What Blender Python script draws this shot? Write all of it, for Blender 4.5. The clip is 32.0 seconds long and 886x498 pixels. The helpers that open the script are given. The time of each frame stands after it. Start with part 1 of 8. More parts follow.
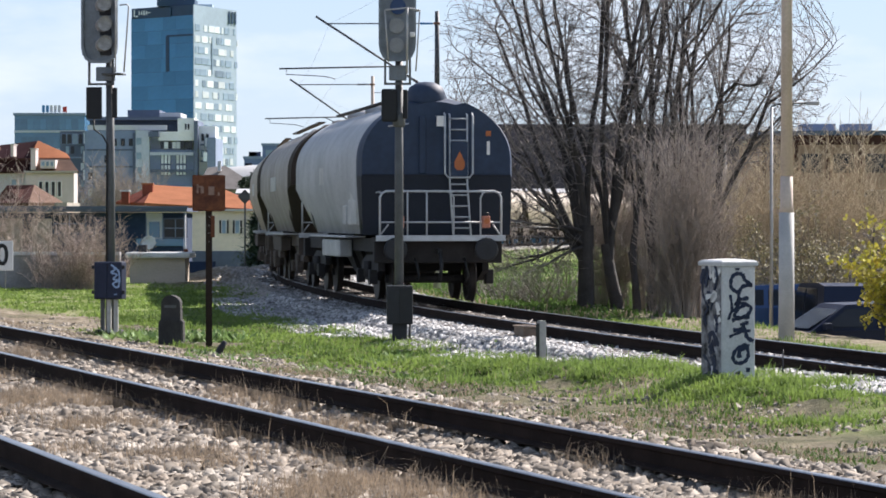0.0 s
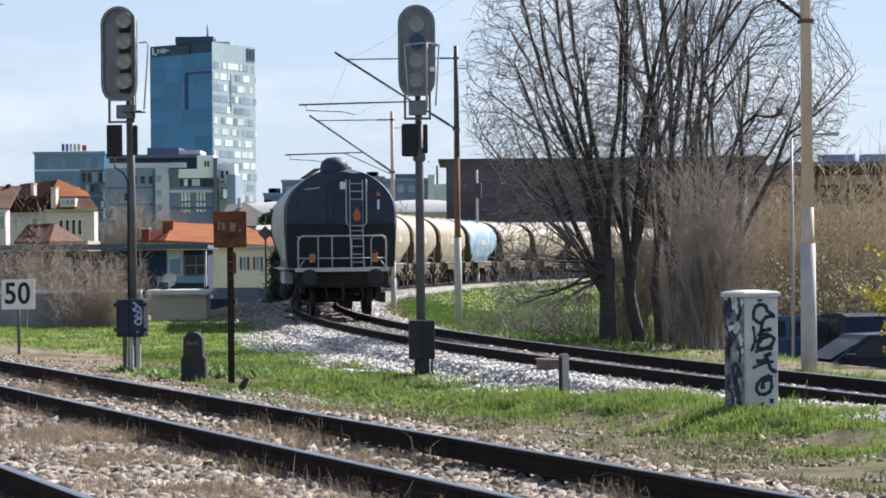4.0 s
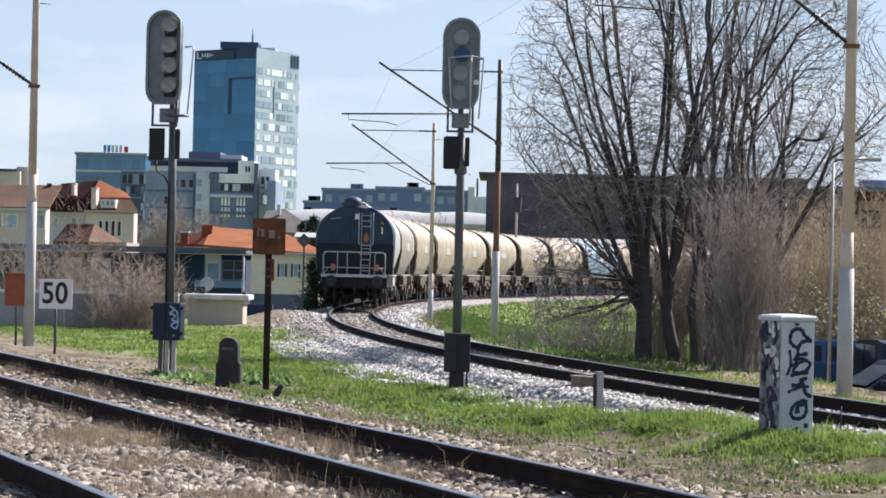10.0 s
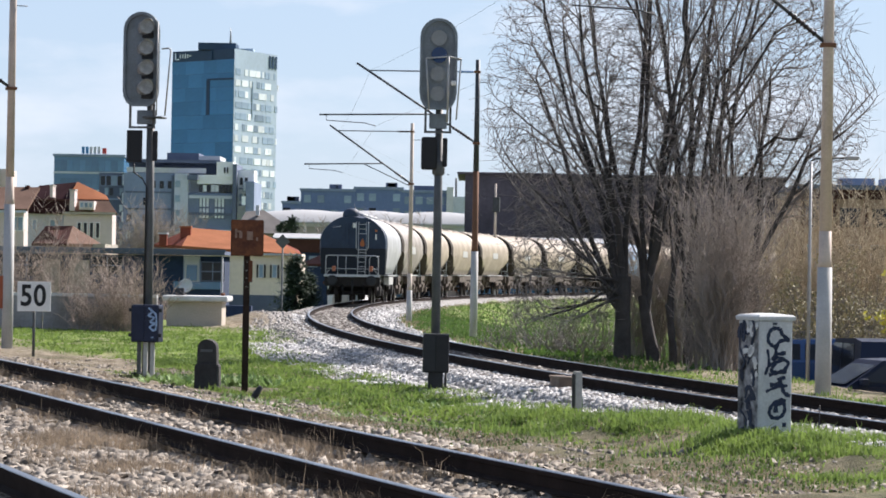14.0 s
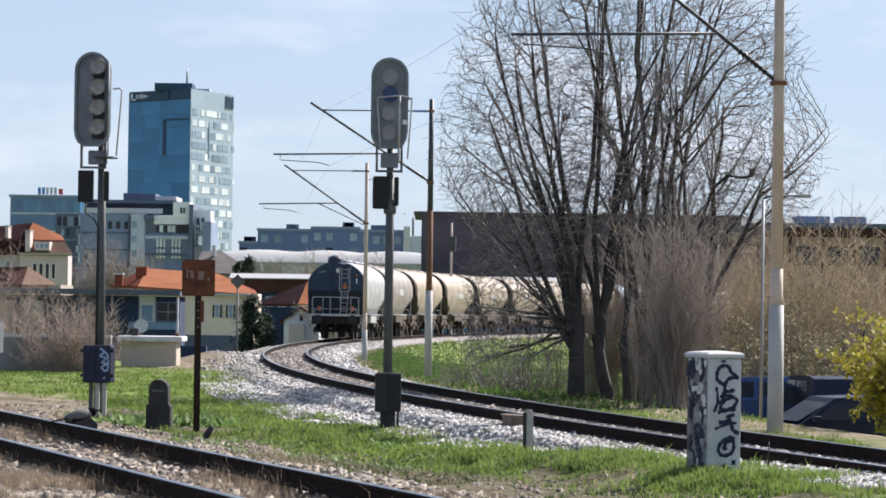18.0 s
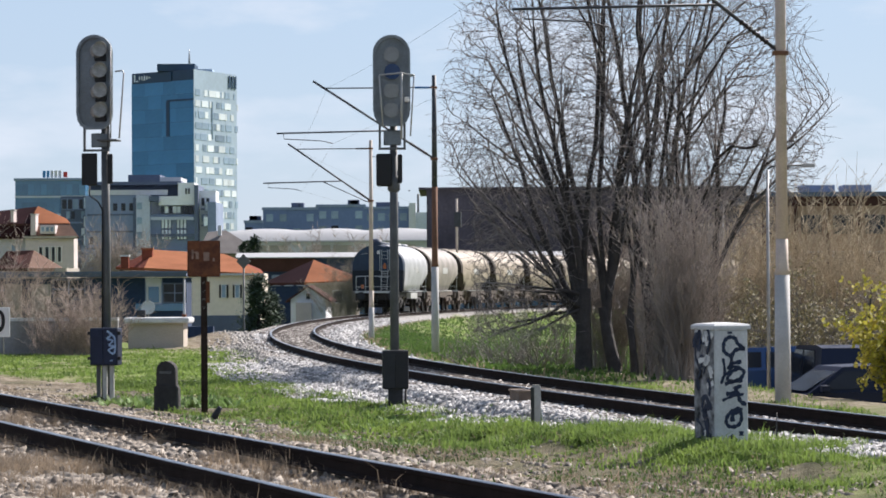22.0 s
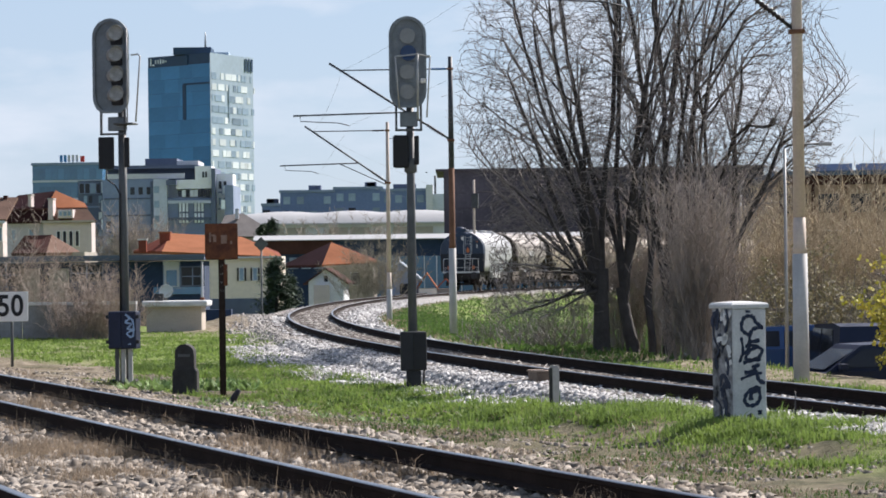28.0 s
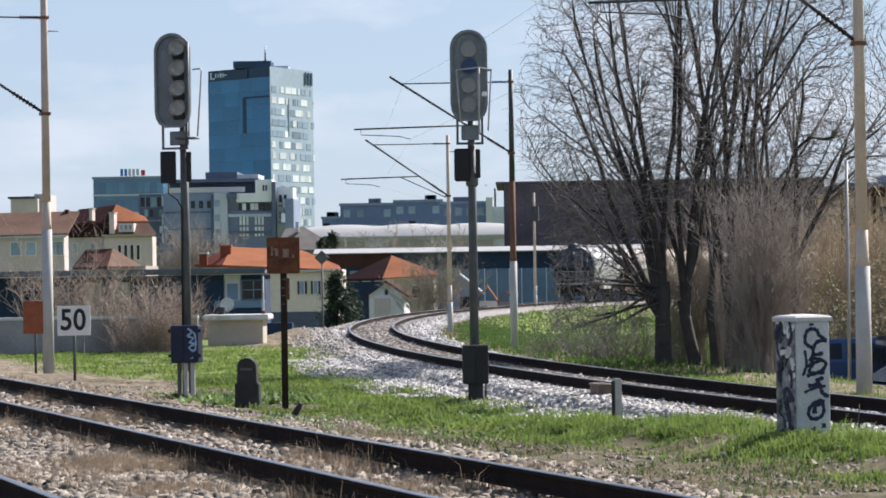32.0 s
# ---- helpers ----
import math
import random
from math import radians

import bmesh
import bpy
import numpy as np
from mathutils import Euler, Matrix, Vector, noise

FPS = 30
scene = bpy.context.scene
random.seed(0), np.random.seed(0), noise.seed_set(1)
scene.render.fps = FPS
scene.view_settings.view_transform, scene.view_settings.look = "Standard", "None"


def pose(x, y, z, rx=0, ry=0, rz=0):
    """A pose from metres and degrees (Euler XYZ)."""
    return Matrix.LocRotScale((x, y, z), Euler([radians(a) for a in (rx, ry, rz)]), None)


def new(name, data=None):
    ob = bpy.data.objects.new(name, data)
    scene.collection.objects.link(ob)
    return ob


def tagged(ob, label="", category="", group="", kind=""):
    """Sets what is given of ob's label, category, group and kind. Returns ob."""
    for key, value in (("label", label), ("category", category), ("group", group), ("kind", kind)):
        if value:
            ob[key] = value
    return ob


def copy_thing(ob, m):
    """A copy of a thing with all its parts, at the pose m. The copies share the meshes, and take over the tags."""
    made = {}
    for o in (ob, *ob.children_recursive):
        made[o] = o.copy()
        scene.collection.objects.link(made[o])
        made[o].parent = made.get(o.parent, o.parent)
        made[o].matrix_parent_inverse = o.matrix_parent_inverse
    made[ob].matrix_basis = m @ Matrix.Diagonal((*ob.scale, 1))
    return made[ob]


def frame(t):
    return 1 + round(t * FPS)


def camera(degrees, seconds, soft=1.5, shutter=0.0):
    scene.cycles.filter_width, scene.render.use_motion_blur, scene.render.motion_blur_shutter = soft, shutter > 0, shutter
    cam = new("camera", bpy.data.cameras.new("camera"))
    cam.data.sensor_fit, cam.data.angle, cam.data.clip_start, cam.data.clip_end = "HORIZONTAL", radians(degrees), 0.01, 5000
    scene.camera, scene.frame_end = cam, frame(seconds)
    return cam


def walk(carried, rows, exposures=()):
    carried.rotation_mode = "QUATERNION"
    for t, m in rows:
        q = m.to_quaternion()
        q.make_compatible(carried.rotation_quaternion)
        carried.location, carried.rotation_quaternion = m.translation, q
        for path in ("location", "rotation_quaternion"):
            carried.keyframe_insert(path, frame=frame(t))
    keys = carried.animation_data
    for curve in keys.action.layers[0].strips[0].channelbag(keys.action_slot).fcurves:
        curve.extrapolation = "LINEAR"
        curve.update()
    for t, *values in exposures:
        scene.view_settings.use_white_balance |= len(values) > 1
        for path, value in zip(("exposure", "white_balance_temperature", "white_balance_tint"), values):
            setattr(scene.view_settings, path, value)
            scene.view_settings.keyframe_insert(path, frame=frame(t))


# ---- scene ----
# camera path: seconds, x, y, z, pitch, roll, yaw
PATH = [
    (0.0, -0.000, 0.0, 1.540, -0.502, 0.000, 0.000),
    (0.5, -0.020, 0.0, 1.520, 0.056, 0.482, 0.159),
    (1.0, -0.033, 0.0, 1.528, 0.499, 0.744, 0.249),
    (1.5, -0.035, 0.0, 1.521, 0.872, 0.663, 0.380),
    (2.0, -0.028, 0.0, 1.523, 0.876, 0.706, 0.391),
    (2.5, -0.029, 0.0, 1.520, 0.721, 0.596, 0.476),
    (3.0, -0.033, 0.0, 1.532, 0.509, 0.671, 0.481),
    (3.5, -0.023, 0.0, 1.528, 0.197, 0.601, 0.413),
    (5.5, -0.014, 0.0, 1.561, 0.162, 0.254, 0.639),
    (6.0, -0.013, 0.0, 1.552, 0.394, -0.234, 0.710),
    (6.5, -0.016, 0.0, 1.554, 0.578, -0.523, 0.713),
    (7.0, -0.022, 0.0, 1.555, 0.685, -0.619, 0.771),
    (7.5, -0.028, 0.0, 1.551, 0.799, -0.644, 0.815),
    (8.0, -0.019, 0.0, 1.552, 0.734, -0.749, 0.878),
    (8.5, -0.019, 0.0, 1.553, 0.600, -0.882, 1.003),
    (9.0, -0.024, 0.0, 1.555, 0.477, -1.256, 1.093),
    (9.5, -0.025, 0.0, 1.557, 0.458, -1.257, 1.092),
    (10.0, -0.025, 0.0, 1.545, 0.411, -1.278, 1.125),
    (10.5, -0.016, 0.0, 1.549, 0.342, -1.312, 1.137),
    (11.0, -0.009, 0.0, 1.556, 0.392, -1.266, 1.127),
    (11.5, -0.011, 0.0, 1.557, 0.422, -1.251, 1.161),
    (12.0, -0.011, 0.0, 1.556, 0.409, -1.250, 1.128),
    (12.5, -0.011, 0.0, 1.555, 0.308, -1.234, 1.096),
    (13.0, -0.014, 0.0, 1.556, 0.346, -1.129, 0.952),
    (13.5, -0.016, 0.0, 1.553, 0.405, -1.112, 0.791),
    (15.5, 0.025, 0.0, 1.575, 0.436, -0.698, 0.610),
    (16.0, 0.045, 0.0, 1.573, 0.760, -1.085, 0.572),
    (16.5, 0.057, 0.0, 1.563, 1.043, -1.085, 0.500),
    (17.0, 0.058, 0.0, 1.563, 1.124, -1.010, 0.304),
    (17.5, 0.064, 0.0, 1.561, 1.264, -1.004, 0.071),
    (18.0, 0.079, 0.0, 1.552, 1.199, -0.767, -0.107),
    (18.5, 0.081, 0.0, 1.560, 1.154, -0.385, -0.194),
    (19.0, 0.083, 0.0, 1.564, 1.103, -0.170, -0.179),
    (19.5, 0.082, 0.0, 1.558, 1.063, -0.132, -0.077),
    (20.0, 0.080, 0.0, 1.559, 0.970, -0.049, 0.017),
    (20.5, 0.083, 0.0, 1.558, 0.971, 0.155, 0.081),
    (21.0, 0.087, 0.0, 1.564, 0.814, 0.204, 0.068),
    (21.5, 0.089, 0.0, 1.558, 0.757, 0.215, 0.052),
    (22.0, 0.094, 0.0, 1.562, 0.726, 0.308, 0.025),
    (22.5, 0.092, 0.0, 1.557, 0.735, 0.271, -0.061),
    (23.0, 0.090, 0.0, 1.558, 0.696, 0.373, -0.127),
    (23.5, 0.089, 0.0, 1.556, 0.713, 0.382, -0.236),
    (24.0, 0.089, 0.0, 1.560, 0.792, 0.416, -0.075),
    (24.5, 0.084, 0.0, 1.561, 0.907, 0.448, 0.233),
    (25.0, 0.081, 0.0, 1.559, 0.798, 0.470, 0.345),
    (25.5, 0.084, 0.0, 1.560, 0.811, 0.469, 0.391),
    (27.5, 0.089, 0.0, 1.557, 0.369, 0.622, 0.358),
    (28.0, 0.096, 0.0, 1.555, 0.370, 0.724, 0.370),
    (28.5, 0.096, 0.0, 1.557, 0.344, 0.818, 0.375),
    (29.0, 0.092, 0.0, 1.562, 0.376, 0.883, 0.374),
    (29.5, 0.094, 0.0, 1.567, 0.483, 0.992, 0.380),
    (30.0, 0.094, 0.0, 1.565, 0.634, 0.986, 0.396),
    (30.5, 0.088, 0.0, 1.558, 0.539, 0.935, 0.455),
    (31.0, 0.083, 0.0, 1.560, 0.396, 1.004, 0.676),
    (31.5, 0.075, 0.0, 1.562, 0.537, 0.967, 1.028),
    (32.0, 0.070, 0.0, 1.565, 0.635, 0.861, 1.540),
]
cam = camera(17.15, 32.0, soft=1.75)
walk(cam, [(t, pose(x, y, z, 90 + p, ro, ya)) for t, x, y, z, p, ro, ya in PATH],
     exposures=[(0.0, 0.91, 6445, 16), (1.5, 0.81, 6445, 16), (13.5, 0.79, 6445, 16), (16.0, 0.83, 6445, 16), (18.0, 0.74, 6445, 16), (21.0, 0.68, 6445, 16), (32.0, 0.65, 6445, 16)])

# ---- light ----
SUN_AZ, SUN_EL = radians(43), radians(39)      # azimuth from +y towards +x
world = bpy.data.worlds.new("sky")
scene.world = world
world.use_nodes = True
wn = world.node_tree
sky = wn.nodes.new("ShaderNodeTexSky")
sky.sky_type, sky.sun_disc = "NISHITA", False
sky.sun_elevation, sky.sun_rotation = SUN_EL, SUN_AZ
sky.air_density, sky.dust_density, sky.ozone_density = 1.0, 0.2, 2.0
bg = wn.nodes["Background"]
bg.inputs["Strength"].default_value = 0.066
# thin high cloud and spring haze over the blue
tc = wn.nodes.new("ShaderNodeTexCoord")
mp = wn.nodes.new("ShaderNodeMapping")
mp.inputs["Scale"].default_value = (1.0, 1.0, 3.2)
nz = wn.nodes.new("ShaderNodeTexNoise")
nz.inputs["Scale"].default_value, nz.inputs["Detail"].default_value, nz.inputs["Roughness"].default_value = 9.0, 8, 0.55
rp = wn.nodes.new("ShaderNodeValToRGB")
rp.color_ramp.elements[0].position, rp.color_ramp.elements[1].position = 0.50, 0.66
rp.color_ramp.elements[0].color = (0.0, 0.0, 0.0, 1)
rp.color_ramp.elements[1].color = (0.8, 0.8, 0.8, 1)
haze = wn.nodes.new("ShaderNodeMixRGB")
sep = wn.nodes.new("ShaderNodeSeparateXYZ")
low = wn.nodes.new("ShaderNodeMapRange")          # haze thins with height
low.inputs["From Min"].default_value, low.inputs["From Max"].default_value = 0.08, 0.45
low.inputs["To Min"].default_value, low.inputs["To Max"].default_value = 0.72, 0.08
wn.links.new(tc.outputs["Generated"], sep.inputs["Vector"])
wn.links.new(sep.outputs["Z"], low.inputs["Value"])
wn.links.new(low.outputs["Result"], haze.inputs[0])
haze.inputs[2].default_value = (4.9, 6.4, 8.2, 1)
mx = wn.nodes.new("ShaderNodeMixRGB")
mx.inputs[2].default_value = (7.25, 8.15, 9.0, 1)
wn.links.new(tc.outputs["Generated"], mp.inputs["Vector"])
wn.links.new(mp.outputs["Vector"], nz.inputs["Vector"])
wn.links.new(nz.outputs["Fac"], rp.inputs["Fac"])
wn.links.new(rp.outputs["Color"], mx.inputs[0])
wn.links.new(sky.outputs["Color"], haze.inputs[1])
wn.links.new(haze.outputs["Color"], mx.inputs[1])
wn.links.new(mx.outputs["Color"], bg.inputs["Color"])

sun = new("sun", bpy.data.lights.new("sun", "SUN"))
sun.data.energy, sun.data.angle, sun.data.color = 5.7, radians(0.6), (1.0, 0.95, 0.87)
to_sun = Vector((math.sin(SUN_AZ) * math.cos(SUN_EL), math.cos(SUN_AZ) * math.cos(SUN_EL), math.sin(SUN_EL)))
sun.matrix_world = Matrix.Translation((0, 0, 60)) @ to_sun.to_track_quat("Z", "Y").to_matrix().to_4x4()

# ---- materials ----
def mat(name, color, rough=0.7, metal=0.0, var=0.25, scale=6.0, fine=60.0, bump=0.3, second=None, depth=0.01, island=0.0, per_object=0.0, spec=0.3):
    """A surface with stains at one scale and grain at another; second: the stain's colour."""
    m = bpy.data.materials.new(name)
    m.use_nodes = True
    t = m.node_tree
    b = t.nodes["Principled BSDF"]
    b.inputs["Roughness"].default_value, b.inputs["Metallic"].default_value = rough, metal
    b.inputs["Specular IOR Level"].default_value = spec
    co = t.nodes.new("ShaderNodeTexCoord")
    n1 = t.nodes.new("ShaderNodeTexNoise")
    n1.inputs["Scale"].default_value, n1.inputs["Detail"].default_value, n1.inputs["Roughness"].default_value = scale, 6, 0.6
    n2 = t.nodes.new("ShaderNodeTexNoise")
    n2.inputs["Scale"].default_value, n2.inputs["Detail"].default_value = fine, 4
    for n in (n1, n2):
        t.links.new(co.outputs["Object"], n.inputs["Vector"])
    r1 = t.nodes.new("ShaderNodeValToRGB")
    r1.color_ramp.elements[0].position, r1.color_ramp.elements[1].position = 0.35, 0.68
    dark = second or tuple(c * (1 - var) for c in color)
    r1.color_ramp.elements[0].color = (*dark, 1)
    r1.color_ramp.elements[1].color = (*color, 1)
    t.links.new(n1.outputs["Fac"], r1.inputs["Fac"])
    last = r1.outputs["Color"]

    def times(lo, hi, fac):
        nonlocal last
        mr = t.nodes.new("ShaderNodeMapRange")
        mr.inputs["To Min"].default_value, mr.inputs["To Max"].default_value = lo, hi
        t.links.new(fac, mr.inputs["Value"])
        mu = t.nodes.new("ShaderNodeMixRGB")
        mu.blend_type = "MULTIPLY"
        mu.inputs[0].default_value = 1.0
        t.links.new(last, mu.inputs[1])
        t.links.new(mr.outputs["Result"], mu.inputs[2])
        last = mu.outputs["Color"]

    times(1 - var * 0.8, 1 + var * 0.8, n2.outputs["Fac"])
    if island:
        g = t.nodes.new("ShaderNodeNewGeometry")
        times(1 - island, 1 + island, g.outputs["Random Per Island"])
    if per_object:
        oi = t.nodes.new("ShaderNodeObjectInfo")
        times(1 - per_object, 1 + per_object, oi.outputs["Random"])
    t.links.new(last, b.inputs["Base Color"])
    if bump:
        bp = t.nodes.new("ShaderNodeBump")
        bp.inputs["Strength"].default_value, bp.inputs["Distance"].default_value = bump, depth
        t.links.new(n2.outputs["Fac"], bp.inputs["Height"])
        t.links.new(bp.outputs["Normal"], b.inputs["Normal"])
    return m


RAIL_SIDE = mat("rail_rust", (0.030, 0.021, 0.018), 0.95, 0.0, 0.4, 3, 40, spec=0.08)
RAIL_TOP = mat("rail_head", (0.30, 0.30, 0.32), 0.32, 0.9, 0.3, 2, 30, 0.1)
SLEEPER = mat("sleeper", (0.12, 0.10, 0.085), 0.9, 0, 0.35, 3, 30)
STONE_NEW = mat("stone_new", (0.40, 0.395, 0.39), 0.8, 0, 0.22, 5, 60, 0.2, island=0.6, spec=0.1)
STONE_BROWN = mat("stone_brown", (0.40, 0.375, 0.345), 0.9, 0, 0.25, 2, 60, 0.2, island=0.22, spec=0.1)
STONE_OLD = mat("stone_old", (0.305, 0.278, 0.243), 0.9, 0, 0.3, 2, 60, 0.2, second=(0.19, 0.16, 0.13), island=0.55, spec=0.1)


def leafy(m, share=0.5):
    """Lets light shine through thin blades and leaves."""
    t = m.node_tree
    b = t.nodes["Principled BSDF"]
    tr = t.nodes.new("ShaderNodeBsdfTranslucent")
    link = b.inputs["Base Color"].links[0]
    t.links.new(link.from_socket, tr.inputs["Color"])
    mixer = t.nodes.new("ShaderNodeMixShader")
    mixer.inputs[0].default_value = share
    t.links.new(b.outputs[0], mixer.inputs[1])
    t.links.new(tr.outputs[0], mixer.inputs[2])
    t.links.new(mixer.outputs[0], t.nodes["Material Output"].inputs["Surface"])
    return m


GRASS_DARK = leafy(mat("dark_grass", (0.085, 0.15, 0.035), 0.55, 0, 0.3, 0.9, 6, 0, island=0.4), 0.35)
GRASS = leafy(mat("grass", (0.215, 0.30, 0.07), 0.6, 0, 0.25, 0.9, 5, 0, second=(0.115, 0.18, 0.045), island=0.22))
GRASS_SLOPE = leafy(mat("slope_grass", (0.105, 0.19, 0.042), 0.7, 0, 0.3, 0.35, 5, 0, second=(0.06, 0.10, 0.03), island=0.25), 0.4)
GRASS_DRY = leafy(mat("dry_grass", (0.36, 0.285, 0.205), 0.9, 0, 0.3, 0.7, 6, 0, island=0.25), 0.35)


def ground_mat():
    """Soil, turf and stone bed, by what grows or lies there."""
    m = bpy.data.materials.new("ground")
    m.use_nodes = True
    t = m.node_tree
    b = t.nodes["Principled BSDF"]
    b.inputs["Roughness"].default_value, b.inputs["Specular IOR Level"].default_value = 0.95, 0.2
    co = t.nodes.new("ShaderNodeTexCoord")

    def noise_ramp(scale, detail, c0, c1, lo=0.35, hi=0.65):
        n = t.nodes.new("ShaderNodeTexNoise")
        n.inputs["Scale"].default_value, n.inputs["Detail"].default_value, n.inputs["Roughness"].default_value = scale, detail, 0.65
        t.links.new(co.outputs["Object"], n.inputs["Vector"])
        r = t.nodes.new("ShaderNodeValToRGB")
        r.color_ramp.elements[0].position, r.color_ramp.elements[1].position = lo, hi
        r.color_ramp.elements[0].color, r.color_ramp.elements[1].color = (*c0, 1), (*c1, 1)
        t.links.new(n.outputs["Fac"], r.inputs["Fac"])
        return r.outputs["Color"], n

    soil, n0 = noise_ramp(4.0, 12, (0.13, 0.105, 0.07), (0.30, 0.25, 0.185), 0.38, 0.62)
    weedy, n3 = noise_ramp(2.3, 10, (0.0, 0.0, 0.0), (0.4, 0.4, 0.4), 0.54, 0.66)
    low = t.nodes.new("ShaderNodeMixRGB")
    low.inputs[2].default_value = (0.15, 0.145, 0.06, 1)
    t.links.new(weedy, low.inputs[0])
    t.links.new(soil, low.inputs[1])
    soil = low.outputs["Color"]
    turf, n1 = noise_ramp(1.6, 10, (0.09, 0.14, 0.025), (0.19, 0.26, 0.05))
    bed, n2 = noise_ramp(22.0, 6, (0.17, 0.163, 0.155), (0.42, 0.41, 0.395))
    old, n5 = noise_ramp(20.0, 6, (0.06, 0.05, 0.042), (0.27, 0.235, 0.195))
    last = soil
    moss, n4 = noise_ramp(5.0, 12, (0.045, 0.044, 0.022), (0.15, 0.135, 0.075), 0.38, 0.64)
    for key, colour in (("moss", moss), ("stone", bed), ("old", old), ("green", turf)):
        at = t.nodes.new("ShaderNodeAttribute")
        at.attribute_name = key
        mixer = t.nodes.new("ShaderNodeMixRGB")
        t.links.new(at.outputs["Fac"], mixer.inputs[0])
        t.links.new(last, mixer.inputs[1])
        t.links.new(colour, mixer.inputs[2])
        last = mixer.outputs["Color"]
    t.links.new(last, b.inputs["Base Color"])
    bp = t.nodes.new("ShaderNodeBump")
    bp.inputs["Strength"].default_value, bp.inputs["Distance"].default_value = 0.8, 0.05
    t.links.new(n2.outputs["Fac"], bp.inputs["Height"])
    t.links.new(bp.outputs["Normal"], b.inputs["Normal"])
    return m


GROUND = ground_mat()
CONCRETE = mat("concrete", (0.46, 0.44, 0.41), 0.85, 0, 0.3, 1.2, 30, 0.3)
CONCRETE_WHITE = mat("painted_concrete", (0.62, 0.63, 0.63), 0.8, 0, 0.25, 2.5, 40, 0.3)
CONCRETE_DARK = mat("dark_concrete", (0.055, 0.053, 0.052), 0.9, 0, 0.4, 4, 40, 0.4)
STEEL_GREY = mat("grey_steel", (0.12, 0.126, 0.128), 0.6, 0.3, 0.3, 3, 40, 0.15)
STEEL_DARK = mat("dark_steel", (0.032, 0.034, 0.038), 0.55, 0.2, 0.3, 4, 40, 0.15)
STEEL_LIGHT = mat("light_steel", (0.45, 0.45, 0.44), 0.5, 0.3, 0.2, 4, 40, 0.1)
RUST = mat("rust", (0.20, 0.075, 0.035), 0.85, 0.1, 0.4, 6, 50, 0.4, second=(0.09, 0.035, 0.022))
MAST_TAN = mat("mast_paint", (0.60, 0.495, 0.42), 0.7, 0, 0.25, 1.5, 30, 0.15)
MAST_WHITE = mat("mast_white", (0.47, 0.465, 0.455), 0.7, 0, 0.2, 1.5, 30, 0.15)
MAST_RUST = mat("mast_rust", (0.20, 0.10, 0.06), 0.85, 0, 0.3, 2, 30, 0.2)
WHITE = mat("white_paint", (0.78, 0.78, 0.76), 0.6, 0, 0.12, 3, 40, 0.1)
BLACK = mat("black_paint", (0.018, 0.019, 0.021), 0.6, 0, 0.2, 4, 40, 0.1)
BARK = mat("bark", (0.076, 0.069, 0.066), 0.9, 0, 0.4, 3, 25, 0.6)
TWIG = mat("twig", (0.25, 0.225, 0.21), 0.9, 0, 0.3, 1, 10, 0)
TWIG_TAN = mat("shrub_twig", (0.39, 0.335, 0.295), 0.9, 0, 0.3, 1, 10, 0)
WAGON_GREY = mat("wagon_grey", (0.42, 0.43, 0.445), 0.55, 0, 0.3, 0.9, 12, 0.1)
WAGON_END = mat("wagon_end", (0.030, 0.050, 0.092), 0.6, 0, 0.3, 1.0, 12, 0.1)
WAGON_CREAM = mat("wagon_cream", (0.41, 0.345, 0.27), 0.6, 0, 0.34, 0.9, 12, 0.1)
# underframe in two copies: darkened for the tail's shade, paler brown as if sunlit
UNDERFRAME = mat("underframe", (0.034, 0.031, 0.031), 0.8, 0, 0.4, 3, 30, 0.3)
UNDERFRAME_LIT = mat("lit_underframe", (0.12, 0.095, 0.078), 0.85, 0, 0.45, 3, 30, 0.3)
WHEEL = mat("wheel_steel", (0.06, 0.05, 0.046), 0.6, 0.5, 0.3, 4, 30, 0.2)


# ---- mesh helpers ----
def part(name, bm, material, parent=None, label="", smooth=False):
    me = bpy.data.meshes.new(name)
    bm.to_mesh(me)
    bm.free()
    for m in material if isinstance(material, (list, tuple)) else (material,):
        me.materials.append(m)
    if smooth:
        me.shade_smooth()
    ob = new(name, me)
    if parent:
        ob.parent = parent
    if label:
        ob["label"] = label
    return ob


def empty(name, m=None, label="", category="", group="", kind=""):
    e = new(name)
    e.empty_display_size = 0.2
    if m is not None:
        e.matrix_basis = m
    return tagged(e, label, category, group, kind)


def box(bm, x0, x1, y0, y1, z0, z1, bevel=0.0, mat_index=0):
    """A box; bevelled where asked."""
    b = bmesh.new() if bevel else bm
    vs = [b.verts.new((x, y, z)) for z in (z0, z1) for x, y in ((x0, y0), (x1, y0), (x1, y1), (x0, y1))]
    fs = [b.faces.new([vs[i] for i in q]) for q in ((3, 2, 1, 0), (4, 5, 6, 7), (0, 1, 5, 4), (1, 2, 6, 5), (2, 3, 7, 6), (3, 0, 4, 7))]
    for f in fs:
        f.material_index = mat_index
    if bevel:
        bmesh.ops.bevel(b, geom=b.edges[:] + b.verts[:], offset=bevel, segments=2, affect="EDGES", profile=0.5)
        merge(bm, b)
    return bm


def merge(bm, other):
    """Adds the other mesh to this one."""
    made = {v: bm.verts.new(v.co) for v in other.verts}
    for f in other.faces:
        try:
            g = bm.faces.new([made[v] for v in f.verts])
            g.material_index, g.smooth = f.material_index, f.smooth
        except ValueError:
            pass
    other.free()
    return bm


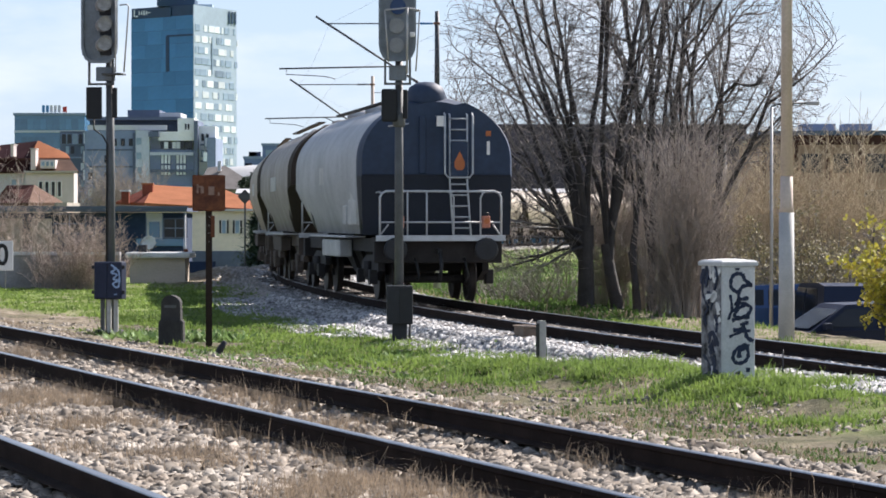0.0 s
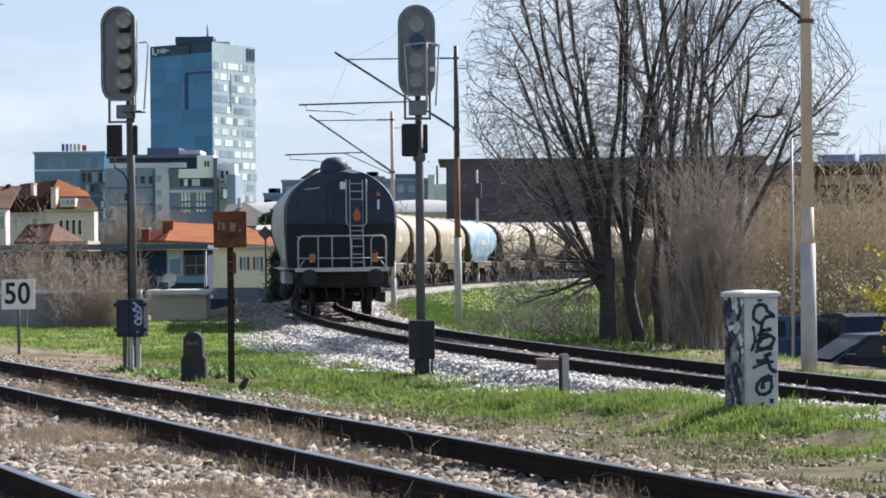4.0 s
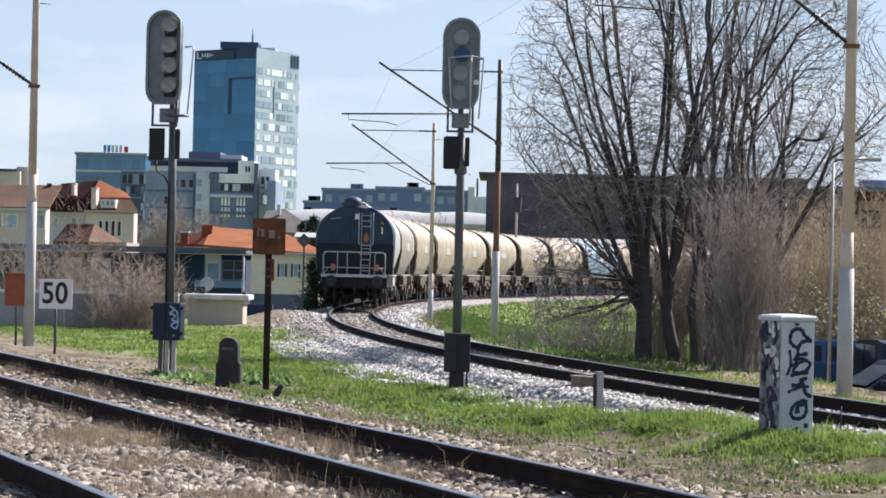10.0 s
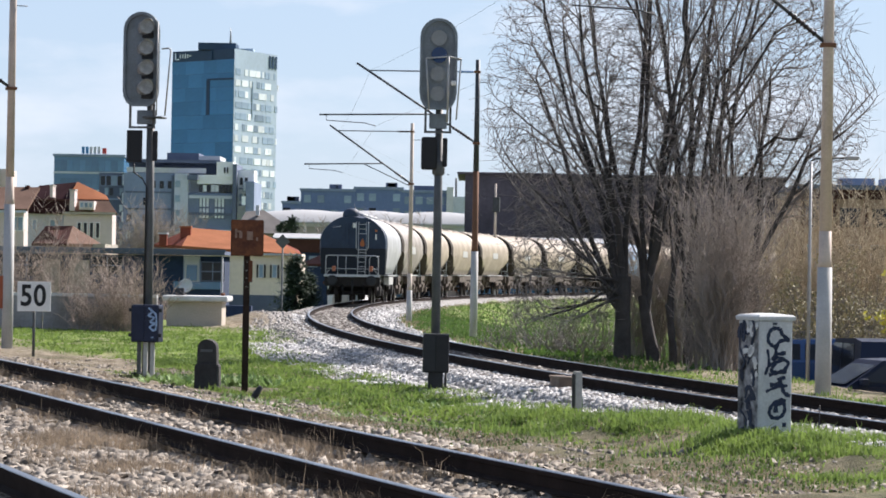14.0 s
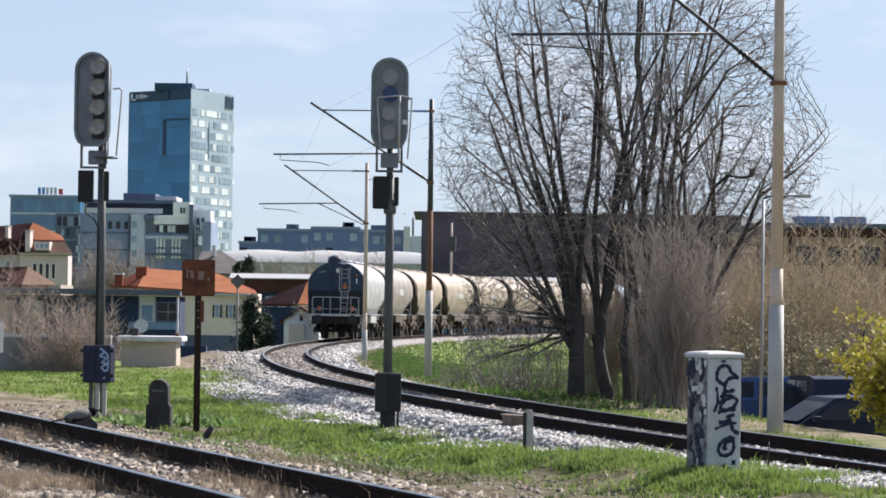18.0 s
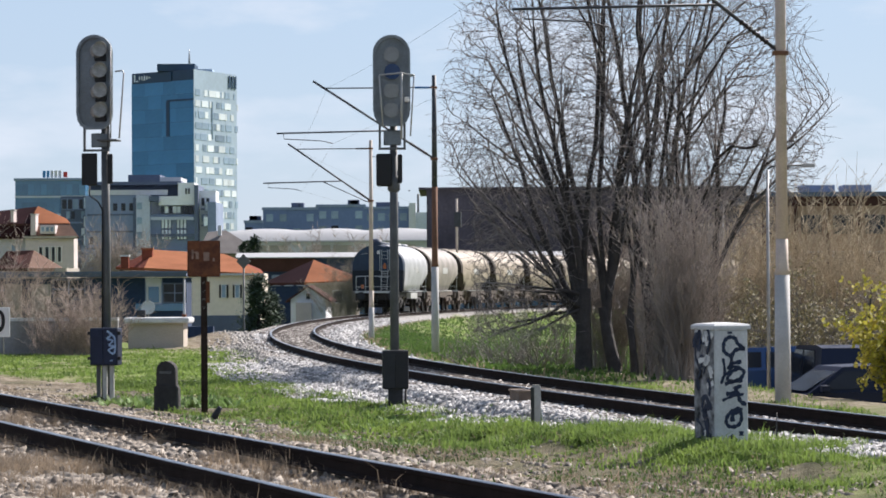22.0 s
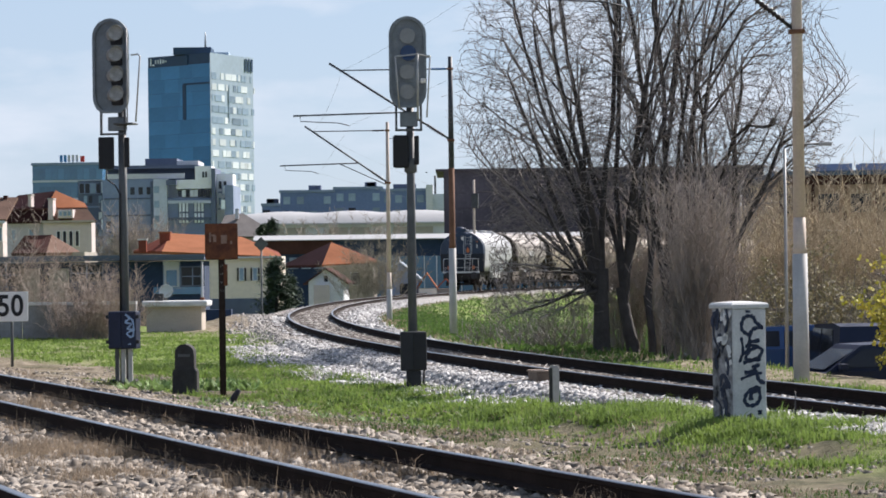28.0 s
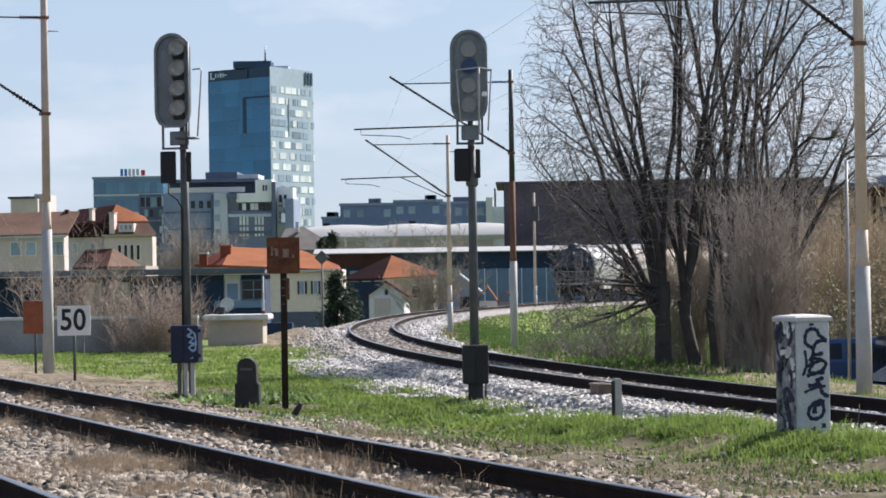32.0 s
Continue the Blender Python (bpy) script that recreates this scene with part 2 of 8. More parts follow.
def tube(bm, points, radii, sides=8, cap=True, mat_index=0):
    """A round bar through the points."""
    rings = []
    pts = [Vector(p) for p in points]
    if not isinstance(radii, (list, tuple)):
        radii = [radii] * len(pts)
    up = None
    for i, p in enumerate(pts):
        d = (pts[min(i + 1, len(pts) - 1)] - pts[max(i - 1, 0)]).normalized()
        if up is None:
            up = Vector((0, 0, 1)) if abs(d.z) < 0.9 else Vector((1, 0, 0))
        a = d.cross(up)
        if a.length < 1e-6:
            a = d.orthogonal()
        a.normalize()
        b = a.cross(d).normalized()
        up = b
        rings.append([bm.verts.new(p + (a * math.cos(k) + b * math.sin(k)) * radii[i]) for k in (2 * math.pi * j / sides for j in range(sides))])
    for r, s in zip(rings, rings[1:]):
        for j in range(sides):
            f = bm.faces.new((r[j], r[(j + 1) % sides], s[(j + 1) % sides], s[j]))
            f.smooth = sides > 5
            f.material_index = mat_index
    if cap:
        bm.faces.new(rings[0][::-1]).material_index = mat_index
        bm.faces.new(rings[-1]).material_index = mat_index
    return bm


def prism(bm, outline, y0, y1, mat_index=0):
    """An outline in x and z, pushed from y0 to y1."""
    a = [bm.verts.new((x, y0, z)) for x, z in outline]
    b = [bm.verts.new((x, y1, z)) for x, z in outline]
    n = len(outline)
    fs = [bm.faces.new(a), bm.faces.new(b[::-1])]
    for i in range(n):
        fs.append(bm.faces.new((a[i], b[i], b[(i + 1) % n], a[(i + 1) % n])))
    for f in fs:
        f.material_index = mat_index
    return bm


def lathe(bm, profile, sides=20, centre=(0, 0, 0), mat_index=0):
    """Radius and height pairs, turned round z."""
    rings = [[bm.verts.new((centre[0] + r * math.cos(2 * math.pi * j / sides), centre[1] + r * math.sin(2 * math.pi * j / sides), centre[2] + z)) for j in range(sides)] for r, z in profile]
    for r, s in zip(rings, rings[1:]):
        for j in range(sides):
            f = bm.faces.new((r[j], r[(j + 1) % sides], s[(j + 1) % sides], s[j]))
            f.smooth, f.material_index = True, mat_index
    bm.faces.new(rings[0][::-1]).material_index = mat_index
    bm.faces.new(rings[-1]).material_index = mat_index
    return bm


def turned(bm, m):
    bmesh.ops.transform(bm, matrix=m, verts=bm.verts[:])
    return bm


def disc(r, depth=0.02, sides=24):
    bm = lathe(bmesh.new(), [(r * 0.02, -0.012), (r * 0.55, -0.008), (r * 0.9, 0.0), (r, 0.004), (r, depth)], sides)
    return turned(bm, Matrix.Rotation(math.radians(90), 4, "X"))

# ---- tracks and ground ----
# The curve: s metres along its axis, from the point where it comes into view.
CURVE = {}


def curve_at(s):
    """Place and heading (from +y towards +x) on the axis of the curved track."""
    if not CURVE:
        x, y, a, step = 5.345, 31.236, -0.2503, 0.25
        tab = [(x, y, a)]
        for i in range(int(460 / step)):
            k = 0.002926 if i * step < 40 else 0.002566 if i * step < 80 else 0.002275 if i * step < 260 else 0.0
            a += k * step
            x, y = x + math.sin(a) * step, y + math.cos(a) * step
            tab.append((x, y, a))
        CURVE["tab"], CURVE["step"] = tab, step
    if s < 0:
        x, y, a = CURVE["tab"][0]
        return x + math.sin(a) * s, y + math.cos(a) * s, a
    f = min(s / CURVE["step"], len(CURVE["tab"]) - 2)
    i = int(f)
    p, q = CURVE["tab"][i], CURVE["tab"][i + 1]
    return tuple(u + (v - u) * (f - i) for u, v in zip(p, q))


def beside(s, o, z=0.0):
    """A point o metres to the right of the curved track's axis."""
    x, y, a = curve_at(s)
    return Vector((x + o * math.cos(a), y - o * math.sin(a), z))


AX_S = np.arange(-40, 420, 2.0)
AX = np.array([curve_at(s) for s in AX_S])
MAIN_DIR = Vector((-0.3240, 0.9461, 0))          # the straight tracks
MAIN_SIDE = Vector((0.9461, 0.3240, 0))


def main_at(s, o=0.0, z=0.0):
    """A point s metres along the straight track, o to its right (away from the camera)."""
    return Vector((6.92, 0, z)) + MAIN_DIR * s + MAIN_SIDE * o


def smooth(e0, e1, v):
    t = np.clip((v - e0) / (e1 - e0), 0, 1)
    return t * t * (3 - 2 * t)


def curve_offset(x, y):
    """Distance to the right of the curved axis (negative: outside of the bend), for arrays."""
    x, y = np.asarray(x, float), np.asarray(y, float)
    d2 = (x[..., None] - AX[:, 0]) ** 2 + (y[..., None] - AX[:, 1]) ** 2
    i = d2.argmin(-1)
    a = AX[i, 2]
    return (x - AX[i, 0]) * np.cos(a) - (y - AX[i, 1]) * np.sin(a)


LATTICE = np.random.default_rng(77).uniform(0, 1, (256, 256))


def uneven(x, y, size, seed=0):
    """A smooth uneven field between 0 and 1, with lumps of about that size."""
    u, v = np.asarray(x, float) / size + 37.3 * seed + 400, np.asarray(y, float) / size + 11.7 * seed + 400
    i, j = np.floor(u).astype(int), np.floor(v).astype(int)
    fu, fv = u - i, v - j
    fu, fv = fu * fu * (3 - 2 * fu), fv * fv * (3 - 2 * fv)
    i0, i1, j0, j1 = i % 256, (i + 1) % 256, j % 256, (j + 1) % 256
    return (LATTICE[i0, j0] * (1 - fu) + LATTICE[i1, j0] * fu) * (1 - fv) + (LATTICE[i0, j1] * (1 - fu) + LATTICE[i1, j1] * fu) * fv


def tussocks(x, y):
    """Lumps of the turf, heaps in the loose ballast shoulder."""
    u = (x - 6.92) * 0.9461 + y * 0.3240
    d = np.abs(curve_offset(x, y))
    turf = smooth(2.4, 3.6, u) * smooth(1.9, 2.6, d) * smooth(22, 26, y) * (1 - smooth(75, 95, y))
    lump = 0.075 * (uneven(x, y, 0.95, 1) - 0.5) + 0.055 * (uneven(x, y, 0.42, 2) - 0.5) + 0.03 * (uneven(x, y, 0.2, 3) - 0.5)
    heap = smooth(1.35, 2.0, d) * (1 - smooth(3.6, 4.6, d)) * smooth(28, 34, y) * (1 - smooth(100, 120, y))
    return lump * np.maximum(turf, 0.9 * heap)


def ground_z(x, y):
    """Height of the bare ground, with the banks and the two ballast beds."""
    x, y = np.asarray(x, float), np.asarray(y, float)
    u = (x - 6.92) * 0.9461 + y * 0.3240
    d = curve_offset(x, y)
    base = -0.10 - 0.25 * smooth(29, 42, y)
    # a shallow dip between the painted post and the straight track
    base = base - 0.17 * smooth(2.0, 3.4, u) * (1 - smooth(4.9, 6.1, u)) * (1 - smooth(34, 44, y))
    # the land falls away behind the bank
    far = smooth(102, 112, y) * smooth(2.2, 7.0, np.abs(d))
    base = base - far * 3.0
    inside = smooth(4.8, 10, d) * 0.55 + smooth(10, 18, d) * 1.2
    base = np.where(d > 0, np.minimum(-0.38 - inside, base + far * 2.2), base)
    # a heap of bare earth beside the hut, and the lower yard behind the bend
    heap = 0.45 * np.exp(-((x + 7.0) / 1.7) ** 2 - ((y - 97.0) / 3.0) ** 2)
    base = base + heap - 0.7 * smooth(6.4, 7.4, x) * smooth(53, 57, y) * (y < 110)
    bed_curve = -0.195 - np.clip(np.abs(d) - 1.7, 0, 9) * 0.55
    z = np.maximum(base, bed_curve)
    bed_main = np.maximum(-0.085 - np.clip(np.abs(u) - 1.45, 0, 9) * 0.10, -0.085 - np.clip(np.abs(u + 3.8) - 1.6, 0, 9) * 0.15)
    z = np.where(u < 8, np.maximum(z, np.where(bed_main > -0.5, bed_main, -9)), z)
    return z


def height(x, y):
    return float(ground_z(np.array([x]), np.array([y]))[0])


def cover(x, y):
    """How far the ground is green (0 to 1) and how far it is stone, for arrays."""
    u = (x - 6.92) * 0.9461 + y * 0.3240
    d = curve_offset(x, y)
    wob = 0.35 * np.sin(x * 1.3 + y * 0.7) + 0.3 * np.sin(x * 0.6 - y * 1.1 + 2) + 0.2 * np.sin(x * 3.1 + y * 2.3)
    edge = 1.5 + 0.4 * smooth(32, 38, y) + 0.8 * smooth(38, 56, y) - 0.8 * smooth(64, 76, y) * (d < 0)
    green = smooth(3.55, 4.7, u - 0.75 * (1 - smooth(40, 50, y)) - 1.5 * smooth(47, 58, y) + wob * 0.9) * smooth(-0.3, 0.4, np.abs(d) - edge + wob * 0.25)
    near = smooth(23.5, 27.5, y)
    green = green * near
    green = green * (1 - np.exp(-((x + 7.0) / 2.3) ** 4 - ((y - 96) / 9.0) ** 4))
    # leaf litter under the trees and shrubs
    litter = smooth(3.3, 4.1, x + wob * 0.5) * smooth(43, 47, y + wob) * (d > 1.6) * (1 - smooth(66, 71, y))
    green = green * (1 - 0.92 * litter)
    # worn, patchy turf towards the tracks
    worn = smooth(0.52, 0.66, 0.6 * uneven(x, y, 1.4, 22) + 0.4 * uneven(x, y, 0.6, 23))
    green = green * (1 - 0.85 * worn * (1 - smooth(5.2, 6.8, u)) - 0.3 * worn * (1 - smooth(5.5, 9.0, u)))
    green = np.clip(green * (0.55 + 0.45 * smooth(0.25, 0.5, uneven(x, y, 0.8, 5))), 0, 1)
    stone = 1 - smooth(-0.2, 0.5, np.abs(d) - edge + wob * 0.3)
    return np.clip(green, 0, 1), np.clip(stone, 0, 1)


def mossy(x, y):
    """Dark moss and rotten leaves on the bare strip, thin towards the straight track."""
    u = (x - 6.92) * 0.9461 + y * 0.3240
    m = smooth(-4.2, -1.0, x + 1.2 * (uneven(x, y, 1.1, 8) - 0.5)) * smooth(1.9, 2.7, u) * (1 - smooth(7.5, 9, u))
    return np.clip(m * (0.5 + 0.5 * smooth(0.2, 0.6, uneven(x, y, 0.5, 9))) + 0.6 * smooth(0.55, 0.75, uneven(x, y, 0.7, 10)) * smooth(2.2, 3.0, u), 0, 1) * (y < 66)


def sheet(name, xs, ys, material, label):
    """The ground as a grid."""
    X, Y = np.meshgrid(xs, ys)
    Z = ground_z(X, Y)
    rng = np.random.default_rng(3)
    Z = Z + tussocks(X, Y) + rng.normal(0, 0.006, Z.shape) * (Y < 110)
    n, m = len(xs), len(ys)
    verts = np.stack([X.ravel(), Y.ravel(), Z.ravel()], 1)
    i = np.arange(n * (m - 1)).reshape(m - 1, n)[:, :-1].ravel()
    faces = np.stack([i, i + 1, i + n + 1, i + n], 1)
    me = bpy.data.meshes.new(name)
    me.from_pydata(verts.tolist(), [], faces.tolist())
    me.materials.append(material)
    me.shade_smooth()
    green, stone = cover(X.ravel(), Y.ravel())
    for key, values in (("green", green), ("stone", stone), ("moss", mossy(X.ravel(), Y.ravel())), ("old", 1 - smooth(1.4, 2.6, (X.ravel() - 6.92) * 0.9461 + Y.ravel() * 0.3240 + 0.6 * (uneven(X.ravel(), Y.ravel(), 0.8, 24) - 0.5)))):
        me.attributes.new(key, "FLOAT", "POINT").data.foreach_set("value", values.astype(np.float32))
    return tagged(new(name, me), label, "ground", kind="structure")


def rail_outline():
    return [(-0.075, -0.155), (0.075, -0.155), (0.07, -0.14), (0.012, -0.125), (0.010, -0.045), (0.034, -0.035), (0.034, -0.006), (0.028, 0.0), (-0.028, 0.0), (-0.034, -0.006), (-0.034, -0.035), (-0.010, -0.045), (-0.012, -0.125), (-0.07, -0.14)]


def rail(name, points, parent=None):
    """A rail swept along points; the head's top is worn bright."""
    bm = bmesh.new()
    out = rail_outline()
    rings = []
    for i, p in enumerate(points):
        d = (points[min(i + 1, len(points) - 1)] - points[max(i - 1, 0)]).normalized()
        side = Vector((d.y, -d.x, 0)).normalized()
        rings.append([bm.verts.new(p + side * o + Vector((0, 0, z))) for o, z in out])
    n = len(out)
    for r, q in zip(rings, rings[1:]):
        for j in range(n):
            f = bm.faces.new((r[j], r[(j + 1) % n], q[(j + 1) % n], q[j]))
            f.material_index = 1 if j in (6, 7, 8) else 0
    bm.faces.new(rings[0])
    bm.faces.new(rings[-1][::-1])
    return part(name, bm, (RAIL_SIDE, RAIL_TOP), parent)


xs = np.concatenate([[-3000, -1500, -700, -350, -180, -110, -75, -55, -42, -34], np.arange(-28, -13, 0.5), np.arange(-13, 9, 0.16), np.arange(9, 24, 0.5), [26, 30, 36, 45, 60, 85, 130, 200, 350, 700, 1500, 3000]])
ys = np.concatenate([[-300, -100, -40, -15, -5], np.arange(0, 20, 1.0), np.arange(20, 62, 0.17), np.arange(62, 112, 0.5), np.arange(112, 180, 3.0), np.arange(180, 330, 10), [350, 400, 500, 650, 900, 1400, 2200, 3200, 4500]])
ground = sheet("ground", xs, ys, GROUND, "grassy railway land with dry soil and low banks")

track_curve = empty("track_curve", None, "curved railway track on fresh grey ballast", "railway track", kind="structure")
for side in (-0.752, 0.752):
    rail("rail", [beside(s, side) for s in np.arange(-26, 380, 2.0)], track_curve)
track_main = empty("track_main", None, "straight railway track on old brown ballast", "railway track", kind="structure")
track_near = empty("track_near", None, "straight railway track beside the platform", "railway track", kind="structure")
for side in (-0.752, 0.752):
    rail("rail", [main_at(s, side, 0.14) for s in np.arange(-6, 330, 8.0)], track_main)
    rail("rail", [main_at(s, side - 3.8, 0.14) for s in np.arange(-6, 330, 8.0)], track_near)


def sleeper_mesh():
    bm = box(bmesh.new(), -1.3, 1.3, -0.13, 0.13, -0.19, 0.0, 0.015)
    me = bpy.data.meshes.new("sleeper")
    bm.to_mesh(me)
    bm.free()
    me.materials.append(SLEEPER)
    return me


SLEEPER_MESH = sleeper_mesh()


def lay_sleepers(track, places):
    for p, a in places:
        ob = new("sleeper", SLEEPER_MESH)
        ob.parent = track
        ob.matrix_basis = Matrix.Translation(p) @ Matrix.Rotation(-a, 4, "Z")


lay_sleepers(track_curve, [(beside(s, 0, -0.155), curve_at(s)[2]) for s in np.arange(-20, 130, 0.6)])
a_main = math.atan2(MAIN_DIR.x, MAIN_DIR.y)
lay_sleepers(track_main, [(main_at(s, 0, -0.10), a_main) for s in np.arange(8, 80, 0.62)])
lay_sleepers(track_near, [(main_at(s, -3.8, -0.10), a_main) for s in np.arange(8, 46, 0.62)])


# ---- loose stones, grass ----
def scatter_mesh(name, verts, faces, material, label, category):
    me = bpy.data.meshes.new(name)
    me.from_pydata(verts.reshape(-1, 3).tolist(), [], faces.reshape(-1, faces.shape[-1]).tolist())
    me.materials.append(material)
    return tagged(new(name, me), label, category, kind="stuff")


def stones(name, pts, size, material, label, seed):
    """Broken stones: blunt five-sided lumps, each turned and squashed its own way, bedded in the ground."""
    rng = np.random.default_rng(seed)
    n = len(pts)
    base = np.array([(1, 1, -0.5), (-1, 1, -0.5), (-1, -1, -0.5), (1, -1, -0.5), (0.72, 0.66, 0.62), (-0.7, 0.72, 0.62), (-0.66, -0.74, 0.62), (0.74, -0.68, 0.62)], float)
    v = np.repeat(base[None], n, 0) + rng.normal(0, 0.2, (n, 8, 3))
    shape = np.stack([rng.uniform(0.75, 1.3, n), rng.uniform(0.6, 0.95, n), rng.uniform(0.65, 1.15, n)], 1)
    v *= (size * np.clip(rng.lognormal(0, 0.3, n), 0.5, 1.7))[:, None, None] * shape[:, None, :]
    a, b = rng.uniform(0, 6.28, n), rng.normal(0, 0.4, n)
    ca, sa, cb, sb = np.cos(a), np.sin(a), np.cos(b), np.sin(b)
    R = np.zeros((n, 3, 3))
    R[:, 0, 0], R[:, 0, 1], R[:, 1, 0], R[:, 1, 1], R[:, 2, 2] = ca * cb, -sa, sa * cb, ca, cb
    R[:, 0, 2], R[:, 1, 2], R[:, 2, 0] = ca * sb, sa * sb, -sb
    v = np.einsum("nij,nkj->nki", R, v) + pts[:, None, :]
    f = np.array([(4, 5, 6), (4, 6, 7), (0, 1, 5), (0, 5, 4), (1, 2, 6), (1, 6, 5), (2, 3, 7), (2, 7, 6), (3, 0, 4), (3, 4, 7)])
    faces = f[None] + (np.arange(n) * 8)[:, None, None]
    heap = scatter_mesh(name, v, faces, material, label, "ballast")
    heap.data.shade_smooth()
    return heap


def blades(name, pts, length, width, lean, material, label, seed, way=None):
    """Grass: each blade a bent strip of three triangles."""
    rng = np.random.default_rng(seed)
    n = len(pts)
    L = length * rng.lognormal(0, 0.35, n)
    a = rng.uniform(0, 6.28, n)
    side = np.stack([np.cos(a), np.sin(a), np.zeros(n)], 1) * width * 0.5
    b = rng.uniform(0, 6.28, n) if way is None else way + rng.normal(0, 0.6, n)
    k = np.abs(rng.normal(0, lean, n))
    out = np.stack([np.cos(b) * k, np.sin(b) * k, np.zeros(n)], 1)
    mid = pts + L[:, None] * 0.55 * (out * 0.35 + [0, 0, 1])
    tip = pts + L[:, None] * (out + np.array([0, 0, 1]) * (1 - 0.35 * np.minimum(k, 1.5))[:, None])
    v = np.stack([pts - side, pts + side, mid + side * 0.7, mid - side * 0.7, tip], 1)
    f = np.array([(0, 1, 2), (0, 2, 3), (3, 2, 4)])
    faces = f[None] + (np.arange(n) * 5)[:, None, None]
    return scatter_mesh(name, v, faces, material, label, "grass")


def placed(x, y, dz=0.0):
    return np.stack([x, y, ground_z(x, y) + tussocks(x, y) + dz], 1)


rng = np.random.default_rng(11)
# fresh grey ballast along the bend: outer shoulder, bed, inner shoulder, and the far stretch
s = np.concatenate([rng.uniform(-6, 45, 74000), rng.uniform(-2, 45, 15000), rng.uniform(0, 45, 13000), rng.uniform(45, 130, 24000)])
o = np.concatenate([rng.uniform(-3.6, -0.7, 74000), rng.uniform(-0.68, 0.68, 15000), rng.uniform(0.7, 2.8, 13000), rng.uniform(-3.3, 2.6, 24000)])
ax = np.array([curve_at(v) for v in np.arange(-10, 240, 0.5)])
gx, gy, ga = (np.interp(s, np.arange(-10, 240, 0.5), ax[:, k]) for k in range(3))
x, y = gx + o * np.cos(ga), gy - o * np.sin(ga)
edge = 1.75 + 0.5 * smooth(0, 8, s) + 1.0 * smooth(8, 26, s) - 0.9 * smooth(34, 48, s) * (o < 0)
keep = rng.uniform(0, 1, len(s)) < 1 - smooth(-0.3, 0.5, np.abs(o) - edge + 1.1 * (uneven(x, y, 0.9, 4) - 0.5))
between = keep & (((np.abs(o) < 0.68) & (s > 10)) | ((o < -1.3) & (s > 42)))
keep = keep & ~between
stones("ballast_stones", placed(x[keep], y[keep], 0.0), np.where(s[keep] < 45, 0.034, 0.045), STONE_NEW, "fresh pale grey ballast stones along the bend", 1)
stones("dusty_stones", placed(x[between], y[between], 0.0), np.where(s[between] < 45, 0.030, 0.04), STONE_BROWN, "dusty brown stones between and beside the curved rails", 4)

# old ballast of the straight tracks, thin where soil and dry grass cover it
w = 17 + 46 * rng.uniform(0, 1, 150000) ** 1.35
o = rng.uniform(-5.6, 2.7, len(w))
x, y = 6.92 + MAIN_DIR.x * w + MAIN_SIDE.x * o, MAIN_DIR.y * w + MAIN_SIDE.y * o
bare = 0.55 * uneven(x, y, 1.6, 11) + 0.45 * uneven(x, y, 0.55, 12)
dens = 0.1 + 0.9 * smooth(0.36, 0.48, bare)
dens = np.where(np.abs(o + 2.3) < 0.9, 0.25 + 0.75 * smooth(0.30, 0.42, bare), dens)
dens = np.where(o > 1.2, 0.8 * (1 - smooth(1.5, 2.7, o + 0.8 * (uneven(x, y, 0.7, 13) - 0.5))), dens)
keep = (rng.uniform(0, 1, len(w)) < dens) & (y > 16) & (x > -1.0 - 0.17 * y)
stones("old_ballast_stones", placed(x[keep], y[keep], 0.008), 0.036, STONE_OLD, "old brown and grey ballast stones between the rails", 2)

# gravel strewn over the bare strip beside the straight track
w = rng.uniform(16, 60, 26000)
o = 1.6 + rng.uniform(0, 1, len(w)) ** 1.7 * 4.0
x, y = 6.92 + MAIN_DIR.x * w + MAIN_SIDE.x * o, MAIN_DIR.y * w + MAIN_SIDE.y * o
keep = (rng.uniform(0, 1, len(w)) < smooth(0.42, 0.7, 0.5 * uneven(x, y, 1.2, 14) + 0.5 * uneven(x, y, 0.4, 15))) & (y > 20)
stones("strewn_gravel", placed(x[keep], y[keep], 0.0), 0.022, STONE_OLD, "small stones strewn on the dry soil strip", 3)


# green grass of the verge and the banks
def grass_points(n, x0, x1, y0, y1, seed, power=1.0):
    r = np.random.default_rng(seed)
    y = y0 + (y1 - y0) * r.uniform(0, 1, n) ** power
    x = r.uniform(x0, x1, n)
    g, st = cover(x, y)
    lush = 0.6 * uneven(x, y, 0.42, 2) + 0.4 * uneven(x, y, 0.95, 1)
    ok = r.uniform(0, 1, n) < g * (0.08 + 0.92 * smooth(0.22, 0.5, lush))
    return placed(x[ok], y[ok], -0.01), (0.6 + 0.9 * smooth(0.3, 0.75, lush))[ok]


pts, lush = grass_points(430000, -10, 6.5, 25, 58, 5, 0.8)
blades("verge_grass", pts, 0.052 * lush, 0.024, 1.1, GRASS, "short bright green spring grass on the verge", 6)
thick, tall = grass_points(260000, -4.5, 5.6, 26, 37.5, 25)
blades("lush_grass", thick, 0.065 * tall, 0.017, 1.0, GRASS, "lush green grass clumps round the painted post", 24)
few = pts[(uneven(pts[:, 0], pts[:, 1], 1.3, 21) > 0.52) & (np.random.default_rng(31).uniform(0, 1, len(pts)) < 0.34)]
blades("verge_dry_blades", few + [0.03, 0.02, 0.0], 0.05, 0.012, 1.1, GRASS_DRY, "withered blades among the verge grass", 16)
pts, lush = grass_points(120000, -20, 1, 56, 92, 7)
blades("bank_grass", pts, 0.05 * lush, 0.035, 1.1, GRASS, "green grass on the open bank", 8)
r = np.random.default_rng(9)
s = np.concatenate([r.uniform(25, 110, 62000), r.uniform(105, 230, 26000)])
o = 2.4 + 12 * r.uniform(0, 1, len(s)) ** 1.3
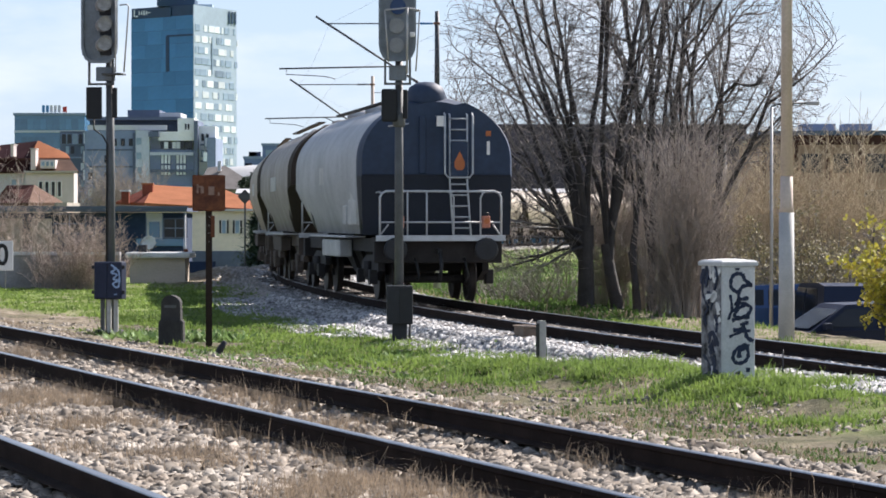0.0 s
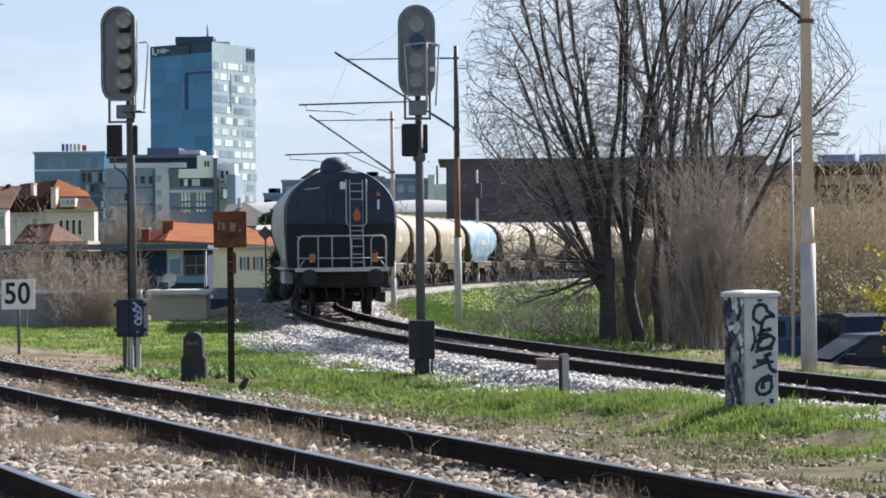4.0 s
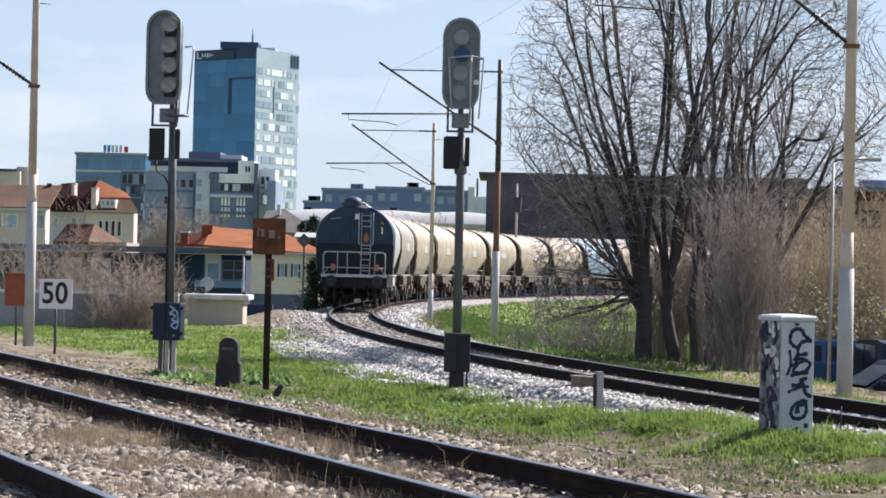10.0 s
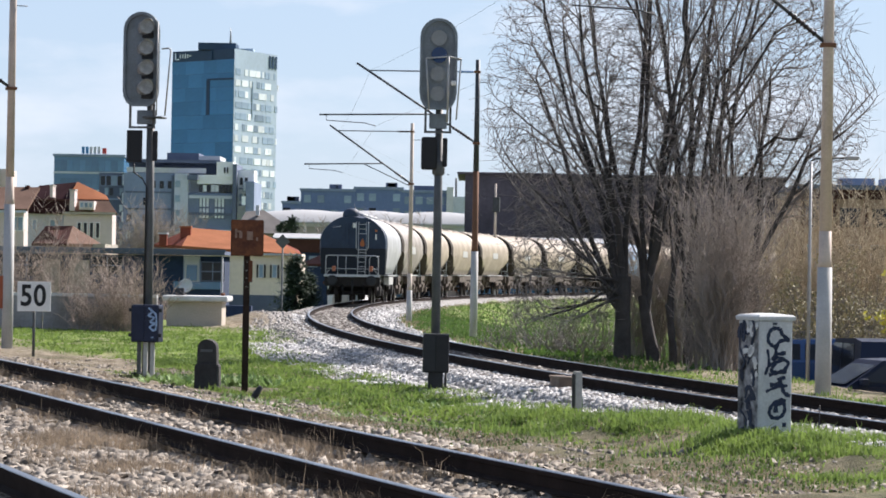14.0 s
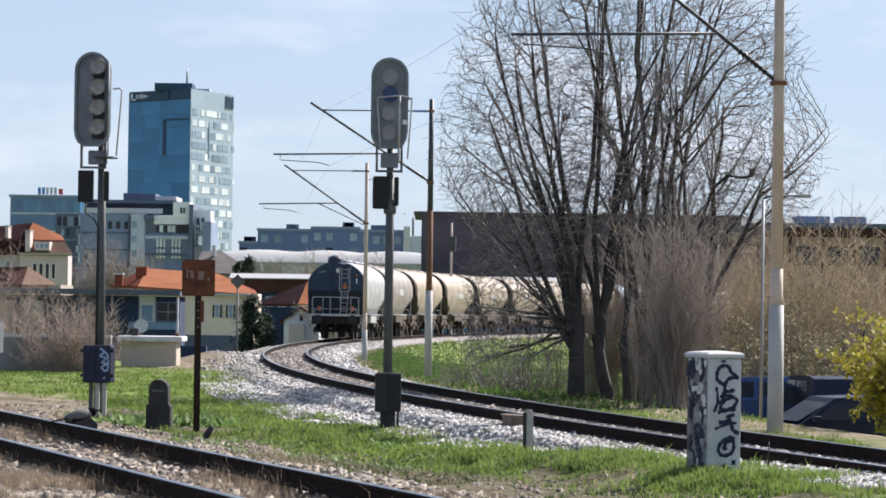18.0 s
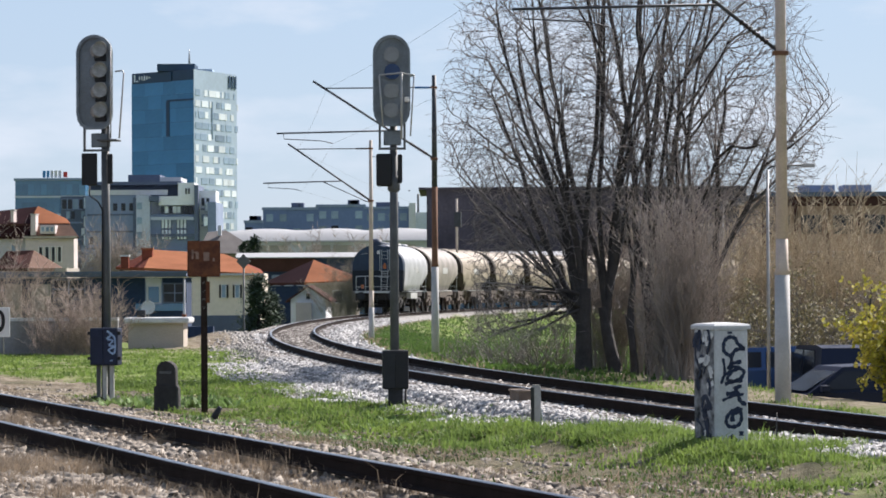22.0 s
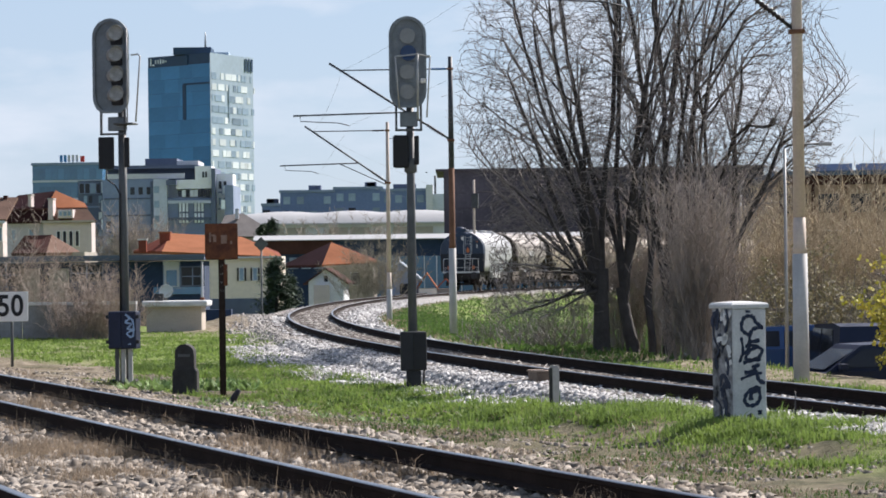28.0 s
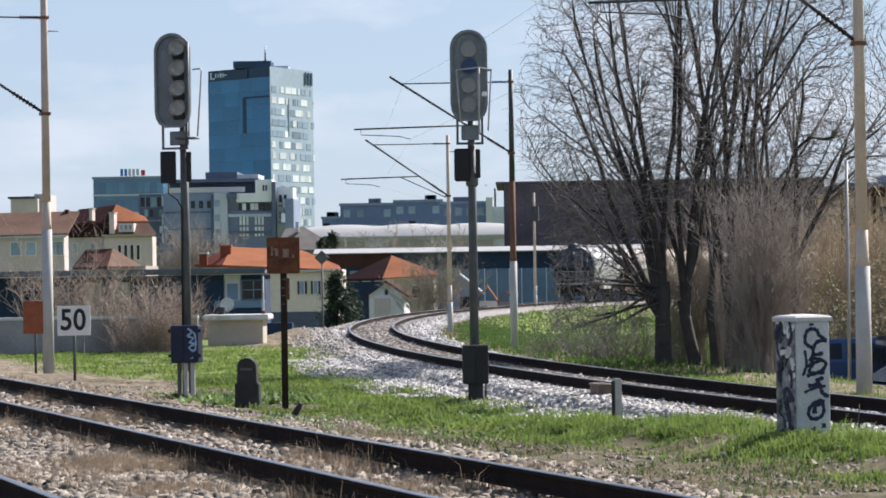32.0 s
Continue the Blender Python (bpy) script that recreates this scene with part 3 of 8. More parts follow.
gx, gy, ga = (np.interp(s, np.arange(-10, 240, 0.5), ax[:, k]) for k in range(3))
slope = placed(gx + o * np.cos(ga), gy - o * np.sin(ga))
ok = r.uniform(0, 1, len(slope)) < cover(slope[:, 0], slope[:, 1])[0] + 0.05
dry = ok & (r.uniform(0, 1, len(slope)) < 0.6 * (1 - smooth(2.5, 3.4, o)) + 0.25 * smooth(0.6, 0.8, uneven(slope[:, 0], slope[:, 1], 2.2, 16)))
blades("slope_grass", slope[ok & ~dry], 0.09, 0.055, 0.9, GRASS_SLOPE, "green grass on the inner slope", 10)
blades("slope_dry_grass", slope[dry], 0.09, 0.045, 1.1, GRASS_DRY, "withered grass along the top of the slope", 23)
# taller tufts
r = np.random.default_rng(12)
cx, cy = r.uniform(-9, 6, 620), r.uniform(27, 58, 620)
g, st = cover(cx, cy)
cx, cy = cx[g > 0.5], cy[g > 0.5]
tx, ty = np.repeat(cx, 60), np.repeat(cy, 60)
tx, ty = tx + r.normal(0, 0.12, len(tx)), ty + r.normal(0, 0.14, len(ty))
r2 = np.random.default_rng(17)
bx, by = r2.normal(3.0, 0.55, 2600), r2.normal(30.5, 0.3, 2600)
blades("post_grass", placed(bx, by), 0.07, 0.016, 0.8, GRASS, "tall fresh grass round the painted post", 18)
dark = np.repeat(r.uniform(0, 1, len(cx)) < 0.45, 60)
blades("dark_grass_tufts", placed(tx[dark], ty[dark]), 0.075, 0.018, 0.9, GRASS_DARK, "dark green clumps in the verge grass", 19)
blades("grass_tufts", placed(tx[~dark], ty[~dark]), 0.085, 0.016, 0.9, GRASS, "taller tufts of fresh grass", 13)
# dry grass between and beside the rails: lodged tufts, each leaning its own way
r = np.random.default_rng(14)
w, o = 16 + 44 * r.uniform(0, 1, 3400) ** 1.2, r.uniform(-3.2, 3.0, 3400)
o[:800] = r.choice([-0.72, 0.72], 800) + r.normal(0, 0.14, 800)
o[800:2000] = r.uniform(-1.9, -0.85, 1200)
x, y = 6.92 + MAIN_DIR.x * w + MAIN_SIDE.x * o, MAIN_DIR.y * w + MAIN_SIDE.y * o
bare = 0.55 * uneven(x, y, 1.6, 11) + 0.45 * uneven(x, y, 0.55, 12)
dens = 0.8 * (1 - smooth(0.34, 0.43, bare))
dens = np.where(o > 1.4, 0.08, dens)
dens[:800] = 0.9 * smooth(0.5, 0.7, uneven(x[:800], y[:800], 0.8, 17))
dens[800:2000] = 0.9 * smooth(0.52, 0.66, uneven(x[800:2000], y[800:2000], 1.5, 18))
keep = r.uniform(0, 1, len(w)) < dens
k = int(keep.sum())
lie = np.repeat(r.uniform(0, 6.28, k), 70)
x, y = np.repeat(x[keep], 70), np.repeat(y[keep], 70)
x, y = x + r.normal(0, 0.12, len(x)), y + r.normal(0, 0.18, len(y))
blades("dry_grass", placed(x, y), 0.12, 0.0055, 1.3, GRASS_DRY, "withered tan grass and weeds between the rails", 15, lie)
w = r.uniform(16, 40, 60000)
o = r.uniform(1.6, 6.0, len(w))
mx, my = 6.92 + MAIN_DIR.x * w + MAIN_SIDE.x * o, MAIN_DIR.y * w + MAIN_SIDE.y * o
ok = (r.uniform(0, 1, len(w)) < 0.8 * smooth(0.45, 0.68, 0.5 * uneven(mx, my, 0.8, 19) + 0.5 * uneven(mx, my, 0.3, 20))) & (my > 20) & (my < 36)
green_ok = ok & (r.uniform(0, 1, len(w)) < 0.55)
blades("soil_weeds", placed(mx[green_ok], my[green_ok]), 0.045, 0.018, 1.2, GRASS_DARK, "low dark weeds scattered over the soil", 21)
brown_ok = ok & ~green_ok
blades("soil_litter", placed(mx[brown_ok], my[brown_ok]), 0.05, 0.012, 1.5, GRASS_DRY, "withered stalks scattered over the soil", 22)

# ---- the goods train ----
WAGON_LEN = 13.68
# where the train's tail stands on the curve, second by second: it slows down as it goes
TAIL_TIMES = (0, 3, 5, 7, 9, 11, 13, 16, 19, 22, 24, 28, 32)
TAIL_AT = (25.0, 41.6, 53.0, 64.3, 75.2, 85.6, 95.4, 108.8, 121.8, 135.2, 144.7, 164.3, 184.6)
HALF = WAGON_LEN / 2 - 0.88
WAGON_BLUE = mat("wagon_blue_white", (0.42, 0.50, 0.58), 0.6, 0, 0.3, 1.2, 12, 0.1, second=(0.12, 0.24, 0.42))
WAGON_DUSTY = mat("wagon_dusty", (0.34, 0.305, 0.275), 0.6, 0, 0.4, 0.9, 12, 0.1)
# dark brown that carries the shade of the gaps between wagons
WAGON_GAP_SHADE = mat("wagon_gap_shade", (0.045, 0.034, 0.027), 0.8, 0, 0.3, 1.0, 12, 0.1)
WAGON_LOW = mat("wagon_low_dark", (0.012, 0.017, 0.028), 0.6, 0, 0.3, 1.0, 12, 0.1)
WAGON_STRIPE = mat("wagon_stripe", (0.50, 0.50, 0.49), 0.55, 0, 0.3, 1.5, 20, 0.1)
HANDRAIL = mat("handrail_white", (0.50, 0.52, 0.54), 0.5, 0.1, 0.25, 6, 40, 0.1)
TAIL_RED = mat("tail_lantern", (0.50, 0.20, 0.13), 0.5, 0, 0.2, 6, 40, 0)
MARK_ORANGE = mat("mark_orange", (0.46, 0.15, 0.055), 0.6, 0, 0.2, 6, 40, 0)


def side_width(z, w=1.47, top=3.98, tuck=0.34):
    """Half the body's width at a height: round roof, upright flank, tucked-in hopper."""
    if z > 2.75:
        t = min(1.0, (z - 2.75) / (top - 2.75))
        return w * max(0.0, 1 - t ** 2.1) ** (1 / 1.75)
    if z > 2.3:
        return w
    return w - (2.3 - z) * tuck


def wagon_body(tail):
    """Barrel roof over flanks whose lower ends slope in to the outlets."""
    bm = bmesh.new()
    top = 3.98
    n = 30
    roof = [top - (top - 2.75) * (k / 12) ** 1.7 for k in range(13)]
    rings = []
    ys = [-HALF, -HALF + 0.10, -HALF + 0.30] + list(np.linspace(-HALF + 0.7, HALF - 0.7, n)) + [HALF - 0.30, HALF - 0.10, HALF]
    for y in ys:
        e = (HALF - abs(y))
        low = 2.45 - 1.12 * (1.0 if tail and y < 0 else min(1.0, e / 2.5))
        w, tuck = (1.52, 0.06 + 0.2 * min(1.0, e / 3.0)) if tail and y < 0 else (1.47, 0.26 if tail else 0.34)
        k = 1 - 0.05 * max(0.0, 1 - e / 0.3) ** 2
        zs = roof + [2.6, 2.45] + [2.45 + (low - 2.45) * f for f in (0.34, 0.67, 1.0)]
        right = [(side_width(z, w, top, tuck) * k if z < 2.42 else (w * k if z <= 2.75 else side_width(z, w, top, tuck) * k), z if z < 3.9 else z - 0.10 * max(0.0, 1 - e / 0.3)) for z in zs]
        rings.append([bm.verts.new((x, y, z)) for x, z in right] + [bm.verts.new((-x, y, z)) for x, z in reversed(right[1:])])
    m = len(rings[0])
    for r, q in zip(rings, rings[1:]):
        for j in range(m):
            if (r[j].co - r[(j + 1) % m].co).length < 1e-5 and (q[j].co - q[(j + 1) % m].co).length < 1e-5:
                continue
            try:
                f = bm.faces.new((r[j], r[(j + 1) % m], q[(j + 1) % m], q[j]))
                f.smooth = True
            except ValueError:
                pass
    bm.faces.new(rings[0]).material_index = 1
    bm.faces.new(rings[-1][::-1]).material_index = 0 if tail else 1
    # end faces darkened: the gap's shade is painted on them
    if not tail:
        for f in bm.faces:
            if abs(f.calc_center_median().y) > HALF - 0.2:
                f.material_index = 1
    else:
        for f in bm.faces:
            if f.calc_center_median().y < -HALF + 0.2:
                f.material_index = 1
    # tail's lower half darker; hopper's lower ends have their shade painted in
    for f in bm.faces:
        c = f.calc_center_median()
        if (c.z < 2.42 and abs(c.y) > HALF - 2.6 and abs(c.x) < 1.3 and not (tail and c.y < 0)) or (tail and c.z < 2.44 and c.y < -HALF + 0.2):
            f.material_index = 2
    bmesh.ops.remove_doubles(bm, verts=bm.verts[:], dist=1e-4)
    return bm


def wheel_mesh():
    bm = bmesh.new()
    lathe(bm, [(0.10, -0.09), (0.46, -0.07), (0.49, -0.075), (0.49, -0.045), (0.46, -0.03), (0.455, 0.06), (0.40, 0.06), (0.37, 0.02), (0.17, 0.025), (0.15, 0.09), (0.06, 0.10)], 20)
    turned(bm, Matrix.Rotation(math.radians(90), 4, "Y"))
    me = bpy.data.meshes.new("wheel")
    bm.to_mesh(me)
    bm.free()
    me.materials.append(WHEEL)
    return me


WHEEL_MESH = wheel_mesh()


def end_platform(w, y0, sign):
    """Deck, handrails and ladder at one end; sign: -1 at the tail."""
    y = y0 + sign * 0.62
    deck = part("end_deck", box(bmesh.new(), -1.25, 1.25, min(y, y0), max(y, y0), 1.22, 1.27, 0.01), UNDERFRAME, w)
    part("deck_edge", box(bmesh.new(), -1.25, 1.25, min(y, y + sign * 0.05), max(y, y + sign * 0.05), 1.20, 1.31, 0.008), HANDRAIL, deck)
    bm = bmesh.new()
    tube(bm, [(-1.17, y, 1.28), (-1.17, y, 2.03), (-1.13, y, 2.11), (-1.05, y, 2.15), (1.05, y, 2.15), (1.13, y, 2.11), (1.17, y, 2.03), (1.17, y, 1.28)], 0.022, 8)
    part("handrail", bm, HANDRAIL, w, "white tubular handrail")
    part("middle_rail", tube(bmesh.new(), [(-1.17, y, 1.56), (1.17, y, 1.56)], 0.018, 6), HANDRAIL, w)
    for x in (-0.64, -0.27):
        part("rail_post", tube(bmesh.new(), [(x, y, 1.28), (x, y, 2.15)], 0.018, 6), HANDRAIL, w)
    part("rail_post", tube(bmesh.new(), [(0.1, y, 2.15), (0.2, y, 2.12), (0.25, y, 2.03), (0.25, y, 1.28)], 0.018, 6), HANDRAIL, w)
    part("rail_post", tube(bmesh.new(), [(0.90, y, 2.15), (0.82, y, 2.12), (0.77, y, 2.03), (0.77, y, 1.28)], 0.018, 6), HANDRAIL, w)
    for x in (-1.17, 1.17):
        part("side_rail", tube(bmesh.new(), [(x, y, 2.13), (x, y0, 2.13)], 0.018, 6), HANDRAIL, w)
        part("rail_brace", tube(bmesh.new(), [(x, y + sign * -0.02, 1.3), (x * 0.86, y, 1.52)], 0.016, 6), HANDRAIL, w)


def wagon(paint, label, tail=False):
    """A four-axle hopper wagon; y along it, the tail at minus y, z = 0 on the rail."""
    # the tail takes the shaded copy, the other wagons the sunlit one
    gear = UNDERFRAME if tail else UNDERFRAME_LIT
    w = empty("hopper_wagon", None, label, "railway wagon", "train of hopper wagons")
    body = part("body", wagon_body(tail), (paint, WAGON_END if tail else WAGON_GAP_SHADE, WAGON_LOW if tail else WAGON_GAP_SHADE), w)
    # steel of the hopper's ends; shade under the overhang is put into the colour
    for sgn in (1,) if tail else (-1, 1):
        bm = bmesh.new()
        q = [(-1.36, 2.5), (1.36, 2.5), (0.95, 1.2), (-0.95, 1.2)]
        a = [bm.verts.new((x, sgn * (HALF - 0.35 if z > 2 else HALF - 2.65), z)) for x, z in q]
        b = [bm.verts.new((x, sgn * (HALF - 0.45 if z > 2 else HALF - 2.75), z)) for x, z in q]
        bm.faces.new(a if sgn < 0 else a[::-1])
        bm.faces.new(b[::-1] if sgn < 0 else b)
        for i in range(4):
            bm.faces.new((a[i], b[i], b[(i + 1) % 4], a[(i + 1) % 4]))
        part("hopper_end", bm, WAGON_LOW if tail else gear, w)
    bm = bmesh.new()
    for x in (-1.0, 1.0):
        box(bm, x - 0.10, x + 0.10, -HALF - 0.1, HALF + 0.1, 0.98, 1.24, 0.01)
    part("underframe", bm, gear, w)
    for sgn in (-1, 1):
        hs = part("headstock", box(bmesh.new(), -1.24, 1.24, sgn * (HALF + 0.12) - 0.12, sgn * (HALF + 0.12) + 0.12, 0.78, 1.20, 0.02), gear, w)
        for x in (-0.875, 0.875):
            bm = lathe(bmesh.new(), [(0.09, 0), (0.09, 0.22), (0.06, 0.24), (0.06, 0.36), (0.23, 0.37), (0.23, 0.40), (0.19, 0.42)], 16)
            turned(bm, Matrix.Translation((x, sgn * (HALF + 0.2), 1.04)) @ Matrix.Rotation(math.radians(90 if sgn < 0 else -90), 4, "X"))
            part("buffer", bm, STEEL_DARK, hs)
        bm = bmesh.new()
        box(bm, -0.05, 0.05, sgn * (HALF + 0.34) - 0.12, sgn * (HALF + 0.34) + 0.12, 0.95, 1.05, 0.02)
        tube(bm, [(0.0, sgn * (HALF + 0.44), 1.0), (0.02, sgn * (HALF + 0.5), 0.7), (0.0, sgn * (HALF + 0.4), 0.45)], 0.035, 8)
        part("coupling", bm, STEEL_DARK, hs)
        for x in (-0.45, 0.5):
            part("brake_hose", tube(bmesh.new(), [(x, sgn * (HALF + 0.22), 0.86), (x, sgn * (HALF + 0.4), 0.8), (x + 0.05, sgn * (HALF + 0.42), 0.55), (x + 0.02, sgn * (HALF + 0.3), 0.42)], 0.025, 6), BLACK, hs)
    end_platform(w, -HALF + 0.1, -1)
    for yb in (-4.35, 4.35):
        bm = bmesh.new()
        for x in (-1.02, 1.02):
            b2 = prism(bmesh.new(), [(-1.25, 0.62), (-0.6, 0.42), (0.6, 0.42), (1.25, 0.62), (1.25, 0.78), (0.5, 0.92), (-0.5, 0.92), (-1.25, 0.78)], -0.06, 0.06)
            merge(bm, turned(b2, Matrix.Translation((x, yb, 0)) @ Matrix.Rotation(math.radians(90), 4, "Z")))
        box(bm, -1.0, 1.0, yb - 0.2, yb + 0.2, 0.6, 0.95)
        for yy in (-0.9, 0.9):
            box(bm, -1.22, -1.06, yb + yy - 0.14, yb + yy + 0.14, 0.36, 0.64, 0.02)
            box(bm, 1.06, 1.22, yb + yy - 0.14, yb + yy + 0.14, 0.36, 0.64, 0.02)
            tube(bm, [(-0.9, yb + yy, 0.46), (0.9, yb + yy, 0.46)], 0.08, 8)
        for x in (-1.12, 1.12):
            for k in (-0.18, 0.0, 0.18):
                tube(bm, [(x, yb + k, 0.48), (x, yb + k, 0.8)], 0.06, 8)
        bogie = part("bogie", bm, gear, w)
        for yy in (-0.9, 0.9):
            for x in (-0.75, 0.75):
                wh = new("wheel", WHEEL_MESH)
                wh.parent = bogie
                wh.matrix_basis = Matrix.Translation((x, yb + yy, 0.49)) @ Matrix.Rotation(0 if x < 0 else math.pi, 4, "Z")
    for yc in (-1.7, 0.0, 1.7):
        bm = bmesh.new()
        a = [(-0.95, -0.75), (0.95, -0.75), (0.95, 0.75), (-0.95, 0.75)]
        lo = [bm.verts.new((x * 0.6, yc + y * 0.45, 0.5)) for x, y in a]
        hi = [bm.verts.new((x, yc + y, 1.36)) for x, y in a]
        bm.faces.new(lo[::-1])
        bm.faces.new(hi)
        for i in range(4):
            bm.faces.new((lo[i], lo[(i + 1) % 4], hi[(i + 1) % 4], hi[i]))
        part("chute", bm, gear, w)
    # running board and gear boxes along the flank
    for x in (-1.0, 1.0):
        s = 1 if x > 0 else -1
        part("running_board", box(bmesh.new(), min(x, x + s * 0.42), max(x, x + s * 0.42), -3.2, 3.2, 1.25, 1.29, 0.008), HANDRAIL if tail else WAGON_STRIPE, w)
        part("gear_box", box(bmesh.new(), min(x + s * 0.12, x + s * 0.38), max(x + s * 0.12, x + s * 0.38), -1.9, 1.2, 0.85, 1.2, 0.03), WAGON_STRIPE if tail else gear, w)
    # roof hatches
    for yc in (-HALF + 1.0, -1.9, 1.9, HALF - 1.0):
        big = tail and yc < -HALF + 1.5
        bm = lathe(bmesh.new(), [(0.42, 0), (0.42, 0.16), (0.34, 0.27), (0.16, 0.33), (0.05, 0.34)] if big and not tail else [(0.36, 0), (0.36, 0.10), (0.28, 0.16), (0.1, 0.18)], 16, (0, yc, 3.93 if tail else 3.86))
        part("roof_hatch", bm, WAGON_END if big else paint, w, smooth=False)
    part("roof_walk", box(bmesh.new(), -0.62, -0.46, -HALF + 1.5, HALF - 1.0, 3.98, 4.01), gear, w)
    # pale lettering panel on the flank
    for s in (-1, 1):
        part("lettering_panel", box(bmesh.new(), s * 1.472 - 0.004, s * 1.472 + 0.004, -1.2, 0.9, 2.36, 2.72), WAGON_STRIPE, w)
    if tail:
        yf = -HALF - 0.004
        lad = bmesh.new()
        for x in (0.24, 0.58):
            tube(lad, [(x, -HALF - 0.55, 1.3), (x, -HALF - 0.12, 2.3), (x, -HALF - 0.10, 3.62), (x, -HALF + 0.3, 3.72)], 0.02, 6)
        for k in range(11):
            z = 1.45 + 0.21 * k
            yy = -HALF - 0.12 if z > 2.3 else -HALF - 0.55 + 0.43 * (z - 1.3)
            tube(lad, [(0.24, yy, z), (0.58, yy, z)], 0.016, 6)
        part("ladder", lad, HANDRAIL, w, "pale steel ladder")
        loop = tube(bmesh.new(), [(0.14, -HALF - 0.04, 3.66), (0.14, -HALF - 0.16, 3.6), (0.14, -HALF - 0.16, 2.5), (0.2, -HALF - 0.16, 2.42), (0.62, -HALF - 0.16, 2.42), (0.68, -HALF - 0.16, 2.5), (0.68, -HALF - 0.16, 3.6), (0.68, -HALF - 0.04, 3.66)], 0.02, 6)
        part("ladder_guard", loop, HANDRAIL, w)
        low = [(-1.43, 1.32), (1.43, 1.32), (1.45, 1.8), (1.46, 2.44), (-1.46, 2.44), (-1.45, 1.8)]
        part("lower_end", prism(bmesh.new(), low, yf - 0.012, yf + 0.002), WAGON_LOW, w, "black lower half of the wagon end")
        part("end_seam", box(bmesh.new(), -1.45, 1.45, yf - 0.02, yf + 0.01, 2.44, 2.48, 0.006), WAGON_LOW, w)
        bm = lathe(bmesh.new(), [(0.38, 0.0), (0.38, 0.42), (0.33, 0.55), (0.18, 0.64), (0.04, 0.66)], 20)
        turned(bm, Matrix.Translation((-0.14, -HALF + 0.42, 3.62)) @ Matrix.Diagonal((1, 1.1, 1, 1)))
        part("end_dome", bm, WAGON_END, w, "navy filler dome over the end", True)
        part("end_rib", box(bmesh.new(), -0.34, -0.22, yf - 0.05, yf + 0.01, 2.5, 3.6, 0.01), WAGON_END, w)
        part("grab_bar", tube(bmesh.new(), [(-0.95, yf - 0.05, 3.40), (-0.55, yf - 0.05, 3.45)], 0.015, 6), HANDRAIL, w)
        part("white_label", box(bmesh.new(), -0.02, 0.15, yf - 0.15, yf - 0.142, 3.40, 3.60), WHITE, w)
        part("vertical_label", box(bmesh.new(), 0.98, 1.04, yf - 0.008, yf, 2.86, 3.12), WHITE, w)
        part("orange_label", box(bmesh.new(), 0.96, 1.06, yf - 0.008, yf, 3.22, 3.32), MARK_ORANGE, w)
        mark = bmesh.new()
        prism(mark, [(0.0, 0.30), (-0.10, 0.1), (-0.10, 0.0), (-0.05, -0.06), (0.05, -0.06), (0.10, 0.0), (0.10, 0.1)], -0.004, 0.004)
        part("orange_mark", turned(mark, Matrix.Translation((0.42, yf - 0.19, 2.62))), MARK_ORANGE, w, "orange warning mark")
        part("mark_plate", box(bmesh.new(), 0.26, 0.58, yf - 0.182, yf - 0.17, 2.45, 3.1), WAGON_END, w)
        for x in (-0.80, 0.86):
            d = part("tail_lamp", box(bmesh.new(), -0.075, 0.075, -0.06, 0.06, -0.13, 0.1, 0.02), TAIL_RED, w, "red tail lantern on the rail")
            d.matrix_basis = pose(x, -HALF - 0.62, 1.58)
            part("lens", disc(0.055, 0.02, 12), MARK_ORANGE, d).matrix_basis = pose(0, -0.07, 0.0)
            part("handle", tube(bmesh.new(), [(-0.04, 0, 0.1), (-0.04, 0, 0.16), (0.04, 0, 0.16), (0.04, 0, 0.1)], 0.01, 6), STEEL_DARK, d)
        for a, b, z0, z1 in ((-HALF + 0.5, -HALF + 1.9, 1.5, 2.0), (-HALF + 1.0, -HALF + 1.5, 1.9, 2.35), (-HALF + 2.1, -HALF + 2.7, 1.5, 1.9)):
            part("paint_patch", box(bmesh.new(), -1.49, -1.40, a, b, z0, z1, 0.03), WAGON_STRIPE, w, "pale painted-over patch")
    return w


TRAIN = [wagon(WAGON_GREY, "grey hopper wagon with dark railed end at the tail", True)]
cream = wagon(WAGON_CREAM, "cream hopper wagon with rounded roof in the train")
TRAIN.append(wagon(WAGON_DUSTY, "dirty brown-grey hopper wagon next to the tail"))
TRAIN.append(cream)
for i in range(3, 15):
    TRAIN.append(wagon(WAGON_BLUE, "blue and white painted hopper wagon in the train") if i == 8 else copy_thing(cream, Matrix()))

# ---- signals, masts, signs beside the track ----
def on_ground(x, y, rz=0.0, dz=0.0):
    return pose(x, y, height(x, y) + dz, 0, 0, rz)


def plate_outline(w, z0, z1, chamfer=0.16):
    """Round-headed board, cut off at the lower corners."""
    pts = [(w * math.cos(a), z1 - w + w * math.sin(a)) for a in np.linspace(0, math.pi, 17)]
    return pts + [(-w, z0 + chamfer * 1.7), (-w * 0.94, z0 + chamfer), (-w * 0.78, z0 + chamfer * 0.4), (-w * 0.5, z0), (w * 0.5, z0), (w * 0.78, z0 + chamfer * 0.4), (w * 0.94, z0 + chamfer), (w, z0 + chamfer * 1.7)]


def scaled(outline, k, cz):
    return [(x * k, cz + (z - cz) * (1 - (1 - k) * 0.45)) for x, z in outline]


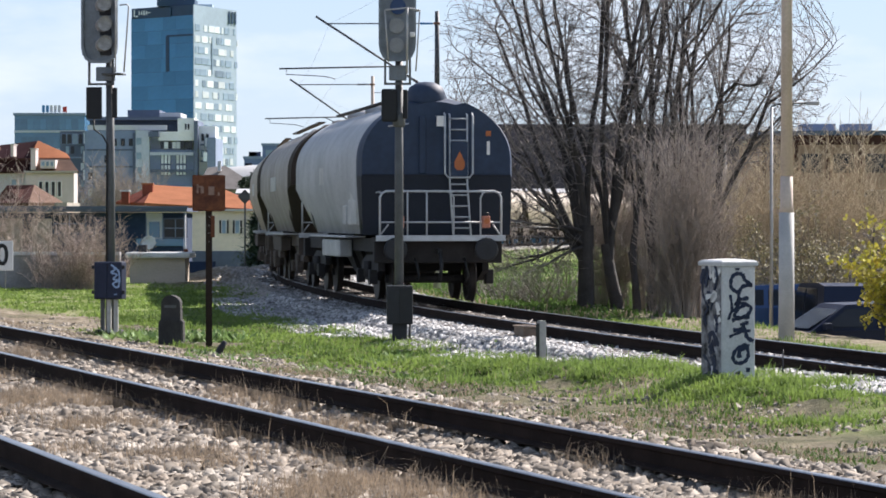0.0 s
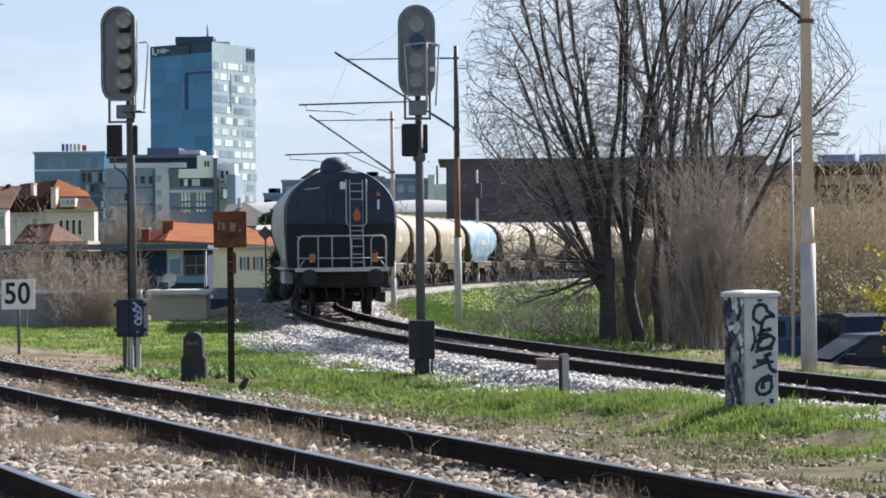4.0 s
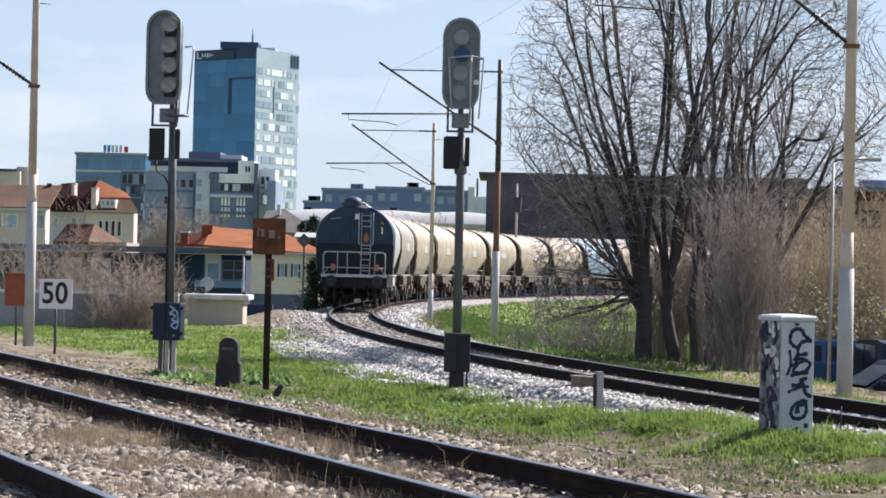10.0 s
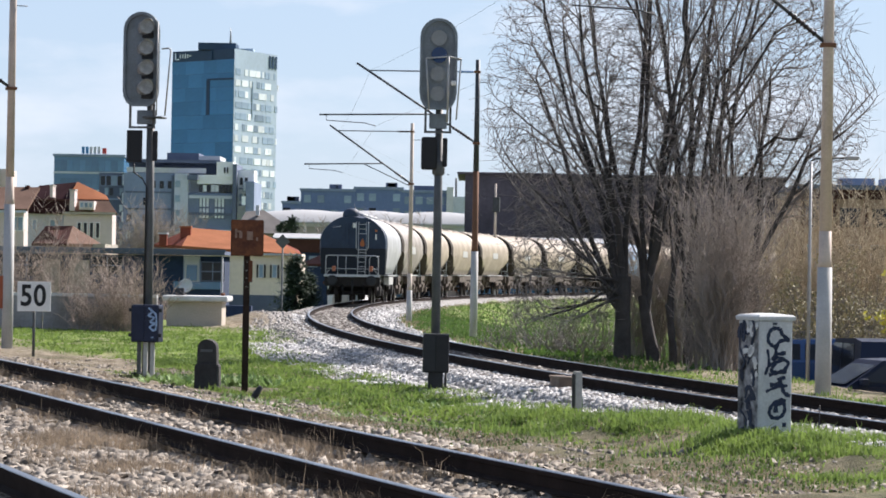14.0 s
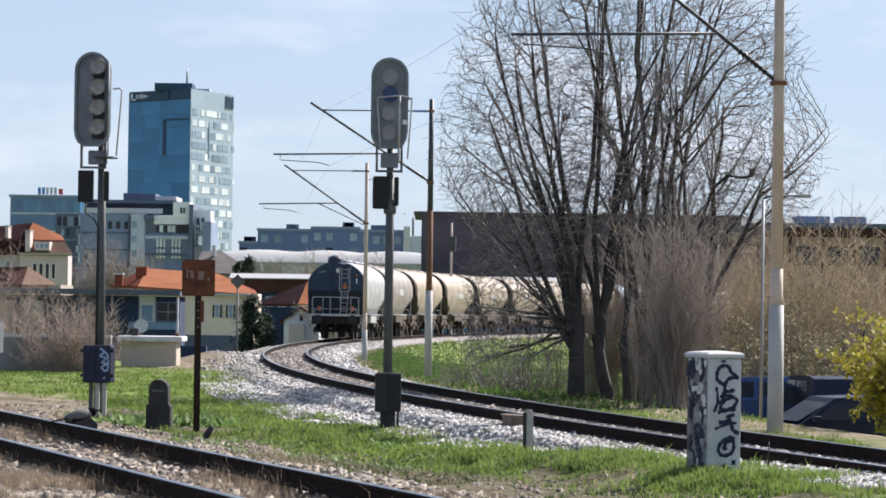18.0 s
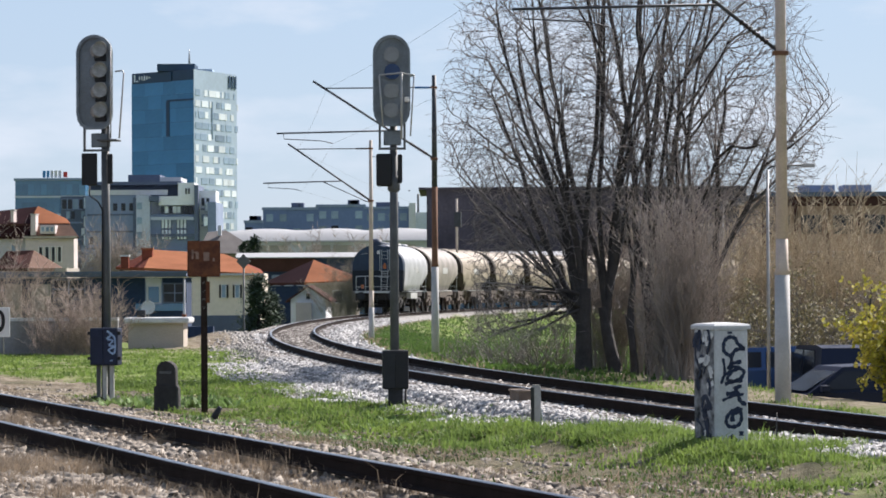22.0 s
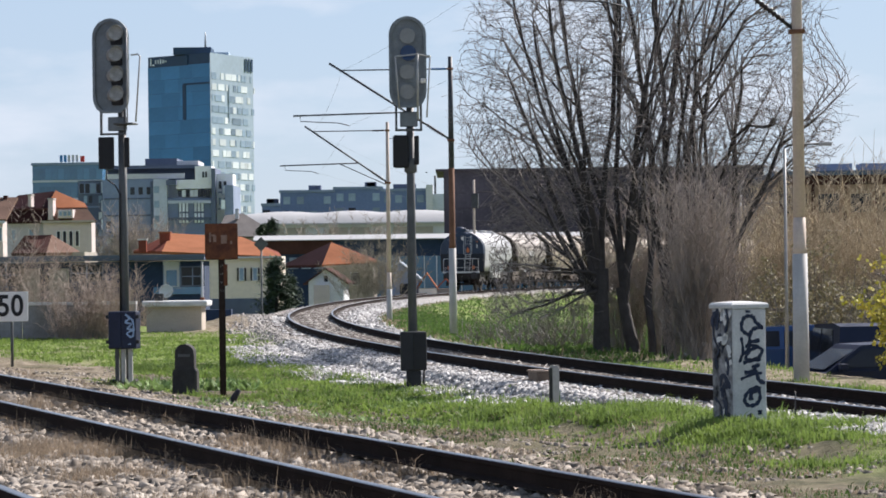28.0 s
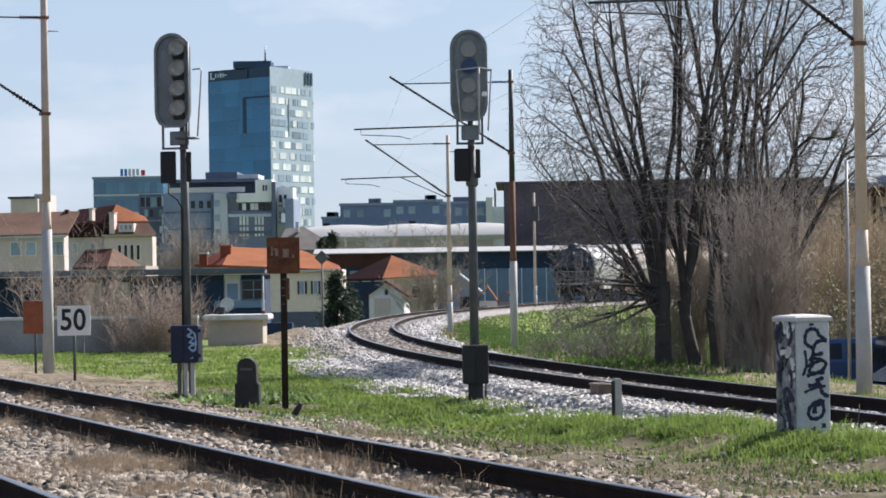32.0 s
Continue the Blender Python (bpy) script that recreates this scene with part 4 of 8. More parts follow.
def lamp_hood(r, length):
    """A visor: the upper three quarters of a short tube, of sheet steel."""
    bm = bmesh.new()
    n = 16
    rings = []
    for rad in (r, r - 0.008):
        for y, cut in ((0.0, 0.0), (-length, 0.12)):
            ring = []
            for k in range(n + 1):
                a = math.radians(-50) + math.radians(280) * k / n
                drop = cut * (1 - math.sin(a)) * 0.5
                ring.append(bm.verts.new((rad * math.cos(a), y + drop, rad * math.sin(a))))
            rings.append(ring)
    for a, b in ((0, 1), (3, 2), (1, 3), (2, 0)):
        for k in range(n):
            f = bm.faces.new((rings[a][k], rings[a][k + 1], rings[b][k + 1], rings[b][k]))
            f.smooth = True
    for k in (0, n):
        bm.faces.new((rings[0][k], rings[1][k], rings[3][k], rings[2][k]))
    return bm


LENS_GREY = mat("lens_glass_grey", (0.24, 0.25, 0.25), 0.12, 0, 0.15, 5, 40, 0)
LENS_BLUE = mat("lens_glass_blue", (0.02, 0.05, 0.13), 0.12, 0, 0.15, 5, 40, 0)
SIGNAL_GREY = mat("signal_grey", (0.205, 0.235, 0.255), 0.55, 0.1, 0.3, 4, 40, 0.1)
RIM_GREY = mat("rim_grey", (0.21, 0.24, 0.26), 0.5, 0.2, 0.3, 4, 40, 0.1)
HOOD_LIGHT = mat("hood_silver", (0.40, 0.40, 0.39), 0.6, 0.1, 0.4, 8, 40, 0.2)
CABINET_BLUE = mat("cabinet_blue", (0.016, 0.024, 0.055), 0.5, 0.1, 0.3, 5, 40, 0.1)
GRAFFITI_BLUE = mat("graffiti_pale_blue", (0.30, 0.42, 0.62), 0.6, 0, 0.2, 6, 40, 0)
GRAFFITI_INK = mat("graffiti_ink", (0.012, 0.024, 0.060), 0.5, 0, 0.3, 6, 40, 0)
BLUE_INSULATOR = mat("blue_insulator", (0.02, 0.16, 0.42), 0.4, 0, 0.2, 6, 40, 0)
INSULATOR = mat("brown_insulator", (0.03, 0.022, 0.02), 0.3, 0, 0.2, 6, 40, 0)
CANTILEVER = mat("cantilever_steel", (0.07, 0.075, 0.085), 0.55, 0.3, 0.3, 4, 40, 0.1)
WIRE = mat("copper_wire", (0.09, 0.10, 0.11), 0.5, 0.4, 0.2, 4, 40, 0)


def signal_head(e, w, z0, z1, lenses, hood, cx=0.0):
    """Board with a raised rim, lamp box behind it, and its lamps."""
    out = plate_outline(w, z0, z1)
    centre = Vector((cx, 0, 0))
    board = part("backplate", prism(bmesh.new(), out, 0.0, 0.025), SIGNAL_GREY, e, "dark grey round-topped signal board")
    rim = bmesh.new()
    inner = scaled(out, 0.86, (z0 + z1) / 2)
    n = len(out)
    ring = [[rim.verts.new((x, y, z)) for x, z in o] for o, y in ((out, 0.024), (out, -0.05), (inner, -0.05), (inner, 0.024))]
    for a, b in ((0, 1), (1, 2), (2, 3)):
        for i in range(n):
            rim.faces.new((ring[a][i], ring[a][(i + 1) % n], ring[b][(i + 1) % n], ring[b][i]))
    part("rim", rim, RIM_GREY, board)
    board.location = centre
    part("lamp_housing", box(bmesh.new(), cx - w * 0.62, cx + w * 0.62, 0.03, 0.24, z0 + 0.12, z1 - 0.16, 0.03), STEEL_DARK, e)
    for x, z, r, material in lenses:
        if hood:
            # raised dark block added for the shade in the hollow below the lamp
            part("lamp_recess", box(bmesh.new(), x - r * 0.9, x + r * 0.7, -0.03, 0.0, z - r * 1.35, z - r * 0.2, 0.02), STEEL_DARK, e)
            h = part("hood", lamp_hood(r * 1.0, 0.24), HOOD_LIGHT, e, "silver lamp hood", True)
            h.matrix_basis = pose(x - 0.07, -0.03, z, -8, 0, 30)
            lens = part("lens", disc(r * 0.9), LENS_GREY, h)
            part("lamp_cone", turned(lathe(bmesh.new(), [(r * 0.75, 0), (r * 0.9, 0.08), (r * 0.98, 0.16)], 16), Matrix.Rotation(math.radians(90), 4, "X")), HOOD_LIGHT, h)
        else:
            lens = part("lens", disc(r), material, e, "unlit round glass lens")
            lens.matrix_basis = pose(x, -0.028, z)


def signal_four(x, y):
    e = empty("railway_signal", on_ground(x, y, -8, 0.03), "grey four-light railway signal with hooded lamps", "railway signal", "colour-light signals")
    part("mast", tube(bmesh.new(), [(0.10, 0.16, -0.2), (0.10, 0.16, 2.6), (0.09, 0.16, 4.6)], [0.085, 0.075, 0.065], 14), STEEL_GREY, e)
    signal_head(e, 0.31, 4.56, 6.16, [(0.07, 5.88, 0.125, None), (0.07, 5.53, 0.125, None), (0.075, 5.19, 0.125, None), (0.075, 4.86, 0.125, None)], True, -0.045)
    bm = bmesh.new()
    for px in (-0.235, 0.175):
        box(bm, px - 0.018, px + 0.018, 0.02, 0.06, 4.20, 4.62)
    box(bm, -0.255, 0.195, 0.018, 0.062, 4.19, 4.225)
    part("head_bracket", bm, STEEL_GREY, e)
    part("bracket_plate", box(bmesh.new(), -0.13, 0.2, 0.07, 0.10, 4.26, 4.50, 0.02), RIM_GREY, e)
    part("service_step", box(bmesh.new(), 0.02, 0.36, -0.14, 0.2, 4.36, 4.39, 0.008), STEEL_GREY, e)
    part("guard_rail", tube(bmesh.new(), [(0.30, 0.05, 5.54), (0.45, -0.10, 5.54), (0.50, -0.16, 5.50), (0.40, -0.10, 4.40)], 0.014, 6), STEEL_LIGHT, e)
    part("rail_post", tube(bmesh.new(), [(0.25, -0.08, 6.0), (0.25, -0.08, 4.4)], 0.012, 6), STEEL_LIGHT, e)
    part("marker_plate", box(bmesh.new(), -0.29, -0.02, 0.02, 0.075, 3.62, 4.16, 0.018), BLACK, e, "black rectangular marker box")
    part("marker_plate", box(bmesh.new(), 0.15, 0.24, 0.05, 0.10, 3.64, 4.15, 0.018), BLACK, e)
    part("cable", tube(bmesh.new(), [(-0.16, 0.06, 3.64), (-0.16, 0.06, 3.45), (-0.02, 0.10, 3.34), (0.06, 0.08, 3.2), (0.05, 0.08, 0.9)], 0.014, 6), BLACK, e)
    cab = part("cabinet", box(bmesh.new(), -0.18, 0.30, -0.26, 0.06, 0.58, 1.21, 0.02), CABINET_BLUE, e, "dark blue metal cabinet with pale graffiti")
    part("cabinet_door", box(bmesh.new(), 0.06, 0.285, -0.275, -0.262, 0.60, 1.19, 0.006), CABINET_BLUE, cab)
    part("cabinet_door", box(bmesh.new(), -0.165, 0.045, -0.275, -0.262, 0.60, 1.19, 0.006), CABINET_BLUE, cab)
    for hx, hz_ in ((-0.2, 1.12), (-0.2, 0.7), (0.32, 1.12), (0.32, 0.7)):
        part("hinge", box(bmesh.new(), hx - 0.025, hx + 0.025, -0.25, -0.2, hz_ - 0.03, hz_ + 0.03, 0.006), STEEL_DARK, cab)
    stroke(cab, "graffiti", [(0.12, 1.16), (0.20, 1.10), (0.12, 1.03), (0.22, 1.0), (0.16, 0.92), (0.24, 0.9), (0.15, 0.84), (0.22, 0.78), (0.26, 0.84), (0.25, 1.05), (0.16, 1.12)], -0.278, 0.03, GRAFFITI_BLUE)
    stroke(cab, "graffiti", [(0.17, 0.66), (0.21, 0.66), (0.2, 0.68)], -0.278, 0.014, GRAFFITI_BLUE)
    cab.location = (0.10, 0, 0)
    for px in (-0.03, 0.08, 0.2):
        part("support", box(bmesh.new(), px + 0.03, px + 0.10, -0.14, -0.08, -0.15, 0.58, 0.008), STEEL_GREY if px < 0.05 else STEEL_LIGHT, e)
    part("footing", box(bmesh.new(), -0.12, 0.3, -0.1, 0.34, -0.2, 0.06, 0.03), CONCRETE_DARK, e)
    return e


def stroke(parent, name, pts, y, w, material, close=False):
    """A painted line on an upright face, a hair proud of it; pts in x and z."""
    bm = bmesh.new()
    P = [Vector((x, 0, z)) for x, z in pts]
    fine = []
    for i in range(len(P) - 1):
        p0, p1, p2, p3 = P[max(i - 1, 0)], P[i], P[i + 1], P[min(i + 2, len(P) - 1)]
        for k in range(5):
            t = k / 5
            fine.append(0.5 * ((2 * p1) + (p2 - p0) * t + (2 * p0 - 5 * p1 + 4 * p2 - p3) * t * t + (3 * p1 - p0 - 3 * p2 + p3) * t ** 3))
    fine.append(P[-1])
    rows = []
    for i, p in enumerate(fine):
        d = (fine[min(i + 1, len(fine) - 1)] - fine[max(i - 1, 0)])
        d = d.normalized() if d.length > 1e-9 else Vector((1, 0, 0))
        n = Vector((-d.z, 0, d.x)) * w * (0.5 + 0.12 * math.sin(i * 1.7))
        rows.append([bm.verts.new((q.x, yy, q.z)) for q in (p + n, p - n) for yy in (y, y + 0.0025)])
    for a, b in zip(rows, rows[1:]):
        bm.faces.new((a[0], b[0], b[2], a[2]))
        bm.faces.new((a[0], a[1], b[1], b[0]))
        bm.faces.new((a[2], b[2], b[3], a[3]))
    return part(name, bm, material, parent)


def signal_three(x, y):
    e = empty("railway_signal", on_ground(x, y, 2, -0.04), "grey railway signal with flat lenses and a guard cage", "railway signal", "colour-light signals")
    part("mast", tube(bmesh.new(), [(0.03, 0.16, -0.2), (0.03, 0.16, 2.6), (0.03, 0.16, 4.5)], [0.075, 0.07, 0.06], 14), STEEL_GREY, e)
    signal_head(e, 0.295, 4.48, 5.92, [(0.0, 5.61, 0.125, LENS_GREY), (0.01, 5.34, 0.125, LENS_BLUE), (-0.01, 5.04, 0.12, LENS_GREY), (-0.01, 4.73, 0.12, LENS_GREY)], False)
    bm = bmesh.new()
    for px in (-0.19, 0.2):
        box(bm, px - 0.018, px + 0.018, 0.02, 0.06, 4.12, 4.56)
    box(bm, -0.21, 0.22, 0.018, 0.062, 4.11, 4.145)
    part("head_bracket", bm, STEEL_GREY, e)
    part("bracket_plate", box(bmesh.new(), -0.13, 0.15, 0.07, 0.10, 4.18, 4.42, 0.02), RIM_GREY, e)
    for a, b in (((-0.20, -0.25, 5.27), (-0.14, -0.12, 4.46)), ((0.15, -0.30, 5.30), (0.15, -0.12, 4.28)), ((0.35, -0.2, 5.27), (0.29, -0.1, 4.32))):
        part("cage_bar", tube(bmesh.new(), [a, b], 0.014 if a[0] != 0.15 else 0.02, 6), STEEL_LIGHT, e)
    part("cage_bar", tube(bmesh.new(), [(-0.20, -0.25, 5.27), (0.15, -0.30, 5.30), (0.35, -0.2, 5.27), (0.30, 0.02, 5.27)], 0.014, 6), STEEL_LIGHT, e)
    part("telephone_knob", box(bmesh.new(), 0.20, 0.28, -0.08, 0.0, 4.86, 4.94, 0.02), WHITE, e)
    part("marker_plate", box(bmesh.new(), -0.25, 0.0, 0.02, 0.075, 3.53, 4.05, 0.035), BLACK, e, "black rectangular marker box")
    part("marker_plate", box(bmesh.new(), 0.09, 0.165, 0.05, 0.10, 3.58, 4.04, 0.02), BLACK, e)
    part("mast_clamp", lathe(bmesh.new(), [(0.075, 0), (0.10, 0.03), (0.10, 0.2), (0.075, 0.24)], 14, (0.03, 0.16, 3.45)), STEEL_GREY, e)
    cab = part("cabinet", box(bmesh.new(), -0.17, 0.24, -0.2, 0.06, 0.34, 0.95, 0.02), STEEL_DARK, e, "black metal cabinet at the mast's foot")
    part("cabinet_door", box(bmesh.new(), 0.03, 0.235, -0.215, -0.202, 0.36, 0.93, 0.006), BLACK, cab)
    part("pedestal", box(bmesh.new(), -0.08, 0.15, -0.14, 0.08, -0.15, 0.36, 0.015), STEEL_DARK, e)
    part("cable", tube(bmesh.new(), [(0.2, -0.1, 0.36), (0.19, -0.1, 0.15), (0.24, -0.12, 0.02), (0.34, -0.14, -0.02)], 0.02, 6), BLACK, e)
    return e


signal_four(-5.75, 49.6)
signal_three(-0.72, 46.3)


# -- overhead line --
def insulator(parent, a, b, r=0.05, material=None, sheds=7):
    """A ribbed insulator between two points."""
    a, b = Vector(a), Vector(b)
    d = b - a
    prof = [(r * 0.4, 0)]
    for k in range(sheds):
        z = d.length * (k + 0.2) / sheds
        prof += [(r * 0.5, z), (r, z + d.length * 0.25 / sheds), (r * 0.5, z + d.length * 0.5 / sheds)]
    prof.append((r * 0.4, d.length))
    bm = lathe(bmesh.new(), prof, 10)
    turned(bm, Matrix.Translation(a) @ d.to_track_quat("Z", "Y").to_matrix().to_4x4())
    return part("insulator", bm, material or INSULATOR, parent, "ribbed dark insulator")


def catenary_mast(x, y, h, label, rz, reach, z_strut, z_top, z_reg, r=0.12, white=2.5, rust=None, blue=False, steady=True):
    """A tapering mast with its swivel arm; the arm lies along minus x of the mast."""
    e = empty("catenary_mast", on_ground(x, y, rz), label, "catenary mast", "overhead line masts")
    part("pole_base", tube(bmesh.new(), [(0, 0, -0.4), (0, 0, white)], [r * 1.1, r], 14), MAST_WHITE, e, "white painted lower pole")
    mid = rust or white + 0.6
    part("pole_middle", tube(bmesh.new(), [(0, 0, white), (0, 0, white + 0.12), (0, 0, mid)], [r, r * 0.86, r * 0.82], 14), MAST_RUST if rust else MAST_TAN, e)
    part("pole_top", tube(bmesh.new(), [(0, 0, mid), (0, 0, h)], [r * 0.8, r * 0.6], 14), CANTILEVER if rust else MAST_TAN, e)
    if reach:
        slope = (z_top - z_strut) / (reach * 0.78)
        tip = (-reach * 0.86, 0, z_strut + slope * reach * 0.86)
        part("strut", tube(bmesh.new(), [(0, 0, z_strut), tip], 0.032, 8), CANTILEVER, e)
        dirv = Vector(tip) - Vector((0, 0, z_strut))
        insulator(e, Vector((0, 0, z_strut)) + dirv * 0.06, Vector((0, 0, z_strut)) + dirv * 0.2, 0.065)
        part("top_tube", tube(bmesh.new(), [(0, 0, z_top), (-reach * 0.78, 0, z_top)], 0.018, 8), CANTILEVER, e)
        insulator(e, (-0.12, 0, z_top), (-0.55, 0, z_top), 0.05, BLUE_INSULATOR if blue else None)
        kx = -(z_reg - z_strut) / slope
        part("register_tube", tube(bmesh.new(), [(kx, 0, z_reg), (-reach * 1.12, 0, z_reg - 0.06)], 0.024, 8), CANTILEVER, e)
        part("steady_arm", tube(bmesh.new(), [(-reach * 1.07, 0, z_reg - 0.05), (-reach * 1.07, 0, z_reg - 0.22), (-reach * 0.8, 0, z_reg - 0.28), (-reach * 0.72, 0, z_reg - 0.36)], 0.014, 6), CANTILEVER, e)
        part("mast_bracket", box(bmesh.new(), -r * 1.05, r * 0.95, -r, r, z_strut - 0.035, z_strut + 0.035, 0.01), MAST_RUST, e)
        part("mast_bracket", box(bmesh.new(), -r * 0.95, r * 0.85, -r * 0.9, r * 0.9, z_top - 0.03, z_top + 0.03, 0.01), MAST_RUST, e)
        part("back_bracket", tube(bmesh.new(), [(0, 0, z_top - 0.3), (0.32, 0, z_top - 0.3)], 0.012, 6), CANTILEVER, e)
    else:
        part("switch_box", box(bmesh.new(), -0.16, 0.30, -0.17, 0.17, z_top - 1.3, z_top - 0.3, 0.03), CANTILEVER, e, "pale grey switch box")
    return e


MAST_1 = catenary_mast(5.73, 49.0, 10.5, "tall tan catenary mast with white base", 0, 4.0, 5.80, 8.3, 6.62, 0.125, 2.1, None)
MAST_3 = catenary_mast(-0.17, 84.3, 8.0, "rusty catenary mast with white base and arm", -2, 4.05, 5.6, 7.65, 6.42, 0.105, 2.5, 4.8, True)
MAST_2 = catenary_mast(-2.55, 106.5, 7.25, "slim tan catenary mast with swivel arm", -4, 3.5, 5.05, 6.95, 5.78, 0.10, 1.2, None)
catenary_mast(0.95, 196.0, 7.6, "distant concrete catenary mast beside the bend", -8, 0, 5.4, 7.0, 5.9, 0.12, 0.8, None)
catenary_mast(-10.4, 64.6, 10.0, "grey-tan catenary mast beside the straight track", 18.9, 4.2, 5.75, 7.88, 6.6, 0.115, 3.2, None)


def wire(name, points, r, label):
    bm = tube(bmesh.new(), points, r, 5)
    return tagged(part(name, bm, WIRE), label, "overhead wire", "overhead wires")


def sagging(a, b, sag, n=10):
    a, b = Vector(a), Vector(b)
    return [a.lerp(b, k / n) - Vector((0, 0, sag * 4 * (k / n) * (1 - k / n))) for k in range(n + 1)]


def arm_end(mast, x, z):
    return mast.matrix_basis @ Vector((x, 0, z))


far_end = beside(166, 0)
upper = [arm_end(MAST_1, -2.9, 8.3), arm_end(MAST_3, -3.1, 7.65), arm_end(MAST_2, -2.7, 6.95), far_end + Vector((0, 0, 6.4))]
lower = [arm_end(MAST_1, -3.1, 6.3), arm_end(MAST_3, -2.9, 6.06), arm_end(MAST_2, -2.5, 5.42), far_end + Vector((0, 0, 5.2))]
for nm, tips, sag in (("catenary_wire", upper, 0.22), ("contact_wire", lower, 0.0)):
    for a, b in zip(tips, tips[1:]):
        wire(nm, sagging(a, b, sag), 0.0028, "thin dark overhead wire above the bend")
part("brace", tube(bmesh.new(), [(-1.75, 0, 5.76), (-0.1, 0, 5.0)], 0.018, 6), CANTILEVER, MAST_2)
wire("contact_wire", [main_at(0, 0, 6.1), main_at(68, 0, 6.1), main_at(200, 0, 6.1)], 0.006, "thin dark overhead wire above the straight track")
wire("catenary_wire", sagging(main_at(0, 0, 7.8), main_at(68, 0, 7.9), 0.5) + sagging(main_at(68, 0, 7.9), main_at(130, 0, 7.9), 0.5)[1:], 0.006, "thin sagging carrier wire above the straight track")

# -- the painted post --
def trackside_cabinet():
    e = empty("trackside_cabinet", on_ground(2.97, 30.6, 27, 0.02), "white concrete trackside post covered in black graffiti", "cabinet")
    body = part("body", box(bmesh.new(), -0.205, 0.205, -0.205, 0.205, -0.15, 1.19, 0.02), CONCRETE_WHITE, e)
    lid = bmesh.new()
    rings = []
    for k, z in ((0.222, 1.188), (0.226, 1.20), (0.226, 1.228), (0.20, 1.247), (0.05, 1.262)):
        rings.append([lid.verts.new((x * k, y * k, z)) for x, y in ((-1, -1), (1, -1), (1, 1), (-1, 1))])
    lid.faces.new(rings[0][::-1])
    lid.faces.new(rings[-1])
    for a, b in zip(rings, rings[1:]):
        for i in range(4):
            lid.faces.new((a[i], a[(i + 1) % 4], b[(i + 1) % 4], b[i]))
    part("lid", lid, CONCRETE_WHITE, e, "pale concrete cap")
    y = -0.209
    for pts, w in (
        ([(-0.02, 1.167), (-0.02, 1.143)], 0.032),
        ([(0.04, 1.102), (-0.033, 1.108), (-0.086, 1.067), (-0.099, 0.98), (-0.053, 0.933), (0.0, 0.921), (0.046, 0.974), (0.165, 0.991)], 0.024),
        ([(0.046, 1.108), (0.06, 1.067), (0.079, 1.038), (0.159, 0.986)], 0.024),
        ([(0.0, 0.921), (0.007, 0.845), (0.119, 0.857)], 0.024),
        ([(0.007, 0.857), (-0.04, 0.787), (0.026, 0.805), (0.145, 0.758), (0.112, 0.688), (0.026, 0.653), (-0.053, 0.67), (-0.007, 0.746), (0.086, 0.787)], 0.023),
        ([(-0.106, 0.892), (-0.086, 0.746), (-0.132, 0.629)], 0.018),
        ([(-0.119, 0.682), (-0.06, 0.734), (0.0, 0.787)], 0.016),
        ([(-0.086, 0.624), (0.007, 0.647), (0.132, 0.659)], 0.023),
        ([(-0.073, 0.524), (0.033, 0.536), (0.066, 0.588), (0.119, 0.6)], 0.024),
        ([(-0.119, 0.454), (-0.007, 0.495), (0.145, 0.518)], 0.017),
        ([(0.033, 0.6), (0.073, 0.518), (0.106, 0.442), (0.179, 0.407)], 0.026),
        ([(0.126, 0.349), (0.066, 0.367), (-0.033, 0.32), (-0.073, 0.244), (-0.033, 0.186), (0.06, 0.191), (0.112, 0.25), (0.099, 0.332), (0.02, 0.314), (-0.007, 0.256), (0.033, 0.261)], 0.024),
        ([(0.112, 0.133), (0.112, 0.086)], 0.03),
        ([(-0.04, 0.063), (0.007, 0.086), (-0.007, 0.016), (-0.053, 0.01)], 0.02),
    ):
        stroke(body, "graffiti", pts, y, w * 1.7, GRAFFITI_INK)
    # the dark-smeared flank
    part("dark_paint", box(bmesh.new(), -0.2085, -0.2045, -0.19, 0.19, 0.0, 1.12), mat("smeared_paint", (0.40, 0.40, 0.41), 0.8, 0, 0.4, 7, 60, 0.1, second=(0.012, 0.012, 0.015)), body)
    r = np.random.default_rng(4)
    for k in range(26):
        cx, cz = r.uniform(-0.16, 0.16), r.uniform(0.05, 1.12)
        pts = [(cx + r.normal(0, 0.045), cz + r.normal(0, 0.07)) for _ in range(4)]
        g = stroke(body, "graffiti", [(min(max(a, -0.19), 0.19), b) for a, b in pts], y, r.uniform(0.02, 0.05), GRAFFITI_INK if k % 5 else WHITE)
        g.matrix_basis = pose(0, 0, 0, 0, 0, -90) @ Matrix.Translation((0, -0.003 - 0.0004 * k, 0))
    return e


trackside_cabinet()


